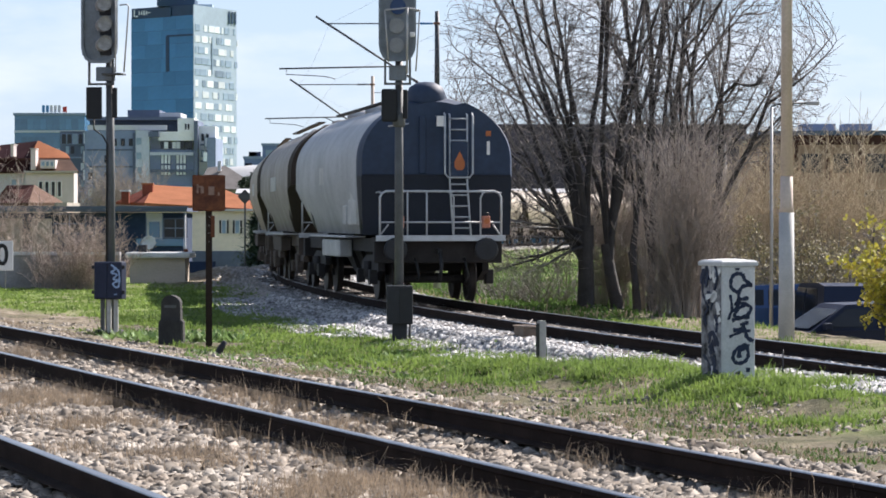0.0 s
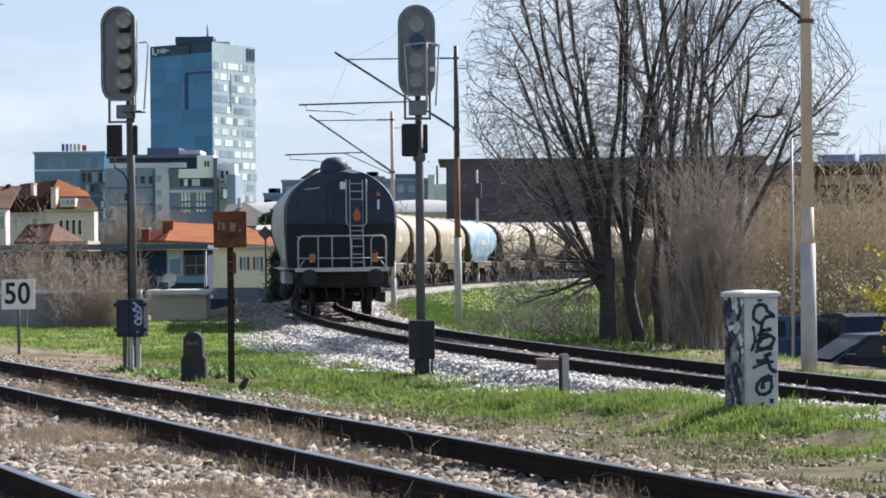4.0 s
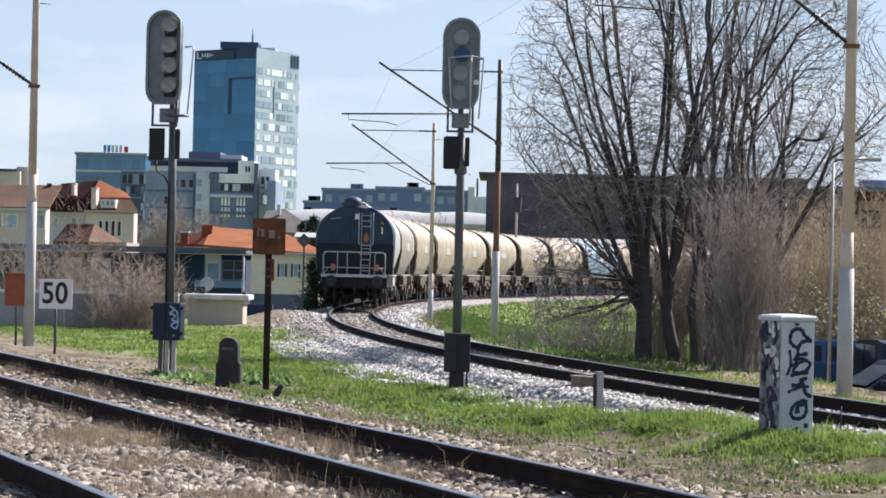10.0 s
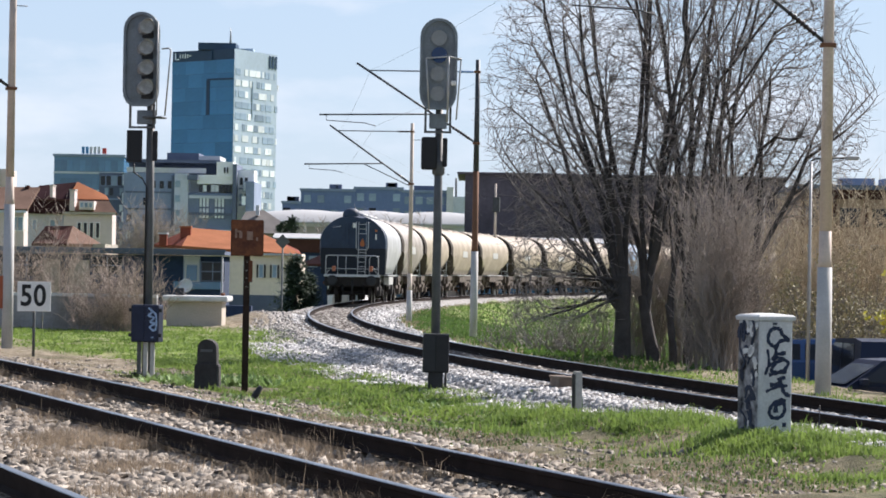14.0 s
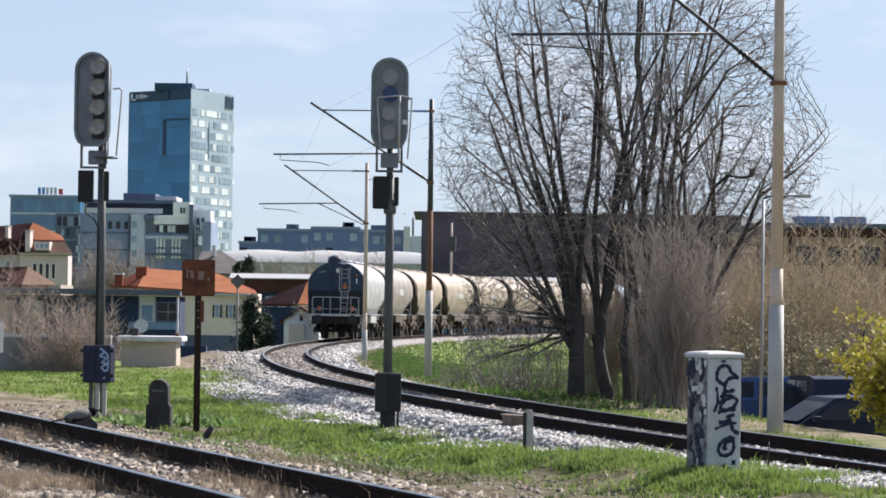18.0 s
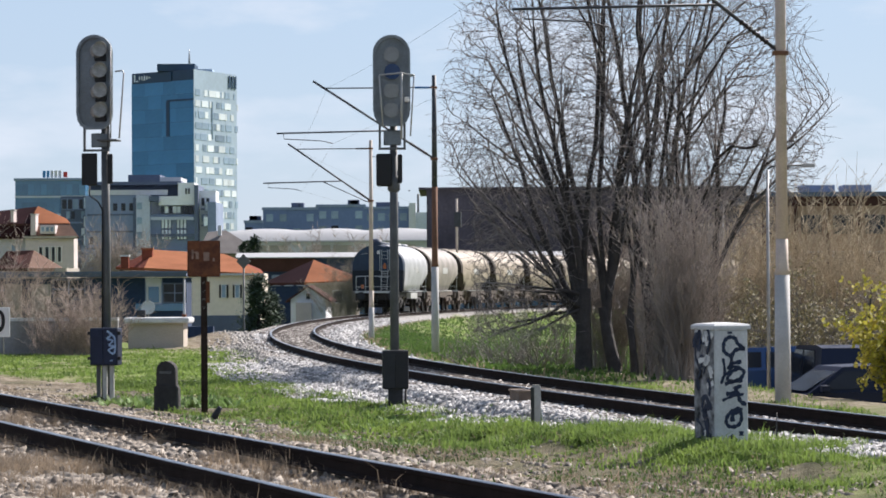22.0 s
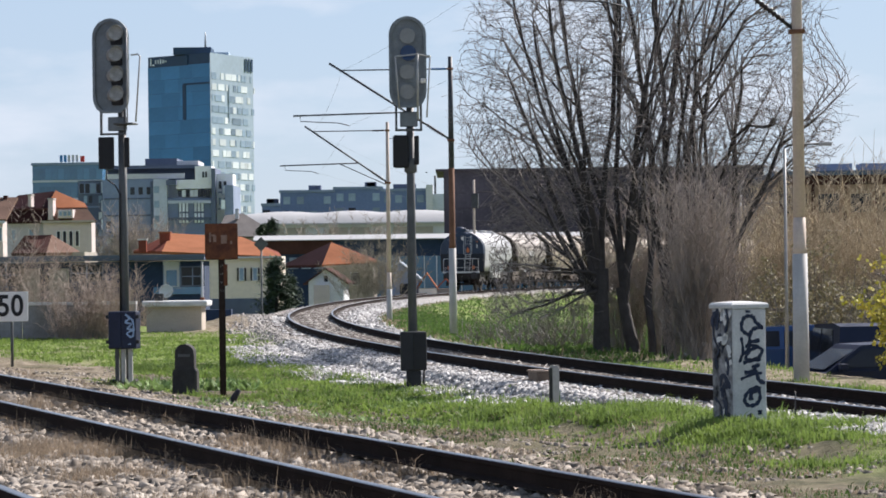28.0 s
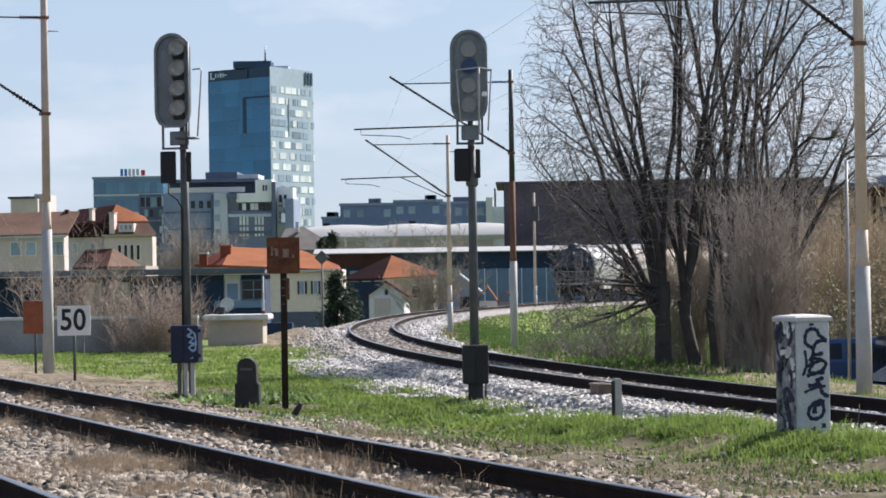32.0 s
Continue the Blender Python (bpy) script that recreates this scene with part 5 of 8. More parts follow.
def rusty_sign():
    e = empty("rusty_sign", on_ground(-3.57, 44.8, 4, 0.055), "rusty square sign on a dark riveted post", "sign")
    bm = bmesh.new()
    box(bm, -0.05, 0.05, -0.012, 0.012, -0.25, 2.45)
    box(bm, -0.012, 0.012, -0.05, 0.05, -0.25, 2.45)
    part("post", bm, mat("post_rust", (0.045, 0.028, 0.022), 0.85, 0, 0.4, 5, 40, 0.4), e)
    plate = part("plate", box(bmesh.new(), -0.25, 0.25, -0.075, -0.058, 2.02, 2.57, 0.02), RUST, e, "rust-brown square plate with worn paint")
    pale = mat("worn_paint", (0.33, 0.22, 0.17), 0.85, 0, 0.4, 12, 60, 0.2)
    for x, z, w, h in ((-0.17, 2.36, 0.03, 0.14), (-0.10, 2.34, 0.05, 0.10), (0.04, 2.33, 0.09, 0.13), (-0.13, 2.39, 0.08, 0.025), (0.15, 2.28, 0.03, 0.05)):
        part("worn_mark", box(bmesh.new(), x - w / 2, x + w / 2, -0.0785, -0.0745, z - h / 2, z + h / 2), pale, plate)
    for z in (1.55, 1.68, 1.8, 1.93):
        part("bolt", disc(0.018, 0.02, 8), STEEL_LIGHT, e).matrix_basis = pose(0.0, -0.03, z)
    part("small_plate", box(bmesh.new(), 0.03, 0.09, -0.05, -0.035, 1.62, 1.95, 0.004), RUST, e)
    return e


rusty_sign()


def text_mesh(name, body, size, material, parent, m, extrude=0.003):
    cu = bpy.data.curves.new(name, "FONT")
    cu.body, cu.size, cu.extrude, cu.offset, cu.align_x, cu.align_y = body, size, extrude, 0.012, "CENTER", "CENTER"
    tmp = bpy.data.objects.new(name, cu)
    scene.collection.objects.link(tmp)
    bpy.context.view_layer.update()
    me = bpy.data.meshes.new_from_object(tmp.evaluated_get(bpy.context.evaluated_depsgraph_get()))
    bpy.data.objects.remove(tmp)
    me.materials.clear()
    me.materials.append(material)
    ob = new(name, me)
    ob.parent = parent
    ob.matrix_basis = m
    return ob


def speed_sign():
    e = empty("speed_sign", on_ground(-9.01, 59.3, 4, -0.085), "white speed board with black 50 on thin post", "sign")
    part("post", tube(bmesh.new(), [(0, 0, -0.2), (0, 0, 1.5)], 0.03, 8), STEEL_GREY, e)
    plate = part("plate", box(bmesh.new(), -0.335, 0.335, -0.06, -0.035, 1.02, 1.62, 0.008), WHITE, e, "white square board")
    for k, digit in enumerate("50"):
        text_mesh("numeral", digit, 0.60, BLACK, plate, pose(-0.155 + 0.27 * k, -0.064, 1.32, 90, 0, 0) @ Matrix.Diagonal((0.86, 1.0, 1, 1)))
    part("bracket", box(bmesh.new(), -0.2, 0.2, -0.034, 0.0, 1.3, 1.34), STEEL_GREY, e)
    return e


speed_sign()


def marker_stone():
    e = empty("marker_stone", on_ground(-4.11, 44.5, -6, 0.02) @ Matrix.Diagonal((0.83, 0.9, 1, 1)), "dark weathered round-topped marker stone in the grass", "marker stone")
    low = bmesh.new()
    prism(low, [(-0.215, -0.15), (0.215, -0.15), (0.21, 0.36), (0.18, 0.40), (-0.18, 0.40), (-0.21, 0.36)], -0.17, 0.17)
    part("foot", low, CONCRETE_DARK, e)
    top = bmesh.new()
    prism(top, [(0.175, 0.40), (0.17, 0.64)] + [(0.17 * math.cos(a), 0.64 + 0.13 * math.sin(a)) for a in np.linspace(0.15, math.pi - 0.15, 11)] + [(-0.17, 0.64), (-0.175, 0.40)], -0.13, 0.13)
    part("head", top, CONCRETE_DARK, e, "rounded stone head with worn face")
    part("inset", box(bmesh.new(), -0.11, 0.11, -0.137, -0.131, 0.58, 0.62, 0.002), STEEL_GREY, e)
    return e


marker_stone()

e = empty("short_post", on_ground(1.27, 37.9, 25), "short pale concrete post beside the ballast", "post")
part("shaft", box(bmesh.new(), -0.05, 0.05, -0.05, 0.05, -0.2, 0.56, 0.012), CONCRETE, e)
part("chamfered_top", box(bmesh.new(), -0.042, 0.042, -0.042, 0.042, 0.56, 0.575, 0.004), CONCRETE, e)
# left side darker than the other three
part("dark_face", box(bmesh.new(), -0.056, -0.051, -0.045, 0.045, -0.1, 0.54), CONCRETE_DARK, e)
e = empty("rail_joint_box", None, "brown weathered box beside the inner rail", "track box")
p = beside(13.6, -1.02)
e.matrix_basis = pose(p.x, p.y, height(p.x, p.y), 0, 0, -math.degrees(curve_at(13.6)[2]))
part("housing", box(bmesh.new(), -0.11, 0.11, -0.30, 0.30, -0.05, 0.17, 0.015), mat("weathered_box", (0.26, 0.19, 0.14), 0.85, 0, 0.3, 6, 40, 0.2), e)
part("lid", box(bmesh.new(), -0.125, 0.125, -0.32, 0.32, 0.17, 0.195, 0.008), mat("weathered_lid", (0.33, 0.25, 0.19), 0.85, 0, 0.3, 6, 40, 0.2), e)
bm = tube(bmesh.new(), [(x, y, height(x, y) + 0.03) for x, y in ((-0.62, 42.4), (-0.3, 43.6), (-0.05, 44.6), (0.12, 45.7), (0.36, 47.0))], 0.028, 6)
tagged(part("track_cable", bm, BLACK), "black cable lying across the pale ballast", "cable")
e = empty("thin_stake", on_ground(3.62, 31.3, 0), "thin dark stake standing in the grass", "stake")
part("stake", tube(bmesh.new(), [(0, 0, -0.1), (0.005, 0, 0.32)], [0.009, 0.006], 6), STEEL_DARK, e)
e = empty("fallen_stake", pose(-3.25, 42.3, height(-3.25, 42.3), 0, 24, 0), "short dark stake leaning in the dry grass", "stake")
part("stake", tube(bmesh.new(), [(0, 0, -0.1), (0.01, 0, 0.1), (0.03, 0, 0.22)], [0.06, 0.05, 0.035], 7), STEEL_DARK, e)
e = empty("red_board", on_ground(-10.75, 64.3, 6), "faded red-brown board beside the mast", "sign")
part("board", box(bmesh.new(), -0.16, 0.42, 0.2, 0.23, 0.9, 1.62, 0.01), mat("faded_red", (0.34, 0.10, 0.05), 0.7, 0, 0.3, 4, 40, 0.1), e)
part("post", tube(bmesh.new(), [(0.1, 0.26, -0.2), (0.1, 0.26, 1.5)], 0.028, 8), STEEL_GREY, e)


def street_lamp(x, y, h, arm, label, r=0.05):
    e = empty("street_lamp", on_ground(x, y), label, "street lamp", "street lamps")
    part("pole", tube(bmesh.new(), [(0, 0, -0.5), (0, 0, h)], [r, r * 0.6], 10), STEEL_LIGHT, e)
    part("arm", tube(bmesh.new(), [(0, 0, h), (arm * 0.1, 0, h + 0.05), (arm * 0.75, 0, h + 0.08)], 0.022, 8), STEEL_GREY, e)
    part("lamp_head", box(bmesh.new(), min(arm * 0.72, arm), max(arm * 0.72, arm), -0.08, 0.08, h + 0.03, h + 0.11, 0.02), STEEL_LIGHT, e)
    return e


street_lamp(6.93, 62.0, 4.0 - height(6.93, 62.0), 1.0, "thin grey street lamp behind the track", 0.045)
street_lamp(9.13, 95.0, 4.1 - height(9.13, 95.0), 0.7, "thin grey street lamp among the trees", 0.05)

# ---- trees and shrubs ----
def limb(verts, faces, pts, radii, sides):
    base = len(verts)
    n = len(pts)
    for i, p in enumerate(pts):
        d = (pts[min(i + 1, n - 1)] - pts[max(i - 1, 0)]).normalized()
        a = d.orthogonal().normalized() if abs(d.z) < 0.99 else Vector((1, 0, 0))
        b = d.cross(a)
        for k in range(sides):
            t = 2 * math.pi * k / sides
            verts.append(p + (a * math.cos(t) + b * math.sin(t)) * radii[i])
    for i in range(n - 1):
        for k in range(sides):
            faces.append((base + i * sides + k, base + i * sides + (k + 1) % sides, base + (i + 1) * sides + (k + 1) % sides, base + (i + 1) * sides + k))


def mesh_object(name, verts, faces, material, parent):
    me = bpy.data.meshes.new(name)
    me.from_pydata([tuple(v) for v in verts], [], faces)
    me.materials.append(material)
    me.shade_smooth()
    ob = new(name, me)
    ob.parent = parent
    return ob


def branch(rng, p, d, length, r, bend, lift, steps):
    pts, radii = [p.copy()], [r]
    q, dd = p.copy(), d.copy()
    for i in range(steps):
        dd = (dd + Vector((rng.normal(0, bend), rng.normal(0, bend), rng.normal(0, bend * 0.6) + lift))).normalized()
        q = q + dd * (length / steps)
        pts.append(q.copy())
        radii.append(max(0.0045, r * (1 - 0.82 * (i + 1) / steps)))
    return pts, radii


def along(pts, f):
    n = len(pts) - 1
    i = min(int(f * n), n - 1)
    return pts[i].lerp(pts[i + 1], f * n - i), (pts[i + 1] - pts[i]).normalized()


def bare_tree(x, y, stems, label, seed, name="bare_tree", limbs=5, boughs=9, twig=6, spray=5, low=0.16):
    """A leafless tree: upright trunks (lean x, lean y, height, radius), limbs that leave them low and sweep upward, then boughs, twigs and sprays."""
    rng = np.random.default_rng(seed)
    e = empty(name, on_ground(x, y), label, "tree", "leafless trees")
    tv, tf, cv, cf = [], [], [], []
    for lx, ly, h, r in stems:
        p, radii = branch(rng, Vector((lx * 0.5 + rng.normal(0, 0.08), ly * 0.3, -0.25)), Vector((lx, ly, 1)).normalized(), h, r, 0.03, 0.01, 14)
        limb(tv, tf, p, radii, 8)
        axes = [(p, h * 0.5, r, 0.35)]
        for k in range(limbs):
            f = rng.uniform(low, 0.5)
            base, ax = along(p, f)
            ang = rng.uniform(0, 2 * math.pi)
            out = Vector((math.cos(ang), math.sin(ang) * 0.8, 0))
            ln = h * rng.uniform(0.38, 0.58) * (1.1 - 0.4 * f)
            lp, lr = branch(rng, base, (ax * 0.75 + out * rng.uniform(0.3, 0.72)).normalized(), ln, r * (1 - f) * 0.55, 0.05, 0.075, 10)
            limb(tv, tf, lp, lr, 6)
            axes.append((lp, ln, r * 0.5, 0.2))
        for q, ln0, r0, f0 in axes:
            for k in range(boughs):
                f = rng.uniform(f0, 0.98)
                base, ax = along(q, f)
                ang = rng.uniform(0, 2 * math.pi)
                nd = (ax * 0.9 + Vector((math.cos(ang), math.sin(ang) * 0.9, 0.0)) * rng.uniform(0.35, 0.8)).normalized()
                ln = ln0 * rng.uniform(0.24, 0.46) * (1.2 - 0.6 * f)
                bp, bradii = branch(rng, base, nd, ln, r0 * (1 - 0.8 * f) * 0.4 + 0.008, 0.07, 0.04, 6)
                limb(cv, cf, bp, bradii, 4)
                for t in range(twig):
                    g = rng.uniform(0.15, 1.0)
                    tb, ta = along(bp, g)
                    sd = Vector((rng.normal(), rng.normal(), rng.normal() * 0.5 + 0.15)).normalized()
                    tl = ln * rng.uniform(0.3, 0.55) * (1.15 - 0.5 * g)
                    tp, tr = branch(rng, tb, (ta * 0.8 + sd * 0.8).normalized(), tl, 0.010, 0.10, 0.035, 4)
                    limb(cv, cf, tp, tr, 3)
                    for u in range(spray):
                        sb, sa = along(tp, rng.uniform(0.2, 1.0))
                        s2 = Vector((rng.normal(), rng.normal(), rng.normal() * 0.6 + 0.1)).normalized()
                        sp, sr = branch(rng, sb, (sa * 0.8 + s2 * 0.75).normalized(), tl * rng.uniform(0.35, 0.65), 0.006, 0.10, 0.03, 2)
                        limb(cv, cf, sp, sr, 3)
    mesh_object("trunk", tv, tf, BARK, e)
    tagged(mesh_object("crown", cv, cf, TWIG, e), kind="stuff")
    return e


def grove(roots, crown, count, seed, label):
    """Trees that share one crown: limbs reach for free space, part after part, and thicken by what they bear."""
    rng = np.random.default_rng(seed)
    (cx, cy, cz), (rx, ry, up, down) = crown
    pts = []
    while len(pts) < count:
        p = rng.uniform(-1, 1, 3)
        n = float(np.linalg.norm(p))
        if n > 1 or rng.uniform() > 0.35 + 0.65 * n:
            continue
        q = (cx + p[0] * rx, cy + p[1] * ry, cz + p[2] * (up if p[2] > 0 else down))
        if q[2] < 3.2 and abs(q[0] - cx) < 2.4 and rng.uniform() < 0.7:
            continue
        pts.append(q)
    # low branches that hang over the slope
    for _ in range(count // 7):
        pts.append((rng.uniform(cx - 3.6, cx - 1.4), cy + rng.uniform(-1.6, 1.2), rng.uniform(0.4, 3.4)))
    pts = np.array(pts)
    pos, par, own, way, stem = [], [], [], [], []
    def chain(points, start, t, thick):
        """Adds a line of nodes; thick gives its least radius along it."""
        made = []
        for i, q in enumerate(points):
            par.append(made[-1] if made else start)
            made.append(len(pos))
            pos.append(tuple(q))
            own.append(t)
            stem.append(thick(i / (len(points) - 1)))
            way.append(tuple((points[min(i + 1, len(points) - 1)] - points[max(i - 1, 0)]).normalized()))
        return made

    for t, (x, y, fork, girth, stems) in enumerate(roots):
        z0 = height(x, y) - 0.25
        p, _ = branch(rng, Vector((x, y, z0)), Vector((-0.04, 0, 1)).normalized(), fork - z0, 0.1, 0.03, 0.0, 14)
        trunk = chain(p, -1, t, lambda f: girth * (1.15 - 0.35 * f))
        for k in range(7 if t == 0 else 0):
            j = trunk[int(rng.integers(9, 14))]
            out = Vector((-rng.uniform(0.5, 1.0), rng.uniform(-0.7, 0.4), rng.uniform(-0.3, 0.35)))
            ln = rng.uniform(1.5, 2.6)
            p, _ = branch(rng, Vector(pos[j]), out.normalized(), ln, 0.1, 0.08, 0.0, int(ln / 0.15))
            chain(p[1:], j, t, lambda g: 0.042 * (1 - 0.75 * g))
        for lx, ly, h in stems:
            base = trunk[int(rng.integers(7, 15))]
            p, _ = branch(rng, Vector(pos[base]), Vector((lx, ly, 1)).normalized(), h - fork, 0.1, 0.035, 0.02, int((h - fork) / 0.15))
            nodes = chain(p[1:], base, t, lambda f: girth * 0.40 * (1 - 0.93 * f) + 0.006)
            for k in range(9):
                f = rng.uniform(0.15, 0.8)
                j = nodes[int(f * (len(nodes) - 1))]
                ang = rng.uniform(0, 2 * math.pi)
                out = Vector((math.cos(ang), math.sin(ang) * 0.7, 0)) * rng.uniform(0.28, 0.6) + Vector((lx * 0.9 + 0.3 * (pos[j][0] - cx) / rx, ly * 0.9, 0))
                ln = rng.uniform(1.6, 3.2) * (1.15 - 0.6 * f)
                p, _ = branch(rng, Vector(pos[j]), (Vector(way[j]) * 0.75 + out).normalized(), ln, 0.1, 0.05, 0.035, int(ln / 0.15))
                chain(p[1:], j, t, lambda g: girth * 0.14 * (1 - f * 0.6) * (1 - 0.85 * g) + 0.005)
    alive = np.ones(len(pts), bool)
    best = np.full(len(pts), 1e9)
    near = np.zeros(len(pts), int)
    first = 0
    for turn in range(85):
        new_pos = np.array(pos[first:])
        if not len(new_pos) or not alive.any():
            break
        for k in range(0, len(new_pos), 400):
            d = np.linalg.norm(pts[:, None, :] - new_pos[None, k:k + 400, :], axis=2)
            j = d.argmin(1)
            m = d[np.arange(len(pts)), j]
            better = m < best
            best[better], near[better] = m[better], first + k + j[better]
        alive &= best > 0.165
        act = alive & (best < 1.3)
        first = len(pos)
        if not act.any():
            break
        P = np.array(pos)
        dirs = (pts[act] - P[near[act]]) / best[act][:, None]
        for node in np.unique(near[act]):
            g = dirs[near[act] == node].mean(0)
            v = g + np.array(way[node]) * 0.6 + np.array([0, 0, 0.14]) + rng.normal(0, 0.12, 3)
            v = v / np.linalg.norm(v)
            pos.append(tuple(P[node] + v * 0.15))
            par.append(int(node))
            own.append(own[node])
            way.append(tuple(v))
    n = len(pos)
    kids = [[] for _ in range(n)]
    for i, p in enumerate(par):
        if p >= 0:
            kids[p].append(i)
    load = [0.0] * n
    for i in range(n - 1, -1, -1):
        load[i] = sum(load[k] for k in kids[i]) if kids[i] else 1.0
    rad = [max(0.0060 * v ** 0.42, stem[i] if i < len(stem) else 0) for i, v in enumerate(load)]
    meshes = [([], [], [], []) for _ in roots]
    starts = [(i, None) for i in range(n) if par[i] < 0]
    while starts:
        i, base = starts.pop()
        line, rr = ([Vector(pos[base])], [min(rad[base], rad[i] * 1.15)]) if base is not None else ([], [])
        t = own[i]
        while True:
            line.append(Vector(pos[i]))
            rr.append(rad[i])
            if not kids[i]:
                break
            main = max(kids[i], key=lambda k: load[k])
            starts += [(k, i) for k in kids[i] if k != main]
            i = main
        tv, tf, cv, cf = meshes[t]
        cut = next((k for k, r in enumerate(rr) if r < 0.026), len(rr))
        if cut >= 2:
            limb(tv, tf, line[:cut + 1], rr[:cut + 1], 7 if rr[0] > 0.05 else 5)
        rest, rest_r = (line[max(cut - 1, 0):], rr[max(cut - 1, 0):]) if cut >= 2 else (line, rr)
        if len(rest) >= 2:
            limb(cv, cf, rest, rest_r, 3)
    for i in range(n):
        if rad[i] < 0.0125 and rng.uniform() < 0.62:
            cv, cf = meshes[own[i]][2:]
            s = Vector(rng.normal(0, 1, 3))
            d = (Vector(way[i]) * 0.8 + s.normalized() * 0.75 + Vector((0, 0, 0.1))).normalized()
            tp, tr = branch(rng, Vector(pos[i]), d, rng.uniform(0.22, 0.5), 0.0064, 0.12, 0.05, 3)
            limb(cv, cf, tp, tr, 3)
    for t, (x, y, fork, girth, stems) in enumerate(roots):
        e = empty("bare_tree", on_ground(x, y), label, "tree", "leafless trees")
        back = e.matrix_basis.inverted()
        tv, tf, cv, cf = meshes[t]
        mesh_object("trunk", [back @ v for v in tv], tf, BARK, e)
        tagged(mesh_object("crown", [back @ v for v in cv], cf, TWIG, e), kind="stuff")


grove([
    (3.22, 66.0, 1.5, 0.19, [(-0.60, 0.05, 5.2), (-0.42, 0.02, 6.8), (-0.28, -0.06, 8.0), (-0.17, 0.06, 8.8), (-0.08, -0.08, 9.2), (0.0, 0.05, 9.4)]),
    (3.95, 66.3, 1.1, 0.15, [(-0.12, 0.07, 9.0), (-0.06, -0.07, 9.4), (-0.01, 0.05, 9.4), (0.05, -0.04, 9.4), (0.09, 0.08, 9.0)]),
    (4.38, 66.5, 0.9, 0.09, [(-0.06, 0.06, 8.8), (0.01, -0.06, 9.2), (0.06, 0.03, 9.0)]),
    (4.75, 66.9, 0.9, 0.11, [(-0.05, 0.05, 9.2), (0.01, -0.05, 9.4), (0.06, 0.05, 9.4), (0.11, -0.02, 9.2)]),
    (5.45, 66.6, 1.6, 0.15, [(-0.03, 0.05, 9.2), (0.04, -0.05, 9.2), (0.11, 0.0, 9.0), (0.19, -0.04, 8.6)]),
    (6.42, 66.2, 2.2, 0.075, [(-0.30, 0.0, 6.6), (-0.05, 0.05, 7.6), (0.18, -0.04, 7.4), (0.50, 0.02, 6.2)]),
], ((4.35, 66.3, 4.9), (4.35, 2.7, 6.2, 2.8)), 18500, 21, "tall leafless tree with many upright dark stems")


def shrub(x, y, w, h, n, label, seed, material, name="bare_shrub", lean=0.25, r=0.009, twigs=24, spread=0.8, thin=0.006, reach=1.0):
    """A thicket of thin upright stems."""
    rng = np.random.default_rng(seed)
    e = empty(name, on_ground(x, y), label, "shrub", "leafless shrubs")
    v, f, tw, tf = [], [], [], []
    for k in range(n):
        ox, oy = rng.normal(0, w * 0.32), rng.normal(0, w * 0.25)
        hh = h * rng.uniform(0.55, 1.05) * (1 - 0.35 * abs(ox) / w)
        p, rr = branch(rng, Vector((ox, oy, -0.1)), Vector((rng.normal(0, lean) + ox * lean, rng.normal(0, lean), 1)).normalized(), hh, r * rng.uniform(0.6, 1.3), 0.11, 0.01, 7)
        limb(v, f, p, rr, 4)
        for t in range(twigs):
            b, a = along(p, rng.uniform(0.2, 1.0))
            s = Vector((rng.normal(), rng.normal(), abs(rng.normal()) * 0.6)).normalized()
            tp, tr = branch(rng, b, (a * 0.5 + s * spread).normalized(), hh * rng.uniform(0.08, 0.22) * reach, thin, 0.16, 0.02, 2)
            limb(tw, tf, tp, tr, 3)
    tagged(mesh_object("lower_growth", v, f, material, e), kind="stuff")
    tagged(mesh_object("twig_haze", tw, tf, material, e), kind="stuff")
    return e


THICK = "dense leafless grey-brown shrub behind the track"
for i, (x, y, w, h, n) in enumerate([(4.45, 60.8, 0.32, 1.9, 40), (4.72, 60.5, 0.32, 3.3, 80), (4.97, 60.0, 0.34, 4.5, 110), (5.2, 60.8, 0.32, 4.0, 85), (5.48, 61.3, 0.32, 2.7, 50)]):
    shrub(x, y, w, h, n, THICK, 40 + i, TWIG_TAN, lean=0.055, r=0.008, twigs=28, spread=0.7, thin=0.005, reach=0.62)
for i, (x, y, w, h, n) in enumerate([(3.72, 68.4, 0.34, 3.4, 55), (4.15, 68.8, 0.36, 4.4, 70), (4.6, 68.6, 0.34, 4.2, 60)]):
    shrub(x, y, w, h, n, "dense leafless grey-brown shrub among the tree trunks", 46 + i, TWIG_TAN, lean=0.06, r=0.010, twigs=20, spread=0.7, thin=0.006, reach=0.7)
for i, (x, y, w, h, n) in enumerate([(1.9, 72, 1.6, 1.5, 60), (2.6, 70, 1.4, 1.7, 60), (0.9, 76, 1.4, 1.0, 40)]):
    shrub(x, y, w, h, n, "low tangle of bare dark branches on the slope", 50 + i, TWIG, lean=0.8, r=0.02, twigs=7)
TWIG_GREY = mat("grey_olive_twig", (0.30, 0.27, 0.21), 0.9, 0, 0.3, 1, 10, 0)
TWIG_OLIVE = mat("olive_twig", (0.60, 0.50, 0.36), 0.9, 0, 0.3, 1, 10, 0)
for i, (x, y, w, h, n) in enumerate([(8.4, 72, 1.8, 5.2, 170), (9.6, 73, 2.0, 6.3, 220), (10.9, 72, 1.8, 4.9, 170), (7.3, 74, 1.5, 5.9, 150), (12.2, 74, 2.0, 6.0, 190)]):
    shrub(x, y, w, h, n, "tall tan-brown willow thicket beside the yard", 60 + i, TWIG_OLIVE, r=0.014)
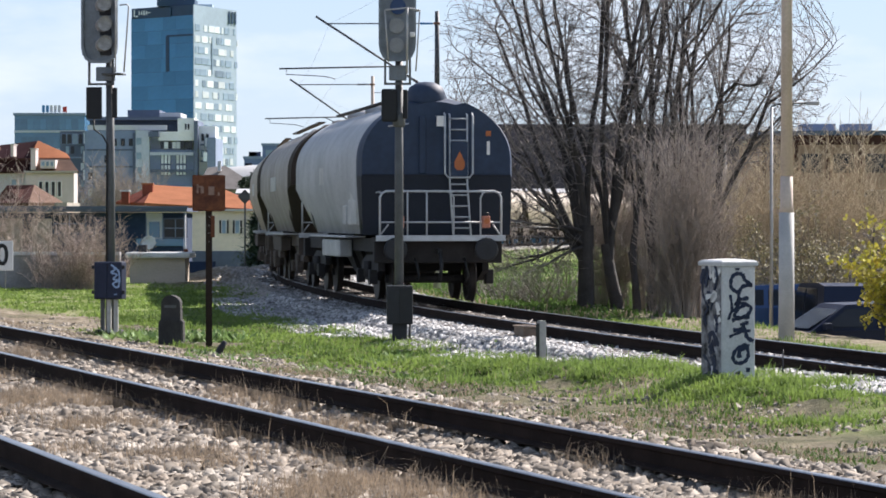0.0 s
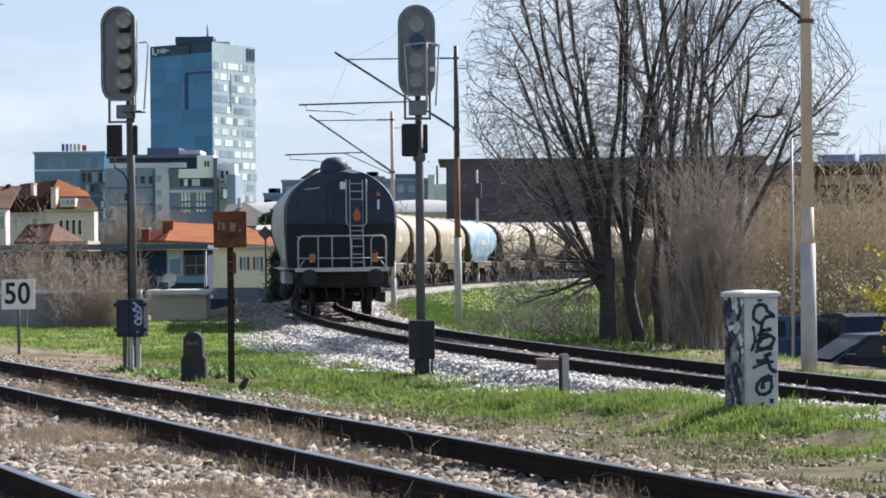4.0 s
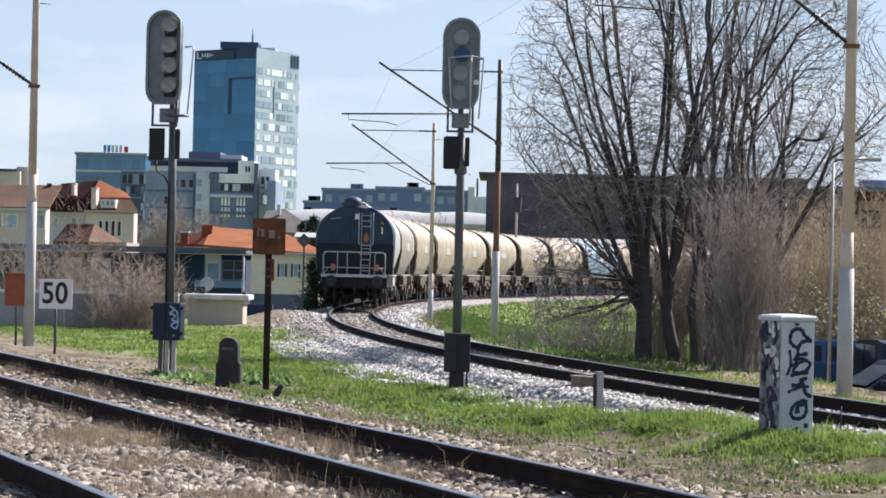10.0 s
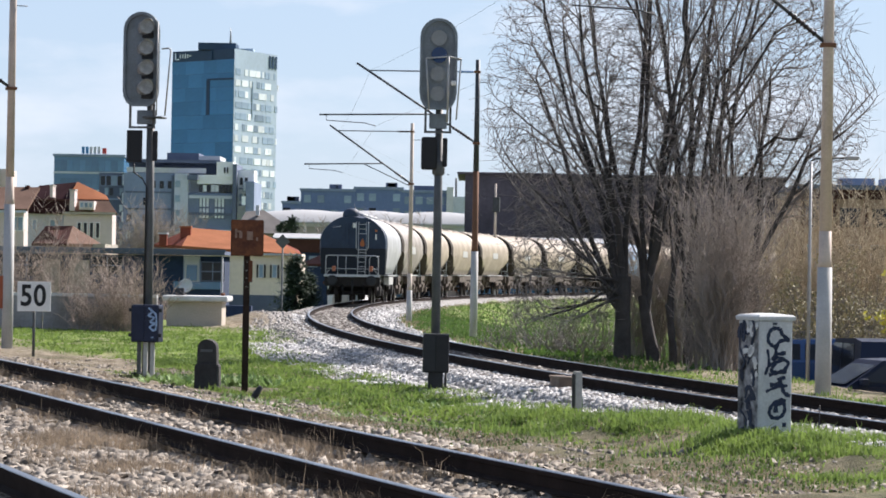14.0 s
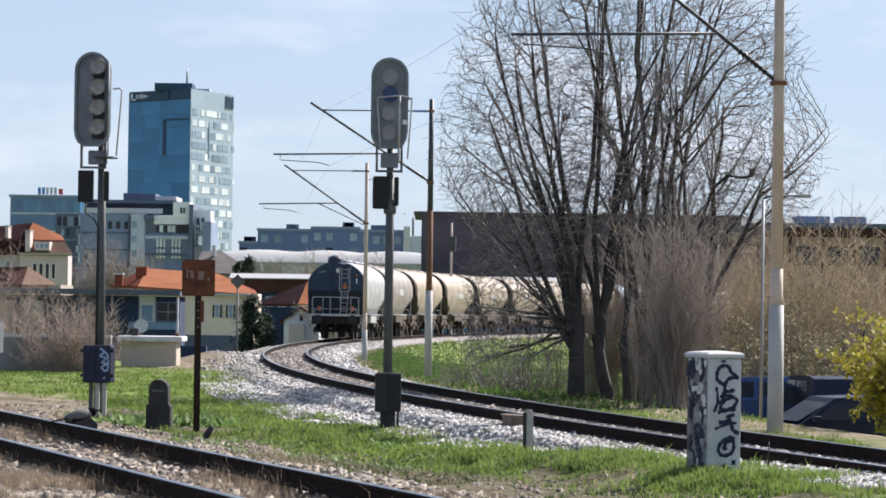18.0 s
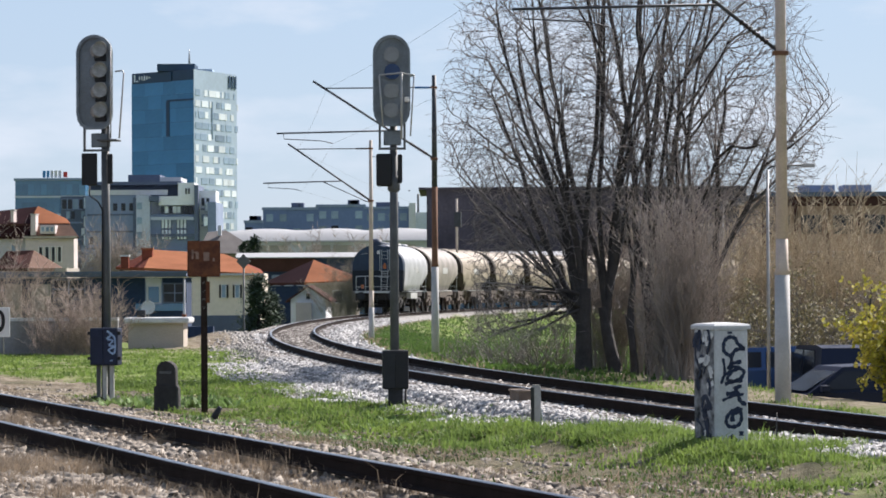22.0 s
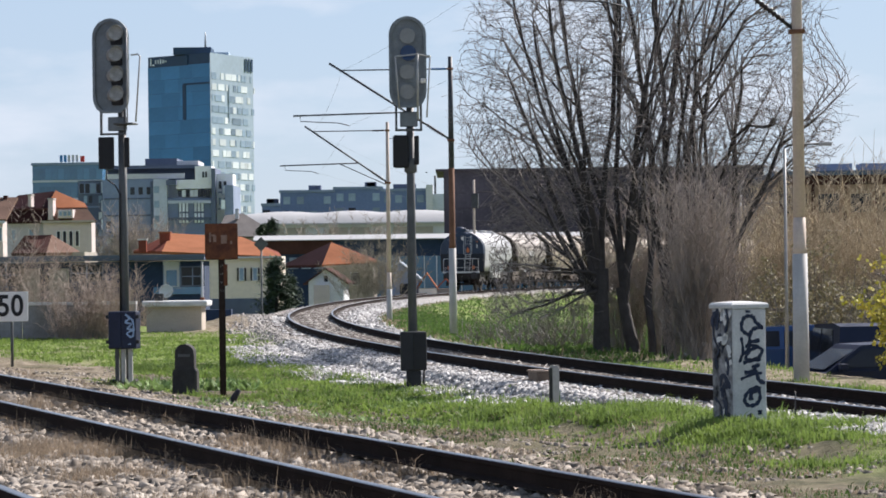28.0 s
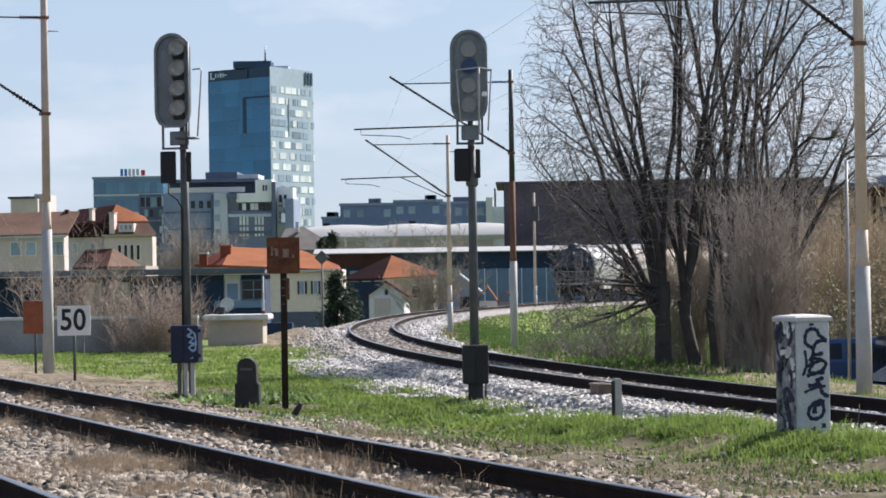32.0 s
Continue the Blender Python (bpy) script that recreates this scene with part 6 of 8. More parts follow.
bare_tree(9.1, 64.0, [(0.05, 0, 3.4, 0.08), (0.3, 0.0, 2.6, 0.05)], "small crooked leafless tree beside the yard", 70, limbs=3, boughs=5, twig=5, spray=3)

LEAF_YELLOW = leafy(mat("spring_leaf", (0.72, 0.60, 0.10), 0.6, 0, 0.25, 3, 20, 0, second=(0.38, 0.38, 0.06), island=0.35), 0.5)


def leaf_shrub(x, y, w, h, n, label, seed, material, size=0.055):
    rng = np.random.default_rng(seed)
    e = empty("flowering_shrub", on_ground(x, y, 0, -0.1), label, "shrub", "flowering shrubs")
    v, f, lp = [], [], []
    for k in range(n):
        ang = rng.uniform(0, 6.28)
        d = Vector((math.cos(ang) * rng.uniform(0.05, 0.75), math.sin(ang) * rng.uniform(0.05, 0.6), 1)).normalized()
        p, rr = branch(rng, Vector((rng.normal(0, 0.12), rng.normal(0, 0.12), -0.1)), d, h * rng.uniform(0.7, 1.1), 0.02, 0.08, -0.01, 8)
        limb(v, f, p, rr, 4)
        for t in range(9):
            b, a = along(p, rng.uniform(0.25, 1.0))
            s = Vector((rng.normal(), rng.normal(), rng.normal() * 0.5)).normalized()
            tp, tr = branch(rng, b, (a * 0.5 + s * 0.8).normalized(), w * rng.uniform(0.15, 0.35), 0.006, 0.1, 0.0, 4)
            limb(v, f, tp, tr, 3)
            for q in np.linspace(0.1, 1, 9):
                lp.append(along(tp, float(q))[0] + Vector(rng.normal(0, 0.05, 3)))
    tagged(mesh_object("thicket", v, f, TWIG, e), kind="stuff")
    lv, lf = [], []
    for p in lp:
        for _ in range(2):
            a = Vector(rng.normal(0, 1, 3)).normalized() * size * rng.uniform(0.5, 1.1)
            b = a.orthogonal().normalized() * size * 0.45
            k = len(lv)
            lv += [p - b * 0.3, p + a * 0.5 + b, p + a, p + a * 0.5 - b]
            lf.append((k, k + 1, k + 2, k + 3))
    tagged(mesh_object("foliage", lv, lf, material, e), kind="stuff")
    return e


leaf_shrub(8.68, 52.0, 1.9, 2.35, 170, "bright yellow spring shrub beside the track", 80, LEAF_YELLOW, 0.10)
leaf_shrub(9.7, 53.0, 1.6, 2.2, 70, "bright yellow spring shrub beside the track", 81, LEAF_YELLOW, 0.10)
LEAF_GREEN = leafy(mat("weed_leaf", (0.19, 0.29, 0.10), 0.7, 0, 0.25, 3, 20, 0, island=0.4), 0.3)


def weeds(name, x0, x1, y0, y1, n, label, seed, size=0.07):
    rng = np.random.default_rng(seed)
    v, f = [], []
    for k in range(n):
        x, y = rng.uniform(x0, x1), rng.uniform(y0, y1)
        z = height(x, y)
        for q in range(14):
            a = rng.uniform(0, 6.28)
            d = Vector((math.cos(a), math.sin(a), rng.uniform(0.25, 1.3))).normalized()
            s = Vector((-math.sin(a), math.cos(a), 0)) * size * 0.3
            p = Vector((x + rng.normal(0, 0.05), y + rng.normal(0, 0.05), z - 0.02))
            L = size * rng.uniform(1.2, 2.6)
            i = len(v)
            v += [p, p + d * L * 0.5 + s, p + d * L, p + d * L * 0.5 - s]
            f.append((i, i + 1, i + 2, i + 3))
    me = bpy.data.meshes.new(name)
    me.from_pydata([tuple(q) for q in v], [], f)
    me.materials.append(LEAF_GREEN)
    return tagged(new(name, me), label, "weeds", kind="stuff")


LEAF_OLIVE = leafy(mat("olive_leaf", (0.34, 0.29, 0.14), 0.6, 0, 0.25, 3, 20, 0, second=(0.18, 0.16, 0.08), island=0.4), 0.4)
leaf_shrub(7.7, 67.0, 1.5, 3.6, 40, "olive-brown half-leafed shrub beside the yard", 84, LEAF_OLIVE, 0.07)
leaf_shrub(8.9, 67.4, 1.6, 3.6, 40, "olive-brown half-leafed shrub beside the yard", 82, LEAF_OLIVE, 0.06)
leaf_shrub(9.9, 62.5, 1.6, 3.2, 40, "olive-brown half-leafed shrub beside the yard", 83, LEAF_OLIVE, 0.06)


weeds("broadleaf_weeds", -5.3, -3.2, 46.2, 48.8, 60, "broad-leaved green weeds round the signal foot", 90, 0.11)
weeds("edge_weeds", -3.6, 0.5, 36.5, 43.5, 70, "dark leafy weeds along the soil strip", 92, 0.06)
weeds("verge_weeds", -4.5, 4.5, 31, 44, 60, "scattered broad-leaved weeds in the grass", 91, 0.055)

# ---- the town behind ----
def facade_glass(name, color, rough=0.15, var=0.2):
    return mat(name, color, rough, 0.0, var, 0.15, 1.5, 0, per_object=0.25, spec=0.8)


TOWER_BLUE = mat("tower_blue_glass", (0.065, 0.23, 0.45), 0.35, 0, 0.15, 0.15, 1.5, 0, per_object=0.14, spec=0.25)
TOWER_DARK = mat("tower_dark_panel", (0.02, 0.055, 0.11), 0.4, 0, 0.2, 0.2, 2, 0)
TOWER_GREY = mat("tower_grey_cladding", (0.38, 0.48, 0.58), 0.5, 0, 0.15, 0.1, 1, 0)
PANE_BRIGHT = mat("bright_pane", (0.78, 0.84, 0.88), 0.25, 0.0, 0.15, 0.5, 4, 0, per_object=0.2)
PANE_GREY = mat("grey_pane", (0.27, 0.36, 0.46), 0.2, 0.0, 0.2, 0.5, 4, 0, per_object=0.3)
PANE_DARK = mat("dark_pane", (0.02, 0.025, 0.035), 0.12, 0.0, 0.2, 0.5, 4, 0, per_object=0.3)
TEAL_GLASS = facade_glass("teal_glass", (0.075, 0.20, 0.37), 0.25)
# slates and greys lifted and blued: distance haze is put into these colours
HAZY_SLATE = mat("hazy_slate_render", (0.16, 0.22, 0.39), 0.85, 0, 0.2, 0.12, 2, 0.1)
SLATE_WALL = mat("slate_render", (0.24, 0.30, 0.43), 0.85, 0, 0.2, 0.12, 2, 0.1)
SLATE_DARK = mat("dark_slate_render", (0.125, 0.155, 0.225), 0.85, 0, 0.2, 0.12, 2, 0.1)
GREY_WALL = mat("grey_render", (0.53, 0.58, 0.67), 0.85, 0, 0.2, 0.12, 2, 0.1)
PALE_WALL = mat("pale_render", (0.60, 0.61, 0.64), 0.85, 0, 0.18, 0.2, 3, 0.1)
WHITE_WALL = mat("white_render", (0.61, 0.53, 0.51), 0.85, 0, 0.15, 0.2, 3, 0.1)
CREAM_WALL = mat("cream_render", (0.84, 0.75, 0.63), 0.85, 0, 0.15, 0.3, 4, 0.1)
BEIGE_WALL = mat("beige_render", (0.42, 0.38, 0.33), 0.85, 0, 0.2, 0.3, 4, 0.1)
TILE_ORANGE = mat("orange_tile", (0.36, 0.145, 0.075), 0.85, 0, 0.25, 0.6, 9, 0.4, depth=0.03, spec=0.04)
# red tile, also used to paint shade on a slope of an orange roof
TILE_RED_AND_SHADE = mat("red_and_shade_tile", (0.24, 0.075, 0.05), 0.85, 0, 0.3, 0.6, 9, 0.4, depth=0.03, spec=0.04)
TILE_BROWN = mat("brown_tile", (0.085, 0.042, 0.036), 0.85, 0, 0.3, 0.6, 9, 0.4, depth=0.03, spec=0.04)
# maroon for roof slopes whose shade is put into the tile colour
TILE_SHADE_MAROON = mat("shade_maroon_tile", (0.045, 0.021, 0.024), 0.85, 0, 0.3, 0.6, 9, 0.4, depth=0.03, spec=0.04)
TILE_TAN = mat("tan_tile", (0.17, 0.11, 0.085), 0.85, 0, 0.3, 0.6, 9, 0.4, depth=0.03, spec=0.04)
BRIGHT_WALL = mat("bright_render", (0.82, 0.84, 0.88), 0.85, 0, 0.12, 0.2, 3, 0.1)
ROOF_WHITE = mat("white_roof", (0.43, 0.435, 0.44), 0.6, 0, 0.12, 0.08, 2, 0.1)
NAVY = mat("navy_shed_wall", (0.030, 0.052, 0.105), 0.95, 0, 0.3, 0.4, 5, 0.1)
# black cladding lightened, with haze put into its colour
HAZY_BLACK_CLAD = mat("hazy_black_cladding", (0.135, 0.118, 0.135), 0.6, 0, 0.35, 0.25, 3, 0.15, spec=0.1)
BROWN_CLAD = mat("brown_brick", (0.45, 0.30, 0.22), 0.85, 0, 0.25, 0.2, 4, 0.2)
SIGN_RED = mat("sign_red", (0.5, 0.05, 0.04), 0.5, 0, 0.1, 1, 4, 0)


def slab(parent, name, x0, x1, y0, y1, z0, z1, material, bevel=0.0, label=""):
    return part(name, box(bmesh.new(), x0, x1, y0, y1, z0, z1, bevel), material, parent, label)


PANES = {}


def pane(parent, x, y, z, w, h, material, rz=0.0, name="window", frame_material=None, rim=0.06):
    """A window in a wall that faces the camera: the pane, set in a proud surround."""
    key = (round(w, 2), round(h, 2), material.name)
    if key not in PANES:
        bm = box(bmesh.new(), -w / 2, w / 2, -0.05, 0.05, -h / 2, h / 2)
        me = bpy.data.meshes.new(name)
        bm.to_mesh(me)
        bm.free()
        me.materials.append(material)
        PANES[key] = me
    ob = new(name, PANES[key])
    ob.parent = parent
    ob.matrix_basis = pose(x, y, z, 0, 0, rz)
    if frame_material:
        bm = bmesh.new()
        for a in (-1, 1):
            box(bm, min(a * w / 2, a * (w / 2 + rim)), max(a * w / 2, a * (w / 2 + rim)), -0.09, 0.04, -h / 2 - rim, h / 2 + rim)
            box(bm, -w / 2, w / 2, -0.09, 0.04, min(a * h / 2, a * (h / 2 + rim)), max(a * h / 2, a * (h / 2 + rim)))
        part("window_frame", bm, frame_material, ob)
    return ob


def gable_roof(parent, name, x0, x1, y0, y1, z0, z1, material, over=0.35, thick=0.16):
    """A gabled roof whose gable faces the camera."""
    xm = (x0 + x1) / 2
    k = (z1 - z0) / (x1 - xm)
    o = [(x0 - over, z0 - over * k), (xm, z1), (x1 + over, z0 - over * k), (x1 + over, z0 - over * k + thick), (xm, z1 + thick), (x0 - over, z0 - over * k + thick)]
    return part(name, prism(bmesh.new(), o, y0 - over, y1 + over), material, parent)


def office_tower():
    e = empty("office_tower", None, "tall blue glass office tower with pale flank", "office tower")
    M, L, R = Vector((-66.2, 780, 0)), Vector((-84.3, 796, 0)), Vector((-56.4, 803, 0))
    B = L + R - M
    top = 59.6
    bm = bmesh.new()
    lo = [bm.verts.new((p.x, p.y, -12)) for p in (M, R, B, L)]
    hi = [bm.verts.new((p.x, p.y, top)) for p in (M, R, B, L)]
    for i in range(4):
        f = bm.faces.new((lo[i], lo[(i + 1) % 4], hi[(i + 1) % 4], hi[i]))
        f.material_index = 0 if i in (0, 1) else 1
    bm.faces.new(hi)
    bm.faces.new(lo[::-1])
    part("wall", bm, (TOWER_GREY, TOWER_DARK), e)
    rng = np.random.default_rng(5)

    def on_face(a, b, u, z, name, w, h, material, out=0.12, thick=0.12):
        d = (b - a)
        d.normalize()
        n = Vector((d.y, -d.x, 0))
        if n.y > 0:
            n = -n
        p = a + d * u + n * out
        ob = pane(e, p.x, p.y, z, w, h, material, math.degrees(math.atan2(d.y, d.x)), name)
        return ob

    wl, wr = (L - M).length, (R - M).length
    # the blue curtain wall: storey-high sheets
    rows, z = 17, 55.0
    for r in range(rows):
        zc = z - r * 3.7
        widths = [wl * f for f in (0.27, 0.22, 0.26, 0.25)] if r % 2 else [wl * f for f in (0.22, 0.3, 0.2, 0.28)]
        u = 0.0
        for w in widths:
            on_face(L, M, u + w / 2, zc, "glass_panel", w - 0.03, 3.64, TOWER_BLUE)
            u += w
    on_face(L, M, wl * 0.33, 58.0, "sign_band", wl * 0.64, 2.6, TOWER_DARK, 0.2)
    for k, (du, w, h) in enumerate(((0.06, 0.35, 1.9), (0.10, 0.8, 0.35), (0.14, 0.4, 1.0), (0.18, 0.4, 1.0), (0.22, 0.4, 1.3), (0.26, 0.4, 1.0), (0.30, 0.9, 0.3))):
        on_face(L, M, wl * du, 58.2 if k != 1 else 57.4, "sign_bar", w, h, PANE_BRIGHT, 0.35)
    on_face(L, M, wl * 0.595, 46.8, "slot", wl * 0.055, 9.4, TOWER_DARK, 0.25)
    on_face(L, M, wl * 0.79, 51.6, "slot", wl * 0.42, 0.5, TOWER_DARK, 0.25)
    # the pale flank: rows of windows, some of them bright
    for r in range(19):
        zc = 53.6 - r * 2.95
        u = 0.8
        while u < wr - 1.2:
            w = float(rng.choice([0.9, 1.8, 2.7, 3.6]))
            bright = rng.uniform() < 0.46 + 0.22 * math.sin(r * 2.3 + u * 0.25)
            m = PANE_BRIGHT if bright else PANE_GREY
            on_face(M, R, u + w / 2, zc, "window", min(w, wr - 0.6 - u), 1.7, m, 0.03)
            u += w + float(rng.choice([0.1, 0.1, 0.9, 2.4]))
    on_face(M, R, wr * 0.42, 46.5, "slot", 0.5, 10.0, PANE_GREY, 0.16)
    for k in range(3):
        on_face(M, R, wr * (0.82 + 0.07 * k), 57.4, "louvre", 1.0, 3.4, TOWER_DARK, 0.16)
    roof = slab(e, "plant_room", -76.5, -66.4, 786, 796, top, top + 1.9, TOWER_DARK)
    slab(e, "plant_room", -68.5, -62.5, 796, 803, top, top + 1.2, TOWER_GREY)
    part("aerial", tube(bmesh.new(), [(-68.2, 790, top), (-68.2, 790, top + 3.6), (-68.2, 790, top + 6.2)], [0.35, 0.3, 0.08], 6), STEEL_LIGHT, e)
    return e


office_tower()


def sign_block():
    e = empty("office_block", None, "teal glass office block with roof sign", "office building")
    x0, x1, y, t = -104.97, -87.81, 720, 27.97
    slab(e, "wall", x0, x1, y, y + 22, -10, t, TEAL_GLASS)
    slab(e, "roof_edge", x0 - 0.3, x1 + 0.3, y - 0.3, y + 22, t, t + 0.6, SLATE_WALL)
    for k, z in enumerate((t - 2.2, t - 6.6, t - 10.5)):
        slab(e, "floor_band", x0 - 0.1, x1 + 0.1, y - 0.15, y, z - 2.0, z - 1.5, GREY_WALL)
        n = 11
        for i in range(n):
            w = (x1 - x0) / n
            pane(e, x0 + w * (i + 0.5), y - 0.08, z, w - 0.15, 2.6, TEAL_GLASS, 0, "glass_panel")
    xs0, xs1, zb = -98.39, -93.51, t + 0.6
    s = empty("roof_sign", None, "pale roof sign letters with a red mark", "sign")
    w = (xs1 - xs0) / 5
    for i in range(5):
        slab(s, "letter_bar", xs0 + w * i, xs0 + w * (i + 0.72), y + 1, y + 1.3, zb + 0.2, zb + 1.9, TOWER_BLUE if i < 2 else PALE_WALL)
        slab(s, "letter_post", xs0 + w * (i + 0.3), xs0 + w * (i + 0.4), y + 1.3, y + 1.4, zb, zb + 1.6, STEEL_GREY)
    slab(s, "red_mark", xs1 + 0.2, xs1 + 1.2, y + 1, y + 1.3, zb + 0.2, zb + 1.6, SIGN_RED)
    slab(s, "letter_post", xs1 + 0.9, xs1 + 1.0, y + 1.3, y + 1.4, zb, zb + 1.6, STEEL_GREY)
    return e


sign_block()


def facade_rows(e, x0, x1, y, z1, rows, cols, step, w, h, share, seed, band=None):
    """Storeys of windows, with a thin band under each row."""
    rng = np.random.default_rng(seed)
    for r in range(rows):
        z = z1 - step * (r + 0.55)
        if band:
            slab(e, "floor_band", x0 + 0.05, x1 - 0.05, y - 0.12, y, z - step * 0.5, z - step * 0.5 + 0.3, band)
        for c in range(cols):
            if rng.uniform() < share:
                m = PANE_DARK if rng.uniform() < 0.6 else PANE_GREY if rng.uniform() < 0.7 else PANE_BRIGHT
                pane(e, x0 + (x1 - x0) * (c + 0.5) / cols, y - 0.04, z, w, h, m, 0, "window")


def apartments():
    """The stepped grey block in front of the tower."""
    e = empty("apartment_block", None, "stepped grey and slate apartment block with terraces", "apartment building")
    Y = 520
    slab(e, "wing", -68.28, -63.55, Y + 4, Y + 9, -8, 17.97, SLATE_DARK)
    slab(e, "wing", -63.54, -54.39, Y + 1, Y + 9, -8, 17.96, SLATE_WALL)
    slab(e, "wing", -54.39, -51.98, Y, Y + 9, -8, 17.96, GREY_WALL)
    slab(e, "wing", -52.01, -44.07, Y + 1, Y + 9, -8, 14.58, SLATE_WALL)
    slab(e, "upper_storey", -52.01, -44.07, Y + 3, Y + 9, 14.58, 17.48, GREY_WALL)
    slab(e, "upper_storey", -50.40, -44.07, Y + 0.5, Y + 9, 16.18, 17.78, BRIGHT_WALL)
    slab(e, "upper_storey", -46.99, -44.07, Y + 0.2, Y + 9, 17.44, 20.15, BRIGHT_WALL)
    slab(e, "penthouse", -63.24, -46.95, Y + 6, Y + 9, 17.96, 19.90, SLATE_DARK)
    slab(e, "roof_slab", -63.44, -46.65, Y + 3, Y + 9, 19.90, 20.50, SLATE_DARK)
    slab(e, "penthouse", -56.66, -50.93, Y + 8, Y + 20, 20.50, 21.89, SLATE_DARK)
    slab(e, "penthouse", -50.93, -47.11, Y + 8, Y + 20, 20.31, 21.41, PALE_WALL)
    slab(e, "terrace_rail", -63.04, -48.96, Y + 1.2, Y + 1.5, 18.04, 18.95, PALE_WALL)
    slab(e, "dark_fin", -44.04, -43.34, Y - 0.6, Y + 12, -8, 19.72, SLATE_DARK)
    slab(e, "wing", -43.34, -40.43, Y + 2, Y + 9, -8, 18.78, BRIGHT_WALL)
    slab(e, "wing", -41.65, -40.14, Y - 1, Y + 16, -8, 16.67, SLATE_WALL)
    rng = np.random.default_rng(8)
    facade_rows(e, -68.28, -63.85, Y + 4, 16.26, 4, 5, 3.0, 0.6, 1.3, 0.75, 4, SLATE_WALL)
    facade_rows(e, -63.24, -54.59, Y + 1, 17.56, 4, 6, 3.0, 0.75, 1.3, 0.45, 5, SLATE_DARK)
    facade_rows(e, -43.14, -40.53, Y + 2, 18.38, 4, 3, 2.9, 0.5, 1.3, 0.7, 6, SLATE_WALL)
    slab(e, "side_wall", -54.99, -54.39, Y + 0.6, Y + 1, -8, 17.59, SLATE_DARK)
    for k in range(3):
        slab(e, "balcony_rail", -51.83, -44.20, Y - 0.3, Y - 0.15, 13.57 - k * 3.0, 14.08 - k * 3.0, SLATE_DARK if k % 2 else GREY_WALL)
    for i in range(3):
        pane(e, -63.66, Y + 3.9, 16.73 - i * 3.3, 1.0, 1.9, PANE_BRIGHT, 0, "window", SLATE_DARK, 0.15)
    for i in range(4):
        pane(e, -66.07 + (i - 1.5) * 1.0, Y + 3.9, 16.56, 0.8, 1.7, PANE_DARK if i != 2 else PANE_GREY, 0, "window", SLATE_WALL, 0.1)
    for i in range(8):
        pane(e, -49.80 + i * 0.72, Y + 0.9, 15.38, 0.6, 1.2, PANE_DARK if rng.uniform() < 0.65 else PANE_BRIGHT, 0, "window", None)
    for r, z in enumerate((12.97, 10.97)):
        for x in (-49.74, -49.14, -48.53, -47.03, -46.42, -45.82):
            pane(e, x, Y + 0.9, z, 0.42, 1.7, PANE_BRIGHT, 0, "window", SLATE_DARK, 0.12)
    for i in range(2):
        pane(e, -45.53 + i * 0.5, Y + 0.1, 18.65, 0.3, 1.0, PANE_DARK, 0, "window", None)
        pane(e, -41.97, Y - 1.1 if i else Y + 1.9, 15.88 - i * 2.6, 0.7, 1.6, PANE_BRIGHT, 0, "window", SLATE_WALL, 0.1)
    for i in range(4):
        pane(e, -53.80 + 0.0, Y - 0.1, 16.07 - i * 2.6, 0.9, 1.2, PANE_GREY, 0, "window", None)
    slab(e, "balcony", -52.01, -50.20, Y - 1.2, Y + 1, 16.83, 17.73, SLATE_DARK)
    return e


apartments()


def far_row():
    e = empty("apartment_row", None, "long dark grey apartment row on the skyline", "apartment building")
    Y = 590
    rng = np.random.default_rng(3)
    for x0, x1, z in ((-39.93, -36.29, 14.48), (-36.25, -25.44, 17.09), (-25.43, -15.78, 17.61), (-15.78, -6.93, 17.13)):
        w = slab(e, "block", x0, x1, Y, Y + 16, -8, z, HAZY_SLATE)
        slab(e, "parapet", x0 - 0.2, x1 + 0.2, Y - 0.3, Y + 16, z, z + 0.5, SLATE_WALL)
        n = max(2, int((x1 - x0) / 2.2))
        for r in range(2):
            for i in range(n):
                if rng.uniform() < 0.8:
                    pane(e, x0 + (x1 - x0) * (i + 0.5) / n, Y - 0.1, z - 1.6 - 2.9 * r, 1.4, 1.5, PANE_DARK if rng.uniform() < 0.3 else PANE_GREY, 0, "window")
        for k in range(2):
            a = x0 + (x1 - x0) * rng.uniform(0.1, 0.8)
            slab(e, "roof_unit", a, a + rng.uniform(1, 2.5), Y + 4, Y + 8, z + 0.5, z + 1.5, SLATE_DARK)
    slab(e, "stair_tower", -6.93, -5.57, Y - 1, Y + 10, -8, 18.29, PALE_WALL)
    slab(e, "block", -5.57, -1.82, Y, Y + 10, -8, 16.45, GREY_WALL)
    part("aerial", tube(bmesh.new(), [(-5.09, Y + 3, 16.45), (-5.09, Y + 3, 20.20)], 0.25, 6), STEEL_GREY, e)
    return e


far_row()


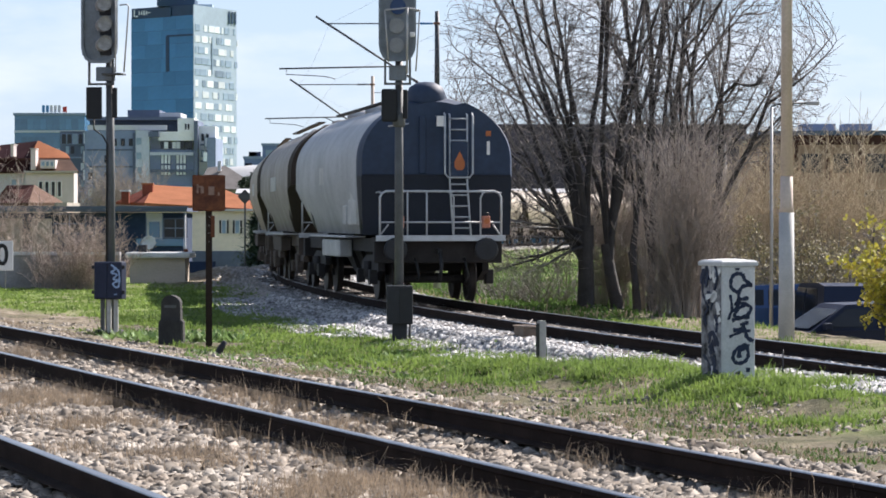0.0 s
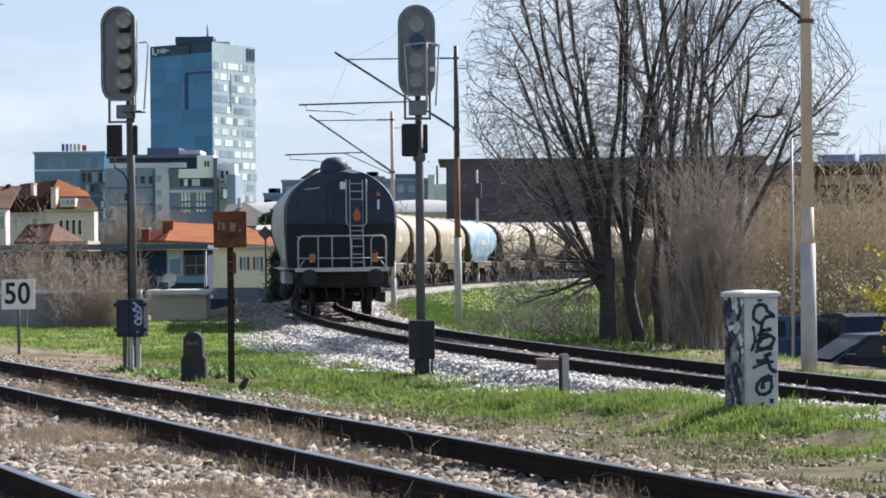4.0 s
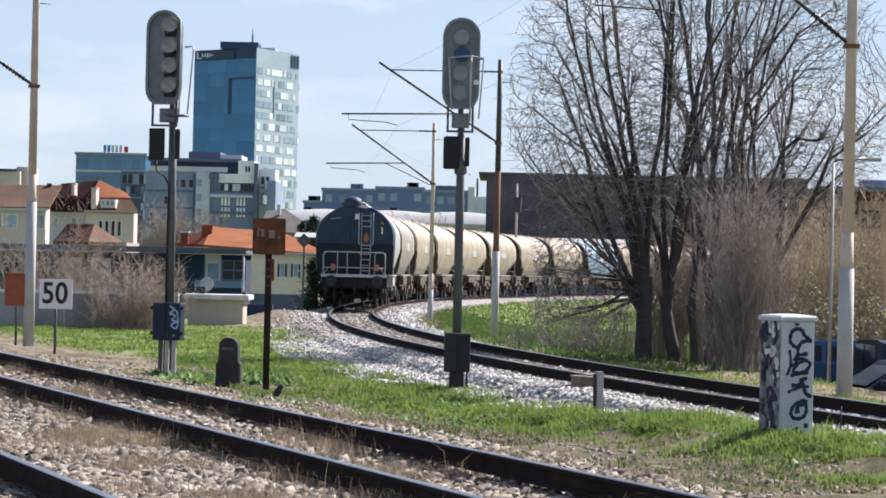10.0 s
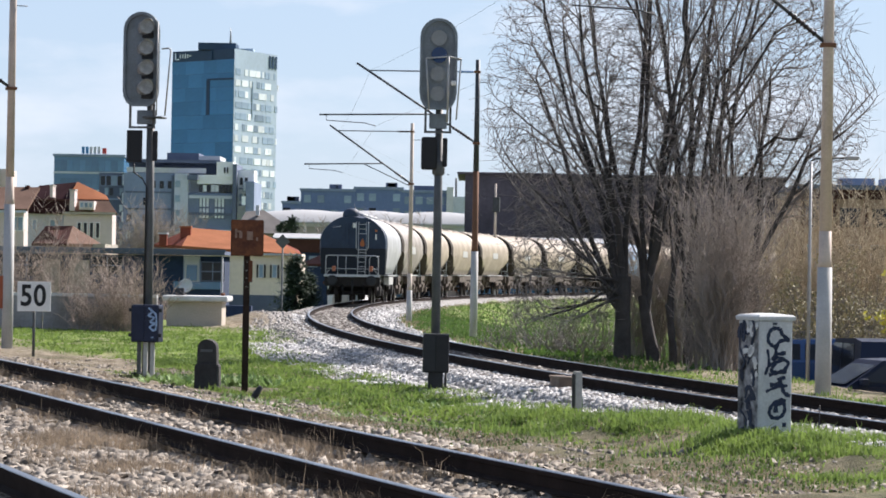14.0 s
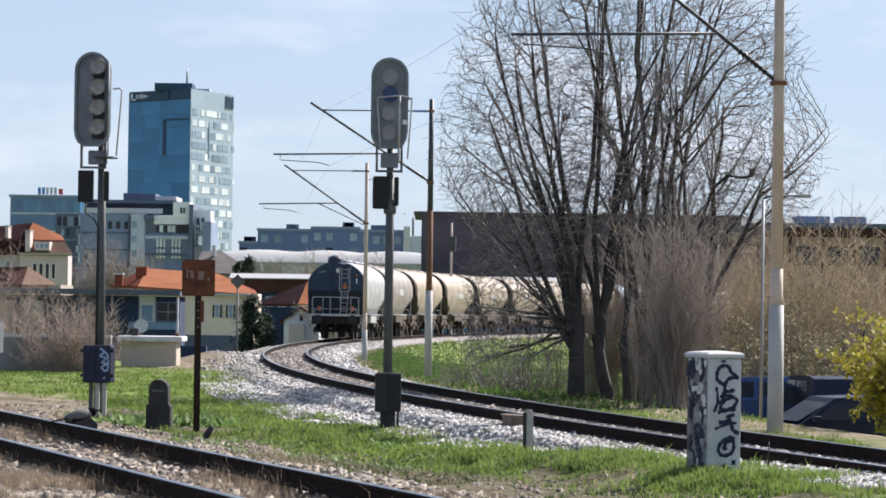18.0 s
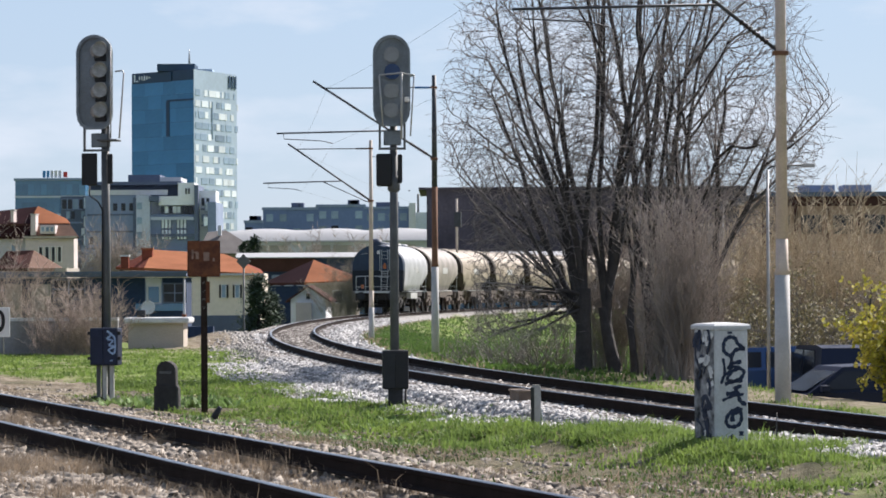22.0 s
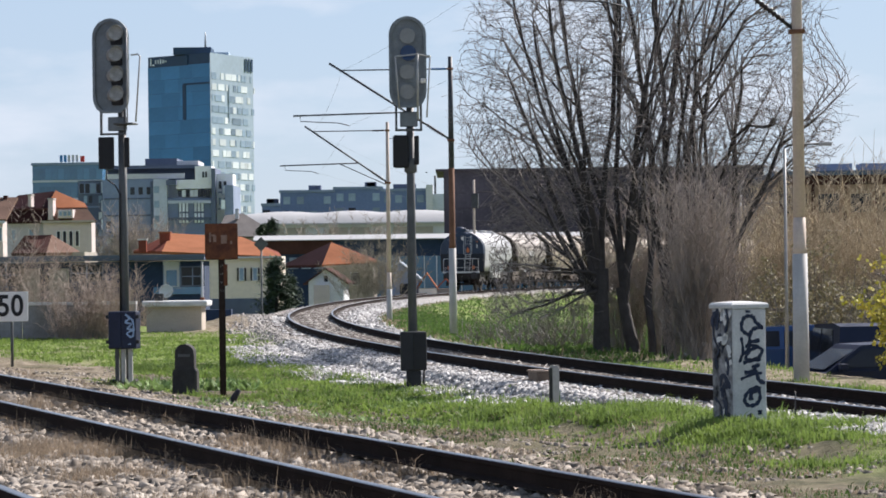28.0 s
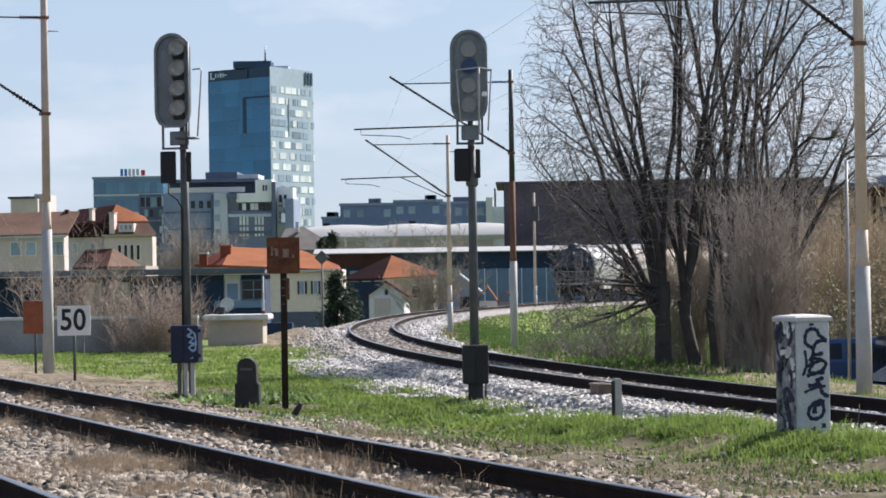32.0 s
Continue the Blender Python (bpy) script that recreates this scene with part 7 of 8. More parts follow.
def hall():
    e = empty("market_hall", None, "long hall with pale curved white roof", "hall")
    x0, x1, Y = -33.41, 9.0, 450
    n = 26
    bm = bmesh.new()
    zt, zb = 10.57, 8.66
    rows = []
    for i in range(n + 1):
        x = x0 + (x1 - x0) * i / n
        hump = 0.35 * abs(math.sin(i * math.pi / 6.5))
        rows.append([bm.verts.new((x, Y + dy, z)) for dy, z in ((0, zb), (1.5, zb + (zt - zb) * 0.55), (6, zt - 0.35 + hump), (20, zt + hump), (34, zb))])
    for a, b in zip(rows, rows[1:]):
        for k in range(4):
            f = bm.faces.new((a[k], b[k], b[k + 1], a[k + 1]))
            f.smooth = True
    part("roof", bm, ROOF_WHITE, e, "white membrane roof with low waves")
    slab(e, "eave", x0 - 0.3, x1, Y - 0.6, Y, zb - 0.35, zb, ROOF_WHITE)
    slab(e, "wall", x0, x1, Y, Y + 34, -8, zb - 0.35, PALE_WALL)
    for i in range(13):
        pane(e, x0 + (x1 - x0) * (i + 0.5) / 13, Y - 0.06, zb - 1.2, (x1 - x0) / 13 - 0.4, 1.0, BEIGE_WALL if i % 3 else PALE_WALL, 0, "panel")
    return e


hall()


def store():
    """The low shop with the white roof edge behind the small houses."""
    e = empty("store_building", None, "low dark store building with white roof edge", "store")
    x0, x1, Y = -18.09, 12.0, 262
    t = 4.65
    slab(e, "wall", x0, x1, Y, Y + 24, -4, t - 0.5, NAVY)
    part("roof_edge", turned(prism(bmesh.new(), [(0, t - 0.5), (0, t - 0.42), (2.4, t), (26, t), (26, t - 0.5)], x0 - 0.4, x1), Matrix(((0, 1, 0, 0), (1, 0, 0, Y - 0.6), (0, 0, 1, 0), (0, 0, 0, 1)))), ROOF_WHITE, e, "white sheet-metal roof edge")
    slab(e, "fascia", x0, -11.49, Y - 0.25, Y, t - 1.7, t - 0.5, TILE_BROWN)
    slab(e, "glass_front", -7.70, x1, Y - 0.2, Y, -4, t - 2.0, TEAL_GLASS)
    for i in range(15):
        a = -7.70 + i * 1.1
        if a < x1:
            slab(e, "mullion", a, a + 0.1, Y - 0.32, Y - 0.2, -4, t - 2.0, GREY_WALL)
    for i in range(9):
        pane(e, x0 + 1 + i * 1.1, Y - 0.1, t - 2.5, 0.8, 1.0, PANE_GREY, 0, "window")
    return e


store()


def dark_building():
    e = empty("dark_building", None, "large black clad building with faint joint lines", "warehouse")
    x0, x1, Y, t = -1.67, 31.0, 300, 11.43
    slab(e, "wall", x0, x1, Y, Y + 22, -5, t, HAZY_BLACK_CLAD)
    slab(e, "roof_edge", x0 - 0.8, x1 + 0.3, Y - 0.4, Y + 22, t, t + 0.22, HAZY_BLACK_CLAD)
    for k in range(5):
        z = t - 1.5 - 1.55 * k
        i = 0
        x = x0 + 0.2
        while x < x1 - 1:
            w = 2.6 + 0.8 * math.sin(k * 3 + i)
            slab(e, "panel", x, min(x + w - 0.06, x1), Y - 0.08, Y, z - 0.68, z + 0.72, HAZY_BLACK_CLAD)
            x += w
            i += 1
    part("roof_aerial", tube(bmesh.new(), [(x0 + 0.4 - 2.2, Y + 4, t), (x0 + 0.4 - 2.2, Y + 4, t + 0.1)], 0.1, 6), STEEL_GREY, e)
    return e


dark_building()


def brick_row():
    e = empty("brick_building", None, "long brown brick building with flat dark roof", "building")
    x0, x1, Y, t = 25.0, 62.0, 230, 8.43
    slab(e, "wall", x0, x1, Y, Y + 18, -5, t, BROWN_CLAD)
    slab(e, "roof_edge", x0 - 0.3, x1, Y - 0.4, Y + 18, t, t + 0.35, SLATE_DARK)
    slab(e, "fascia", x0 - 0.1, x1, Y - 0.2, Y, t - 0.75, t, TILE_BROWN)
    for i in range(15):
        slab(e, "pier", x0 + i * 2.5, x0 + i * 2.5 + 0.25, Y - 0.25, Y, -5, t - 0.75, TILE_BROWN)
        pane(e, x0 + 1.35 + i * 2.5, Y - 0.06, t - 2.2, 1.6, 1.5, PANE_DARK, 0, "window", None)
        pane(e, x0 + 1.35 + i * 2.5, Y - 0.06, t - 5.2, 1.6, 1.7, PANE_GREY if i % 4 == 0 else PANE_DARK, 0, "window", WHITE, 0.06)
    for x, w in ((29.82, 2.6), (32.92, 2.2)):
        slab(e, "roof_unit", x - w / 2, x + w / 2, Y + 3, Y + 6, t + 0.35, t + 1.0, SLATE_WALL)
    return e


brick_row()


def sloped(parent, name, pts, material, label="", thick=0.18):
    """A flat roof slope through three or four corners, with its thickness below."""
    bm = bmesh.new()
    a = [bm.verts.new(p) for p in pts]
    b = [bm.verts.new((x, y + 0.1, z - thick)) for x, y, z in pts]
    n = len(pts)
    bm.faces.new(a)
    bm.faces.new(b[::-1])
    for i in range(n):
        bm.faces.new((a[i], b[i], b[(i + 1) % n], a[(i + 1) % n]))
    bmesh.ops.recalc_face_normals(bm, faces=bm.faces[:])
    return part(name, bm, material, parent, label)


def villa():
    e = empty("villa", None, "pale villa with dark brown and orange roof", "house")
    Y = 240
    slab(e, "wall", -37.36, -34.1, Y + 1.5, Y + 13, -4, 5.71, PALE_WALL)
    slab(e, "wall", -34.1, -30.15, Y, Y + 2.5, -4, 5.71, WHITE_WALL)
    slab(e, "cornice", -34.2, -29.83, Y - 0.4, Y, 5.64, 5.82, BEIGE_WALL)
    slab(e, "cornice", -37.45, -34.2, Y + 1.0, Y + 1.5, 5.6, 5.83, BEIGE_WALL)
    # slopes coloured by side: shade is put into the front's maroon
    sloped(e, "roof", [(-37.71, 240.9, 5.83), (-33.28, 240.9, 5.81), (-33.86, 245, 8.39), (-36.9, 245, 8.06)], TILE_SHADE_MAROON, "dark maroon roof slope with shade in its colour")
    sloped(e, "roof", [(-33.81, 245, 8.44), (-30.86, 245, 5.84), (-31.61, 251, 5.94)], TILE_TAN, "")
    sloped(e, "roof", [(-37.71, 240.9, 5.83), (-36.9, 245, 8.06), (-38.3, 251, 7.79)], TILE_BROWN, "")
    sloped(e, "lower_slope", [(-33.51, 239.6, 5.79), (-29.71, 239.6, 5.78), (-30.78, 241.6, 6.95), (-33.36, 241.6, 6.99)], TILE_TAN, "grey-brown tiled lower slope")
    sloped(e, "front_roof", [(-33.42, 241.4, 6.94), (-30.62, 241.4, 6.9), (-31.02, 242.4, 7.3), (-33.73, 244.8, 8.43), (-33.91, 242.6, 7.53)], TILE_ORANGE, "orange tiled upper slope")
    slab(e, "dormer", -37.03, -33.96, Y + 0.3, Y + 4, 5.79, 6.71, TILE_SHADE_MAROON)
    slab(e, "dormer_roof", -37.12, -33.87, Y + 0.1, Y + 4, 6.71, 6.85, TILE_BROWN)
    for px, z0, z1, r in ((-35.12, 6.98, 7.91, 0.12), (-33.41, 5.89, 7.56, 0.2)):
        c = slab(e, "chimney", px - r, px + r, Y - 0.5, Y + 1.2, z0, z1, WHITE_WALL, 0.03)
        slab(c, "chimney_cap", px - r - 0.05, px + r + 0.05, Y - 0.56, Y + 1.26, z1, z1 + 0.1, CONCRETE)
    d = slab(e, "dormer", -32.8, -31.59, Y - 0.7, Y + 3, 6.01, 6.71, WHITE_WALL)
    for i in range(3):
        pane(d, -32.57 + i * 0.37, Y - 0.72, 6.38, 0.25, 0.36, PANE_GREY, 0, "window", WHITE, 0.03)
    for k in range(4):
        pane(e, -32.85 + k * 0.51, Y - 0.02, 4.34, 0.26, 1.2, PANE_DARK, 0, "window", WHITE, 0.06)
    pane(e, -36.75, Y + 1.48, 4.74, 0.3, 0.8, PANE_GREY, 0, "window", WHITE, 0.06)
    pane(e, -35.26, Y + 1.48, 4.71, 0.4, 0.9, PANE_GREY, 0, "window", WHITE, 0.06)
    return e


villa()


def wide_house():
    e = empty("house", None, "white house with broad tan tiled roof", "house")
    Y = 215
    slab(e, "wall", -40.76, -33.5, Y, Y + 2.0, -4, 5.39, WHITE_WALL)
    slab(e, "eave_band", -40.84, -33.29, Y - 0.45, Y, 5.23, 5.48, GREY_WALL)
    sloped(e, "roof", [(-40.73, 214.5, 5.39), (-33.19, 214.5, 5.52), (-33.05, 219.5, 7.26), (-40.29, 219.5, 7.2)], TILE_TAN, "tan tiled roof slope")
    slab(e, "chimney", -34.08, -33.79, Y + 4, Y + 4.6, 7.0, 7.37, TILE_BROWN)
    for x, w in ((-37.08, 0.7), (-35.96, 0.7), (-34.17, 0.35), (-33.75, 0.35)):
        pane(e, x, Y - 0.03, 4.43, w, 0.95, PANE_GREY, 0, "window", WHITE, 0.06)
    return e


wide_house()


def corner_house():
    e = empty("house", None, "low house with brown hipped roof before the villa", "house")
    Y = 170
    slab(e, "wall", -25.81, -22.13, Y + 3, Y + 9, -4, 2.76, BEIGE_WALL)
    # one roof: left slope's shade painted as darker brown, right slope lighter
    sloped(e, "roof", [(-26.48, 173, 2.75), (-23.98, 170, 2.73), (-24.25, 174.4, 3.83), (-25.81, 174, 3.79)], TILE_BROWN, "brown tiled slope with painted-in shade")
    sloped(e, "roof", [(-23.98, 170, 2.73), (-22.46, 174, 2.76), (-24.25, 174.4, 3.83)], TILE_TAN, "tan tiled slope")
    return e


corner_house()
# far pale blocks at the edge of the town
e = empty("pale_block", None, "distant white building with blue roof", "building")
slab(e, "wall", -74.91, -70.9, 430, 442, -8, 14.65, WHITE_WALL)
slab(e, "wall", -71.74, -70.07, 432, 442, -8, 15.39, WHITE_WALL)
slab(e, "roof", -75.24, -71.24, 429.5, 443, 14.65, 14.98, TOWER_DARK)


def cream_house():
    e = empty("cream_house", None, "cream house with bright orange tiled roof", "house")
    Y = 190
    x0, x1 = -19.23, -11.86
    ze = 2.48
    slab(e, "wall", x0, x1, Y, Y + 9, -4, ze, CREAM_WALL)
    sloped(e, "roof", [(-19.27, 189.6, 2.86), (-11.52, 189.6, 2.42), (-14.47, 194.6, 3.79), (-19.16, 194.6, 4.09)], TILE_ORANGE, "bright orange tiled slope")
    # side slope of the same roof, shade painted in as red
    sloped(e, "roof", [(-21.93, 197, 2.98), (-19.27, 189.6, 2.86), (-19.16, 194.6, 4.09)], TILE_RED_AND_SHADE, "orange tiled slope, its shade painted in red")
    sloped(e, "roof", [(-11.52, 189.6, 2.42), (-12.34, 199.4, 2.77), (-14.47, 194.6, 3.79)], TILE_RED_AND_SHADE, "")
    slab(e, "gutter", x0 - 0.1, x1 + 0.34, Y - 0.52, Y - 0.43, ze - 0.14, ze - 0.02, PALE_WALL)
    for px in (-14.16, -13.29, -12.26):
        w = pane(e, px, Y - 0.03, 1.31, 0.26, 0.8, PANE_GREY, 0, "window", WHITE, 0.04)
        for k in (-1, 1):
            part("shutter", box(bmesh.new(), min(k * 0.17, k * 0.30), max(k * 0.17, k * 0.30), -0.07, -0.03, -0.42, 0.42), BARK, w)
    for px, z0, z1, r in ((-20.84, 2.85, 3.62, 0.25), (-19.37, 3.38, 4.07, 0.34)):
        c = slab(e, "chimney", px - r, px + r, Y + 2.5, Y + 3.1, z0, z1, TILE_RED_AND_SHADE, 0.02)
        slab(c, "chimney_cap", px - r - 0.06, px + r + 0.06, Y + 2.44, Y + 3.16, z1, z1 + 0.1, PALE_WALL if px < -20.18 else TILE_ORANGE)
    slab(e, "plinth", x0 - 0.05, x1 + 0.05, Y - 0.06, Y, -4, -0.25, SLATE_DARK)
    return e


cream_house()

def grey_roofed_house():
    e = empty("house", None, "grey-brown house with broad sloping roof", "house")
    Y = 330
    slab(e, "wall", -27.33, -20.45, Y, Y + 10, -4, 5.46, BEIGE_WALL)
    sloped(e, "roof", [(-27.66, 329.5, 5.44), (-20.16, 329.5, 5.33), (-24.79, 335, 8.1), (-26.86, 335, 7.88)], SLATE_ROOF, "weathered grey-brown roof slope")
    slab(e, "chimney", -25.55, -25.16, Y + 3, Y + 3.6, 7.45, 8.59, PALE_WALL)
    return e


SLATE_ROOF = mat("weathered_slate", (0.20, 0.185, 0.175), 0.85, 0, 0.25, 0.5, 6, 0.2, spec=0.1)
grey_roofed_house()


def diamond_sign():
    """A square plate on its corner, seen from the back."""
    e = empty("road_sign", pose(-7.55, 112, -3.2), "grey back of a diamond road sign on a pole", "sign")
    part("pole", tube(bmesh.new(), [(0, 0, 0), (0, 0, 5.75)], 0.035, 8), STEEL_GREY, e)
    plate = part("plate", box(bmesh.new(), -0.2, 0.2, -0.07, -0.05, -0.2, 0.2, 0.01), STEEL_GREY, e)
    plate.matrix_basis = pose(0, 0, 5.75, 0, 45, 0)
    part("clamp", box(bmesh.new(), -0.06, 0.06, -0.05, 0.05, 5.65, 5.71, 0.008), STEEL_LIGHT, e)
    return e


diamond_sign()


def gable_house():
    e = empty("gable_house", None, "small pale gabled house beside the line", "house")
    Y = 180
    x0, x1 = -9.32, -7.17
    ze, zr = 0.81, 1.54
    xm = (x0 + x1) / 2
    part("wall", prism(bmesh.new(), [(x0, -4), (x1, -4), (x1, ze), (xm, zr), (x0, ze)], Y, Y + 9), mat("pale_blue_render", (0.82, 0.83, 0.86), 0.85, 0, 0.15, 0.3, 4, 0.1), e)
    gable_roof(e, "roof", x0, x1, Y, Y + 9, ze, zr, TILE_BROWN, 0.3, 0.12)
    pane(e, xm, Y - 0.03, zr - 0.55, 0.22, 0.35, PANE_DARK, 0, "window", PALE_WALL, 0.03)
    slab(e, "porch", -8.97, -8.04, Y - 0.8, Y, -4, 0.6, WHITE_WALL)
    return e


gable_house()


def orange_house():
    e = empty("orange_roofed_house", None, "house with orange hipped roof, shaded slope painted dark red", "house")
    Y = 200
    xr, ze = -5.65, 1.80
    xb = -9.27
    slab(e, "wall", xb + 0.1, xr - 0.3, Y, Y + 9, -4, ze, BEIGE_WALL)
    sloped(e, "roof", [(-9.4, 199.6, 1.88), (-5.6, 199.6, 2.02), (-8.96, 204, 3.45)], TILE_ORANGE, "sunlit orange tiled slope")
    # left slope: shade painted in with the dark maroon
    sloped(e, "roof", [(-12.59, 205, 1.85), (-9.4, 199.6, 1.88), (-8.96, 204, 3.45)], TILE_SHADE_MAROON, "orange tiled slope, its shade painted in dark maroon")
    sloped(e, "roof", [(-5.6, 199.6, 2.02), (-6.02, 209, 2.24), (-8.96, 204, 3.45)], TILE_RED_AND_SHADE)
    slab(e, "eave_board", -9.31, -5.65, Y - 0.35, Y - 0.25, 1.7, 1.89, BEIGE_WALL)
    pane(e, xr - 1.5, Y - 0.03, ze - 0.9, 0.6, 0.8, PANE_DARK, 0, "window", WHITE, 0.05)
    return e


orange_house()
e = empty("garden_shed", None, "small grey shed with leaning roof", "shed")
x0 = -4.34
part("wall", prism(bmesh.new(), [(x0, -4), (x0 + 1.7, -4), (x0 + 1.7, 0.78), (x0 + 0.5, 1.86), (x0, 1.51)], 185, 189), SLATE_WALL, e)
part("roof", prism(bmesh.new(), [(x0 - 0.2, 1.44), (x0 + 0.5, 1.93), (x0 + 2.0, 0.71), (x0 + 2.0, 0.81), (x0 + 0.5, 2.07), (x0 - 0.2, 1.58)], 184.6, 189.4), GREY_WALL, e)
slab(e, "opening", x0 + 0.5, x0 + 1.1, 184.95, 185.0, -0.2, 0.6, PANE_DARK)
e = empty("garden_shed", None, "small shed with orange gabled roof", "shed")
x0, x1 = -2.75, -1.51
slab(e, "wall", x0, x1, 185, 189, -4, 0.27, CREAM_WALL)
gable_roof(e, "roof", x0, x1, 185, 189, 0.27, 1.19, TILE_ORANGE, 0.1, 0.1)
e = empty("garden_shed", None, "small shed with red tiled roof", "shed")
x0, x1 = -1.52, -0.37
slab(e, "wall", x0, x1, 186, 189, -4, 0.24, BEIGE_WALL)
gable_roof(e, "roof", x0, x1, 186, 189, 0.24, 0.81, TILE_RED_AND_SHADE, 0.1, 0.1)


def low_building():
    e = empty("low_building", None, "low navy building with flat roof and windows", "building")
    Y = 140
    x0, x1, t = -42.0, -12.37, 2.32
    slab(e, "wall", x0, x1, Y, Y + 5, -4, t - 0.28, NAVY)
    slab(e, "roof_edge", x0 - 0.3, x1 + 0.25, Y - 0.9, Y + 5.2, t - 0.22, t - 0.05, SLATE_DARK)
    slab(e, "roof_lip", x0 - 0.35, x1 + 0.3, Y - 0.98, Y - 0.9, t - 0.08, t + 0.03, SLATE_DARK)
    for a, b in ((-19.57, -18.64), (-20.81, -20.05)):
        slab(e, "pilaster", a, b, Y - 0.2, Y, -4, 1.76, BEIGE_WALL)
    for x, w, z, h in ((-17.78, 1.45, 1.52, 0.85), (-21.63, 1.7, 1.47, 1.1), (-23.25, 1.2, 1.5, 1.0)):
        p = pane(e, x, Y - 0.05, z, w, h, PANE_DARK, 0, "window", SLATE_DARK, 0.05)
        slab(p, "mullion", -0.025, 0.025, -0.09, -0.05, -h / 2, h / 2, SLATE_WALL)
        slab(p, "transom", -w / 2, w / 2, -0.085, -0.05, -0.02, 0.02, SLATE_WALL)
    d = pane(e, -13.74, Y - 0.05, 1.36, 0.72, 1.15, PALE_WALL, 0, "door", SLATE_WALL, 0.05)
    slab(d, "door_light", -0.25, 0.25, -0.10, -0.05, -0.5, 0.25, TEAL_GLASS)
    slab(d, "shutter_box", -0.38, 0.38, -0.2, -0.05, 0.5, 0.66, PALE_WALL)
    w = pane(e, -12.74, Y - 0.05, 1.31, 1.05, 0.85, PANE_DARK, 0, "window", SLATE_DARK, 0.06)
    slab(w, "mullion", -0.02, 0.02, -0.09, -0.05, -0.42, 0.42, SLATE_WALL)
    slab(w, "transom", -0.5, 0.5, -0.085, -0.05, -0.02, 0.02, SLATE_WALL)
    slab(e, "sill_band", -14.61, x1, Y - 0.12, Y, 0.46, 0.81, TEAL_GLASS)
    part("downpipe", tube(bmesh.new(), [(x1 + 0.1, Y - 0.3, -3), (x1 + 0.1, Y - 0.3, t - 0.3)], 0.05, 8), PALE_WALL, e)
    dish = empty("satellite_dish", None, "pale round satellite dish on a short pole", "satellite dish")
    bm = lathe(bmesh.new(), [(0.02, 0.0), (0.18, 0.02), (0.32, 0.07), (0.33, 0.09), (0.30, 0.08), (0.16, 0.04), (0.02, 0.03)], 20)
    turned(bm, Matrix.Translation((-13.72, 137, 0.62)) @ Matrix.Rotation(math.radians(75), 4, "X"))
    part("reflector", bm, PALE_WALL, dish)
    part("pole", tube(bmesh.new(), [(-13.72, 137.1, -3.2), (-13.72, 137.1, 0.62)], 0.03, 6), STEEL_GREY, dish)
    return e


low_building()


def parapet():
    e = empty("concrete_hut", None, "small beige concrete hut with thick pale slab roof", "hut")
    Y = 92.0
    x0, x1 = -9.81, -8.08
    slab(e, "wall", x0, x1, Y, Y + 1.5, -3.2, 0.45, mat("beige_concrete", (0.52, 0.46, 0.38), 0.85, 0, 0.2, 1, 20, 0.2))
    slab(e, "roof_slab", x0 - 0.12, x1 + 0.2, Y - 0.25, Y + 1.7, 0.45, 0.63, CONCRETE_WHITE, 0.05)
    part("roof_vent", box(bmesh.new(), -9.50 - 0.1, -9.50 + 0.16, Y + 0.6, Y + 0.9, 0.63, 0.86, 0.02), STEEL_DARK, e)
    part("roof_cap", box(bmesh.new(), -8.13 - 0.05, -8.13 + 0.08, Y + 0.6, Y + 0.8, 0.63, 0.73, 0.02), RUST, e)
    return e


parapet()


YARD_CONCRETE = mat("stained_yard_concrete", (0.34, 0.335, 0.35), 0.9, 0, 0.35, 0.8, 14, 0.3, second=(0.22, 0.205, 0.20))


def yard_wall():
    e = tagged(empty("wall_yard", None, "grey concrete yard wall with pale coping", "wall"), kind="structure")
    Y = 84.0
    x1, z0, z1 = -9.21, -1.2, 0.63
    x = -40.0
    while x < x1:
        w = min(2.5, x1 - x)
        slab(e, "panel", x, x + w - 0.03, Y, Y + 0.18, z0, z1, YARD_CONCRETE)
        slab(e, "coping", x - 0.01, x + w - 0.02, Y - 0.05, Y + 0.23, z1, z1 + 0.09, PALE_WALL)
        x += 2.5
    b = tagged(empty("wall_bridge", None, "dark low parapet of the underpass", "wall"), kind="structure")
    slab(b, "parapet", -8.91, beside(75, -2.4).x - 0.2, 102, 102.5, -3.5, 0.21, NAVY)
    return e


yard_wall()


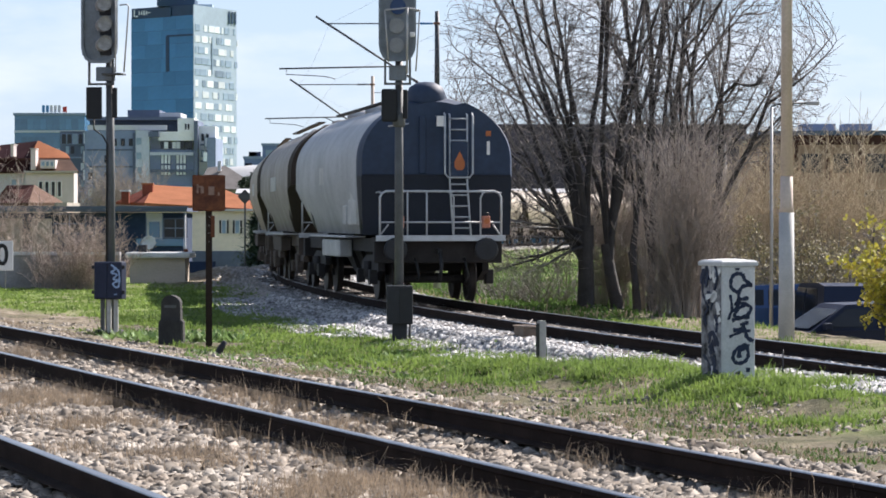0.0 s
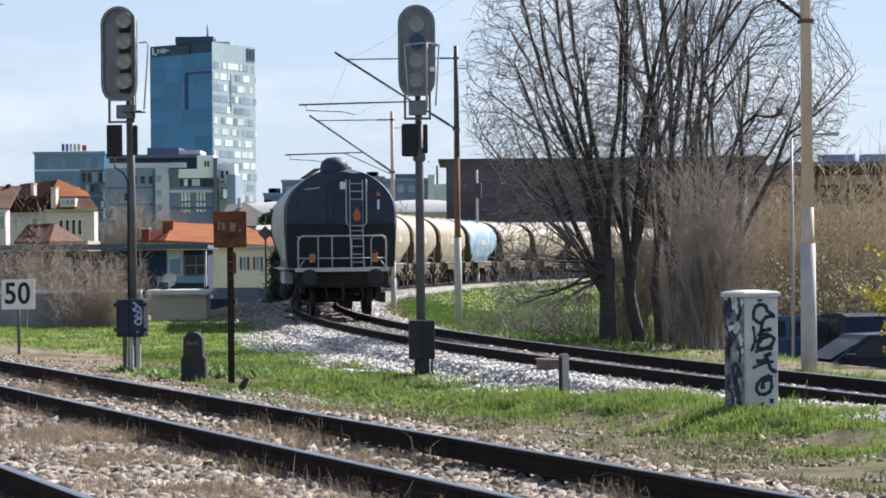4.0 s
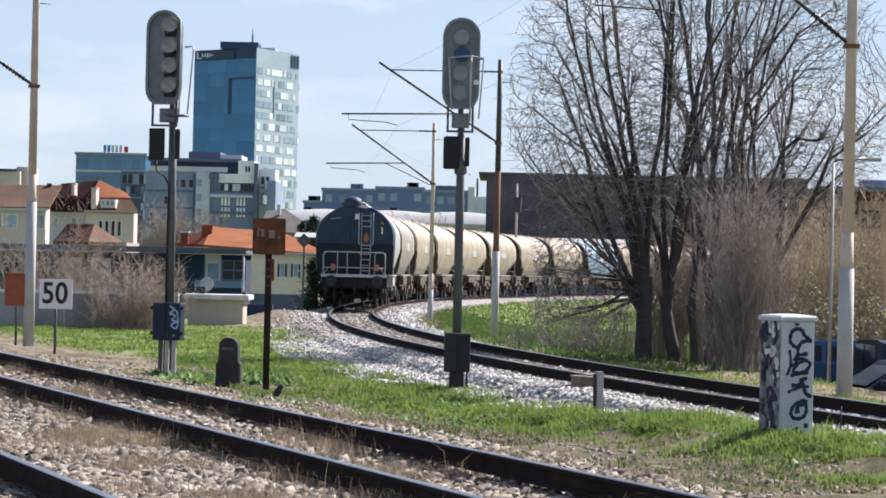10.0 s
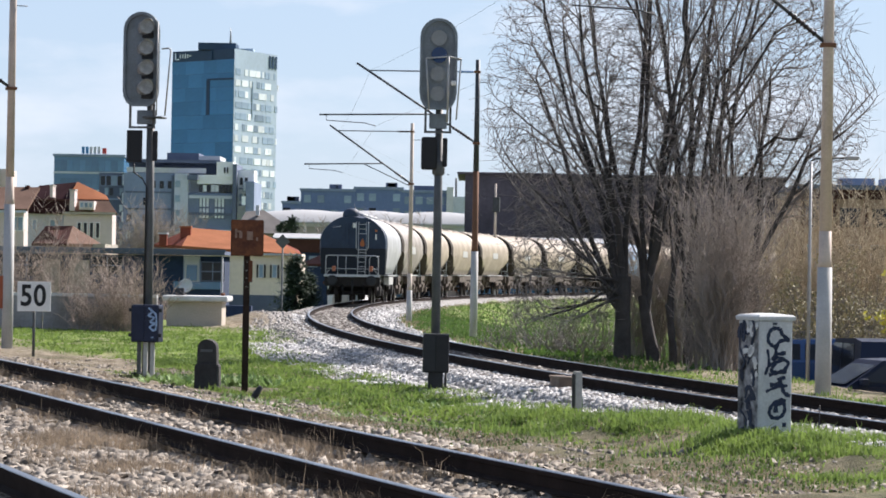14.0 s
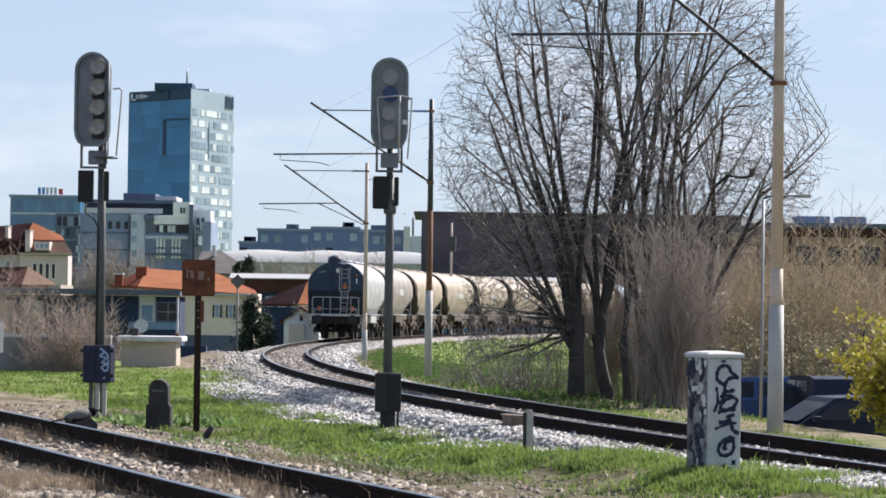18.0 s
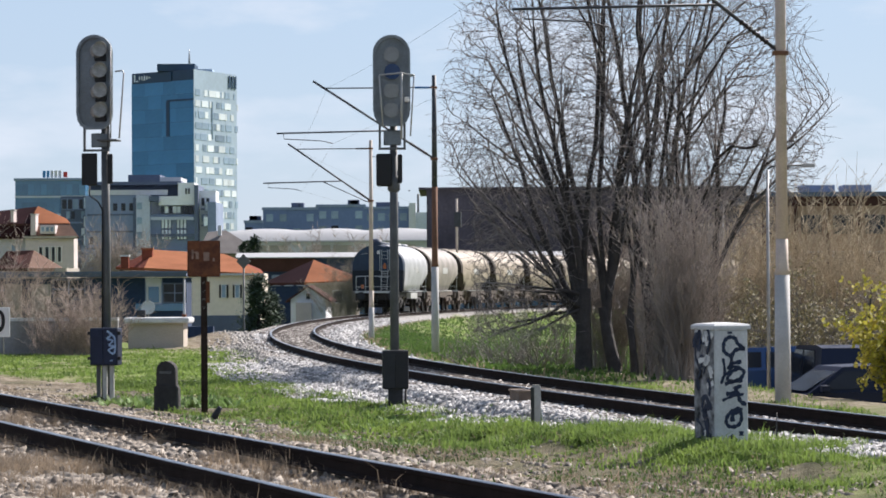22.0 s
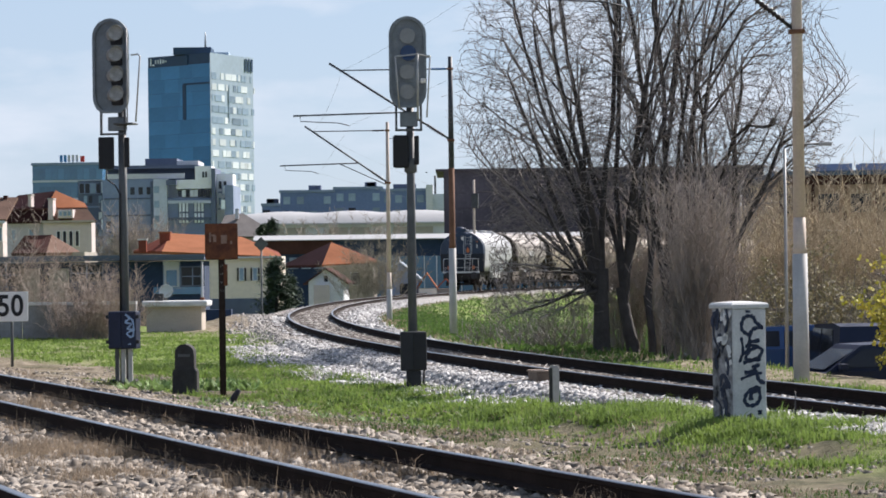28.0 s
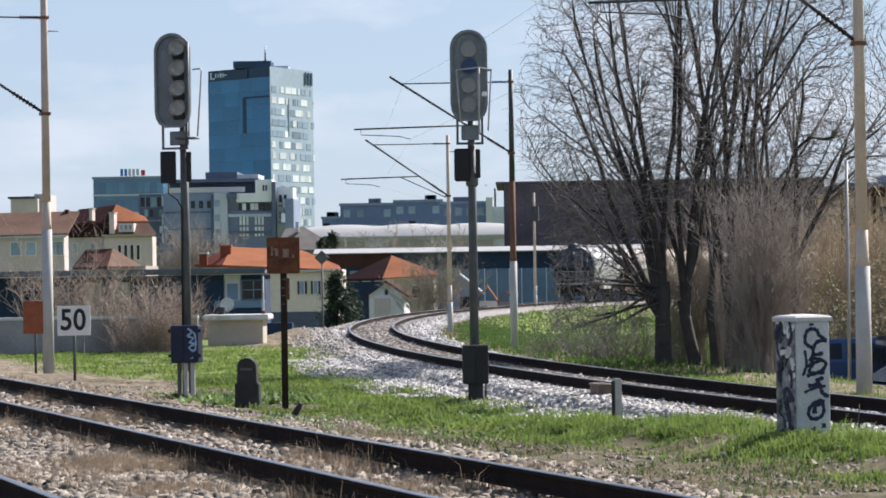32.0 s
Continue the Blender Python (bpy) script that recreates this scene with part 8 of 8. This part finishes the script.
def conifer(x, y, h, w, label, seed, base=-3.3):
    rng = np.random.default_rng(seed)
    e = empty("conifer", pose(x, y, base), label, "tree", "conifers")
    mesh = bmesh.new()
    tube(mesh, [(0, 0, 0), (0, 0, h * 0.95)], [w * 0.06, 0.02], 7)
    part("trunk", mesh, BARK, e)
    v, f = [], []
    for k in range(190):
        t = rng.uniform(0.02, 0.97) ** 0.9
        a = rng.uniform(0, 6.28)
        reach = w * 0.5 * (1 - t) ** 0.75 * rng.uniform(0.55, 1.25) + 0.05 * w
        d = Vector((math.cos(a), math.sin(a), rng.uniform(0.0, 0.45))).normalized()
        s = d.cross(Vector((0, 0, 1))).normalized()
        for q in range(26):
            g = rng.uniform(0.15, 1.0)
            p = Vector((0, 0, h * t)) + d * reach * g + Vector((0, 0, -0.25 * reach * g * g)) + Vector(rng.normal(0, 0.03 * w, 3))
            L = w * rng.uniform(0.04, 0.1)
            tip = (d * rng.uniform(0.2, 1.0) + s * rng.uniform(-0.9, 0.9) + Vector((0, 0, rng.uniform(-0.5, 0.4)))).normalized() * L
            i = len(v)
            v += [p - s * L * 0.3, p + s * L * 0.3, p + tip]
            f.append((i, i + 1, i + 2))
    mesh_object("crown", v, f, NEEDLE, e)
    return e


NEEDLE = mat("needle", (0.06, 0.095, 0.06), 0.8, 0, 0.3, 2, 20, 0, island=0.4)
conifer(-9.4, 150, 2.18 + 3.3, 3.6, "dark green conifer beside the cream house", 3)
conifer(-8.9, 152, 1.31 + 3.3, 3.2, "dark green conifer beside the cream house", 4)
conifer(-20.57, 320, 7.27 + 4, 5.6, "dark distant evergreen tree before the hall", 5, -4)
conifer(-21.76, 322, 6.76 + 4, 4.6, "dark distant evergreen tree before the hall", 6, -4)

TWIG_PINK = mat("rosy_twig", (0.44, 0.355, 0.31), 0.9, 0, 0.3, 1, 10, 0)


def far_shrub(x, y, w, h, n, seed, material, label):
    return shrub(x, y, w, h, n, label, seed, material, "bare_shrub", 0.45, 0.012, 26)


for i, (x, w, h) in enumerate(((-15.87, 1.4, 4.6), (-15.07, 1.0, 3.4), (-16.68, 1.2, 4.2), (-13.6, 1.0, 3.6), (-12.96, 0.8, 3.2), (-12.31, 1.0, 3.6), (-11.86, 0.6, 2.6))):
    far_shrub(x, 103 + 0.4 * i, w, h, 24, 100 + i, TWIG_PINK, "bare brown shrub behind the yard wall")
for i, (x, w, h, n) in enumerate(((-10.5, 0.8, 2.4, 46), (-9.8, 0.6, 2.2, 38), (-11.2, 0.6, 1.7, 24))):
    shrub(x, 83.2, w, h, n, "bare pinkish shrub against the yard wall", 110 + i, TWIG_PINK, "bare_shrub", 0.4, 0.01, 26)
for i, (x, h) in enumerate(((-35.27, 7.5), (-33.94, 9.3), (-32.49, 8.2), (-31.04, 6.0))):
    shrub(x, 300 + i, 2.4, h + 3, 110, "bare brown tree before the apartments", 120 + i, TWIG_TAN, "bare_shrub", 0.12, 0.04, 26, thin=0.022)
for i, x in enumerate((-21.6, -18.2, -11.0, -8.09)):
    shrub(x, 420, 1.8, 13.6, 40, "small bare tree before the white hall", 130 + i, TWIG_TAN, "bare_shrub", 0.05, 0.05, 34, thin=0.045, reach=0.6)
for i, (x, y, w, h) in enumerate(((-5.5, 170, 1.6, 4.0), (-4.6, 172, 1.8, 4.2))):
    shrub(x, y, w, h, 70, "grey-green bare garden shrub beside the sheds", 140 + i, TWIG_GREY, "bare_shrub", 0.35, 0.012, 26, thin=0.009)

# ---- parked cars behind the bend, and the crow ----
CAR_BLUE = mat("car_blue", (0.02, 0.07, 0.20), 0.25, 0.3, 0.1, 2, 20, 0, spec=0.7)
CAR_DARK = mat("car_navy", (0.008, 0.016, 0.045), 0.5, 0.0, 0.1, 2, 20, 0, spec=0.3)
RUBBER = mat("tyre_rubber", (0.015, 0.015, 0.016), 0.85, 0, 0.2, 6, 40, 0.1)


def car(x, y, rz, paint, label, van=False):
    e = empty("parked_car", on_ground(x, y, rz), label, "car", "parked cars")
    L, H = (4.6, 1.9) if van else (4.2, 1.46)
    low = [(-L / 2, 0.32), (L / 2, 0.30), (L / 2 + 0.04, 0.62), (L / 2 - 0.15, 0.80), (L / 2 - 1.0, 0.92), (-L / 2 + 0.5, 0.96), (-L / 2, 0.86), (-L / 2 - 0.04, 0.55)]
    body = part("body", turned(prism(bmesh.new(), low, -0.84, 0.84), Matrix()), paint, e)
    cab = [(-L / 2 + 0.35, 0.95), (L / 2 - 1.0, 0.92), (L / 2 - 1.75, H - 0.04), (-L / 2 + 1.2, H), (-L / 2 + 0.7, H - 0.06)]
    bm = bmesh.new()
    a = [bm.verts.new((px, -0.80 if z < 1 else -0.66, z)) for px, z in cab]
    b = [bm.verts.new((px, 0.80 if z < 1 else 0.66, z)) for px, z in cab]
    n = len(cab)
    bm.faces.new(a)
    bm.faces.new(b[::-1])
    for i in range(n):
        bm.faces.new((a[i], b[i], b[(i + 1) % n], a[(i + 1) % n]))
    part("cabin", bm, paint, e)
    for s in (-1, 1):
        for x0, x1, t0, t1 in ((-L / 2 + 0.85, -0.25, -L / 2 + 1.2, -0.25), (-0.15, L / 2 - 1.25, -0.15, L / 2 - 1.75)):
            bm = bmesh.new()
            q = [(x0, 1.0), (x1, 1.0), (t1, H - 0.12), (t0, H - 0.12)]
            v = [bm.verts.new((px, s * ((0.79 if z < 1.1 else 0.69) + 0.008), z)) for px, z in q]
            w = [bm.verts.new((px, s * ((0.79 if z < 1.1 else 0.69) - 0.02), z)) for px, z in q]
            bm.faces.new(v)
            bm.faces.new(w[::-1])
            for i in range(4):
                bm.faces.new((v[i], w[i], w[(i + 1) % 4], v[(i + 1) % 4]))
            part("side_window", bm, PANE_DARK, e)
        part("mirror", box(bmesh.new(), L / 2 - 1.35, L / 2 - 1.2, min(s * 0.82, s * 1.0), max(s * 0.82, s * 1.0), 0.95, 1.08, 0.02), paint, e)
        part("headlight", box(bmesh.new(), L / 2 - 0.12, L / 2 + 0.03, min(s * 0.5, s * 0.8), max(s * 0.5, s * 0.8), 0.62, 0.74, 0.02), PANE_BRIGHT, e)
        part("tail_light", box(bmesh.new(), -L / 2 - 0.03, -L / 2 + 0.1, min(s * 0.55, s * 0.82), max(s * 0.55, s * 0.82), 0.68, 0.85, 0.02), SIGN_RED, e)
        for wx in (-L / 2 + 0.8, L / 2 - 0.85):
            wh = part("wheel", turned(lathe(bmesh.new(), [(0.20, -0.10), (0.31, -0.10), (0.33, -0.06), (0.33, 0.06), (0.31, 0.10), (0.20, 0.10)], 18), Matrix.Translation((wx, s * 0.76, 0.33)) @ Matrix.Rotation(math.radians(90), 4, "X")), RUBBER, e)
            part("rim", turned(lathe(bmesh.new(), [(0.05, -0.105), (0.20, -0.10), (0.20, 0.10), (0.05, 0.105)], 12), Matrix.Translation((wx, s * 0.76, 0.33)) @ Matrix.Rotation(math.radians(90), 4, "X")), STEEL_LIGHT, wh)
    part("windscreen", prism(bmesh.new(), [(L / 2 - 1.02, 0.97), (L / 2 - 0.99, 0.97), (L / 2 - 1.70, H - 0.08), (L / 2 - 1.74, H - 0.08)], -0.62, 0.62), PANE_DARK, e)
    part("bumper", box(bmesh.new(), L / 2 - 0.05, L / 2 + 0.09, -0.78, 0.78, 0.34, 0.52, 0.03), paint, e)
    return e


car(7.9, 57.0, 194, CAR_DARK, "dark blue car parked behind the track")
car(8.45, 63.2, 97, CAR_DARK, "dark blue van parked beside the yellow shrub", True)
car(7.0, 66.0, 178, CAR_BLUE, "blue car parked among the shrubs")


CROW_BLACK = mat("crow_black", (0.010, 0.010, 0.012), 0.95, 0, 0.2, 10, 60, 0, spec=0.05)
CROW_GREY = mat("crow_grey", (0.15, 0.147, 0.142), 0.8, 0, 0.2, 10, 60, 0)


def crow(label):
    """A hooded crow: y ahead, wings along x."""
    e = empty("crow", None, label, "bird", "crows")
    black, grey = CROW_BLACK, CROW_GREY
    prof = [(0.01, -0.20), (0.05, -0.14), (0.085, -0.02), (0.08, 0.08), (0.055, 0.15), (0.03, 0.18)]
    part("body", turned(lathe(bmesh.new(), prof, 12), Matrix.Rotation(math.radians(-90), 4, "X")), grey, e, "grey feathered body")
    head = lathe(bmesh.new(), [(0.015, 0.12), (0.05, 0.15), (0.058, 0.19), (0.045, 0.23), (0.018, 0.25), (0.014, 0.28), (0.003, 0.31)], 10)
    part("head", turned(head, Matrix.Translation((0, 0, 0.02)) @ Matrix.Rotation(math.radians(-90), 4, "X")), black, e, "black head and bill")
    bm = bmesh.new()
    t = [bm.verts.new(p) for p in ((-0.03, -0.15, 0.01), (0.03, -0.15, 0.01), (0.085, -0.38, 0.0), (0.0, -0.41, 0.0), (-0.085, -0.38, 0.0))]
    u = [bm.verts.new(v.co - Vector((0, 0, 0.012))) for v in t]
    bm.faces.new(t[::-1])
    bm.faces.new(u)
    for i in range(5):
        bm.faces.new((t[i], u[i], u[(i + 1) % 5], t[(i + 1) % 5]))
    part("tail", bm, black, e)
    wings = []
    for s in (-1, 1):
        bm = bmesh.new()
        o = [(0.03, 0.10), (0.20, 0.16), (0.34, 0.10), (0.46, -0.03), (0.43, -0.10), (0.36, -0.09), (0.33, -0.15), (0.24, -0.13), (0.12, -0.14), (0.03, -0.10)]
        a = [bm.verts.new((s * px, py, 0.03 - 0.05 * px)) for px, py in o]
        b = [bm.verts.new((s * px, py, 0.018 - 0.05 * px)) for px, py in o]
        bm.faces.new(a)
        bm.faces.new(b[::-1])
        n = len(o)
        for i in range(n):
            bm.faces.new((a[i], b[i], b[(i + 1) % n], a[(i + 1) % n]))
        wings.append((s, part("wing", bm, black, e)))
    return e, wings


CROW, CROW_WINGS = crow("grey and black hooded crow flying low")
GLIDER, GLIDER_WINGS = crow("hooded crow gliding low over the verge, then climbing")


# ---- what moves ----
def wagon_pose(i, t):
    s = float(np.interp(t, TAIL_TIMES, TAIL_AT)) + (i + 0.5) * WAGON_LEN
    a, b = beside(s - 4.35, 0), beside(s + 4.35, 0)
    c = (a + b) / 2
    return pose(c.x, c.y, 0, 0, 0, -math.degrees(math.atan2(b.x - a.x, b.y - a.y)))


def motions():
    for i, ob in enumerate(TRAIN):
        walk(ob, [(t, wagon_pose(i, t)) for t in range(0, 33, 2)])
    # the crow crosses the verge between 17.8 and 19.4 s, beating its wings
    down = [17.4, 17.6, 17.8, 18.0, 18.2, 18.4, 18.64, 18.88, 19.1, 19.3, 19.5]
    up = [17.5, 17.7, 17.9, 18.1, 18.3, 18.52, 18.76, 19.0, 19.2, 19.4, 19.6]
    beats = sorted(down + up)

    def crow_pose(t):
        climb = 0.75 * min(max(0.0, t - 18.3), 1.5)
        return pose(-4.3 + 7.1 * (t - 18.0), 36.0, 0.20 + climb, 10, 0, -58)

    walk(CROW, [(0, crow_pose(0))] + [(t, crow_pose(t)) for t in beats] + [(32, crow_pose(32))])
    for s, wing in CROW_WINGS:
        strokes = [(t, pose(0, 0, 0, 0, s * (38 if t in down else -52), 0)) for t in beats]
        walk(wing, [(0, pose(0, 0, 0, 0, -s * 10, 0))] + strokes + [(32, pose(0, 0, 0, 0, -s * 10, 0))])
    # another crow glides past from 15.9 s on, and beats its wings from 17.3 s
    glide = [(0, -161, 0.1, 0, 20, -104), (15.5, -10.9, 0.06, 0, 20, -104), (16.0, -5.97, 0.03, 0, 22, -104), (16.2, -3.92, 0.03, 0, 22, -102),
             (16.4, -2.12, 0.03, 0, 20, -100), (16.6, -0.52, 0.03, 0, 16, -98), (16.8, 1.02, 0.02, 0, 14, -94), (17.0, 2.43, 0.01, 2, 10, -90),
             (17.2, 3.68, -0.04, 8, 4, -82), (17.4, 4.93, 0.02, 20, 0, -66), (17.6, 5.72, 0.05, 24, 0, -60), (17.8, 6.3, 0.0, 20, 0, -60),
             (18.4, 8.6, 0.6, 16, 0, -62), (32, 80, 9, 10, 0, -70)]
    walk(GLIDER, [(t, pose(x, 42.0, z, rx, ry, rz)) for t, x, z, rx, ry, rz in glide])
    raised = [(0, -4), (16.0, -4), (16.6, 2), (17.0, -6), (17.2, 4), (17.4, 50), (17.52, -40), (17.62, -30), (17.72, 55), (17.86, -30), (18.0, 45), (18.14, -30), (32, 0)]
    for s, wing in GLIDER_WINGS:
        walk(wing, [(t, pose(0, 0, 0, 0, -s * a, 0)) for t, a in raised])


motions()
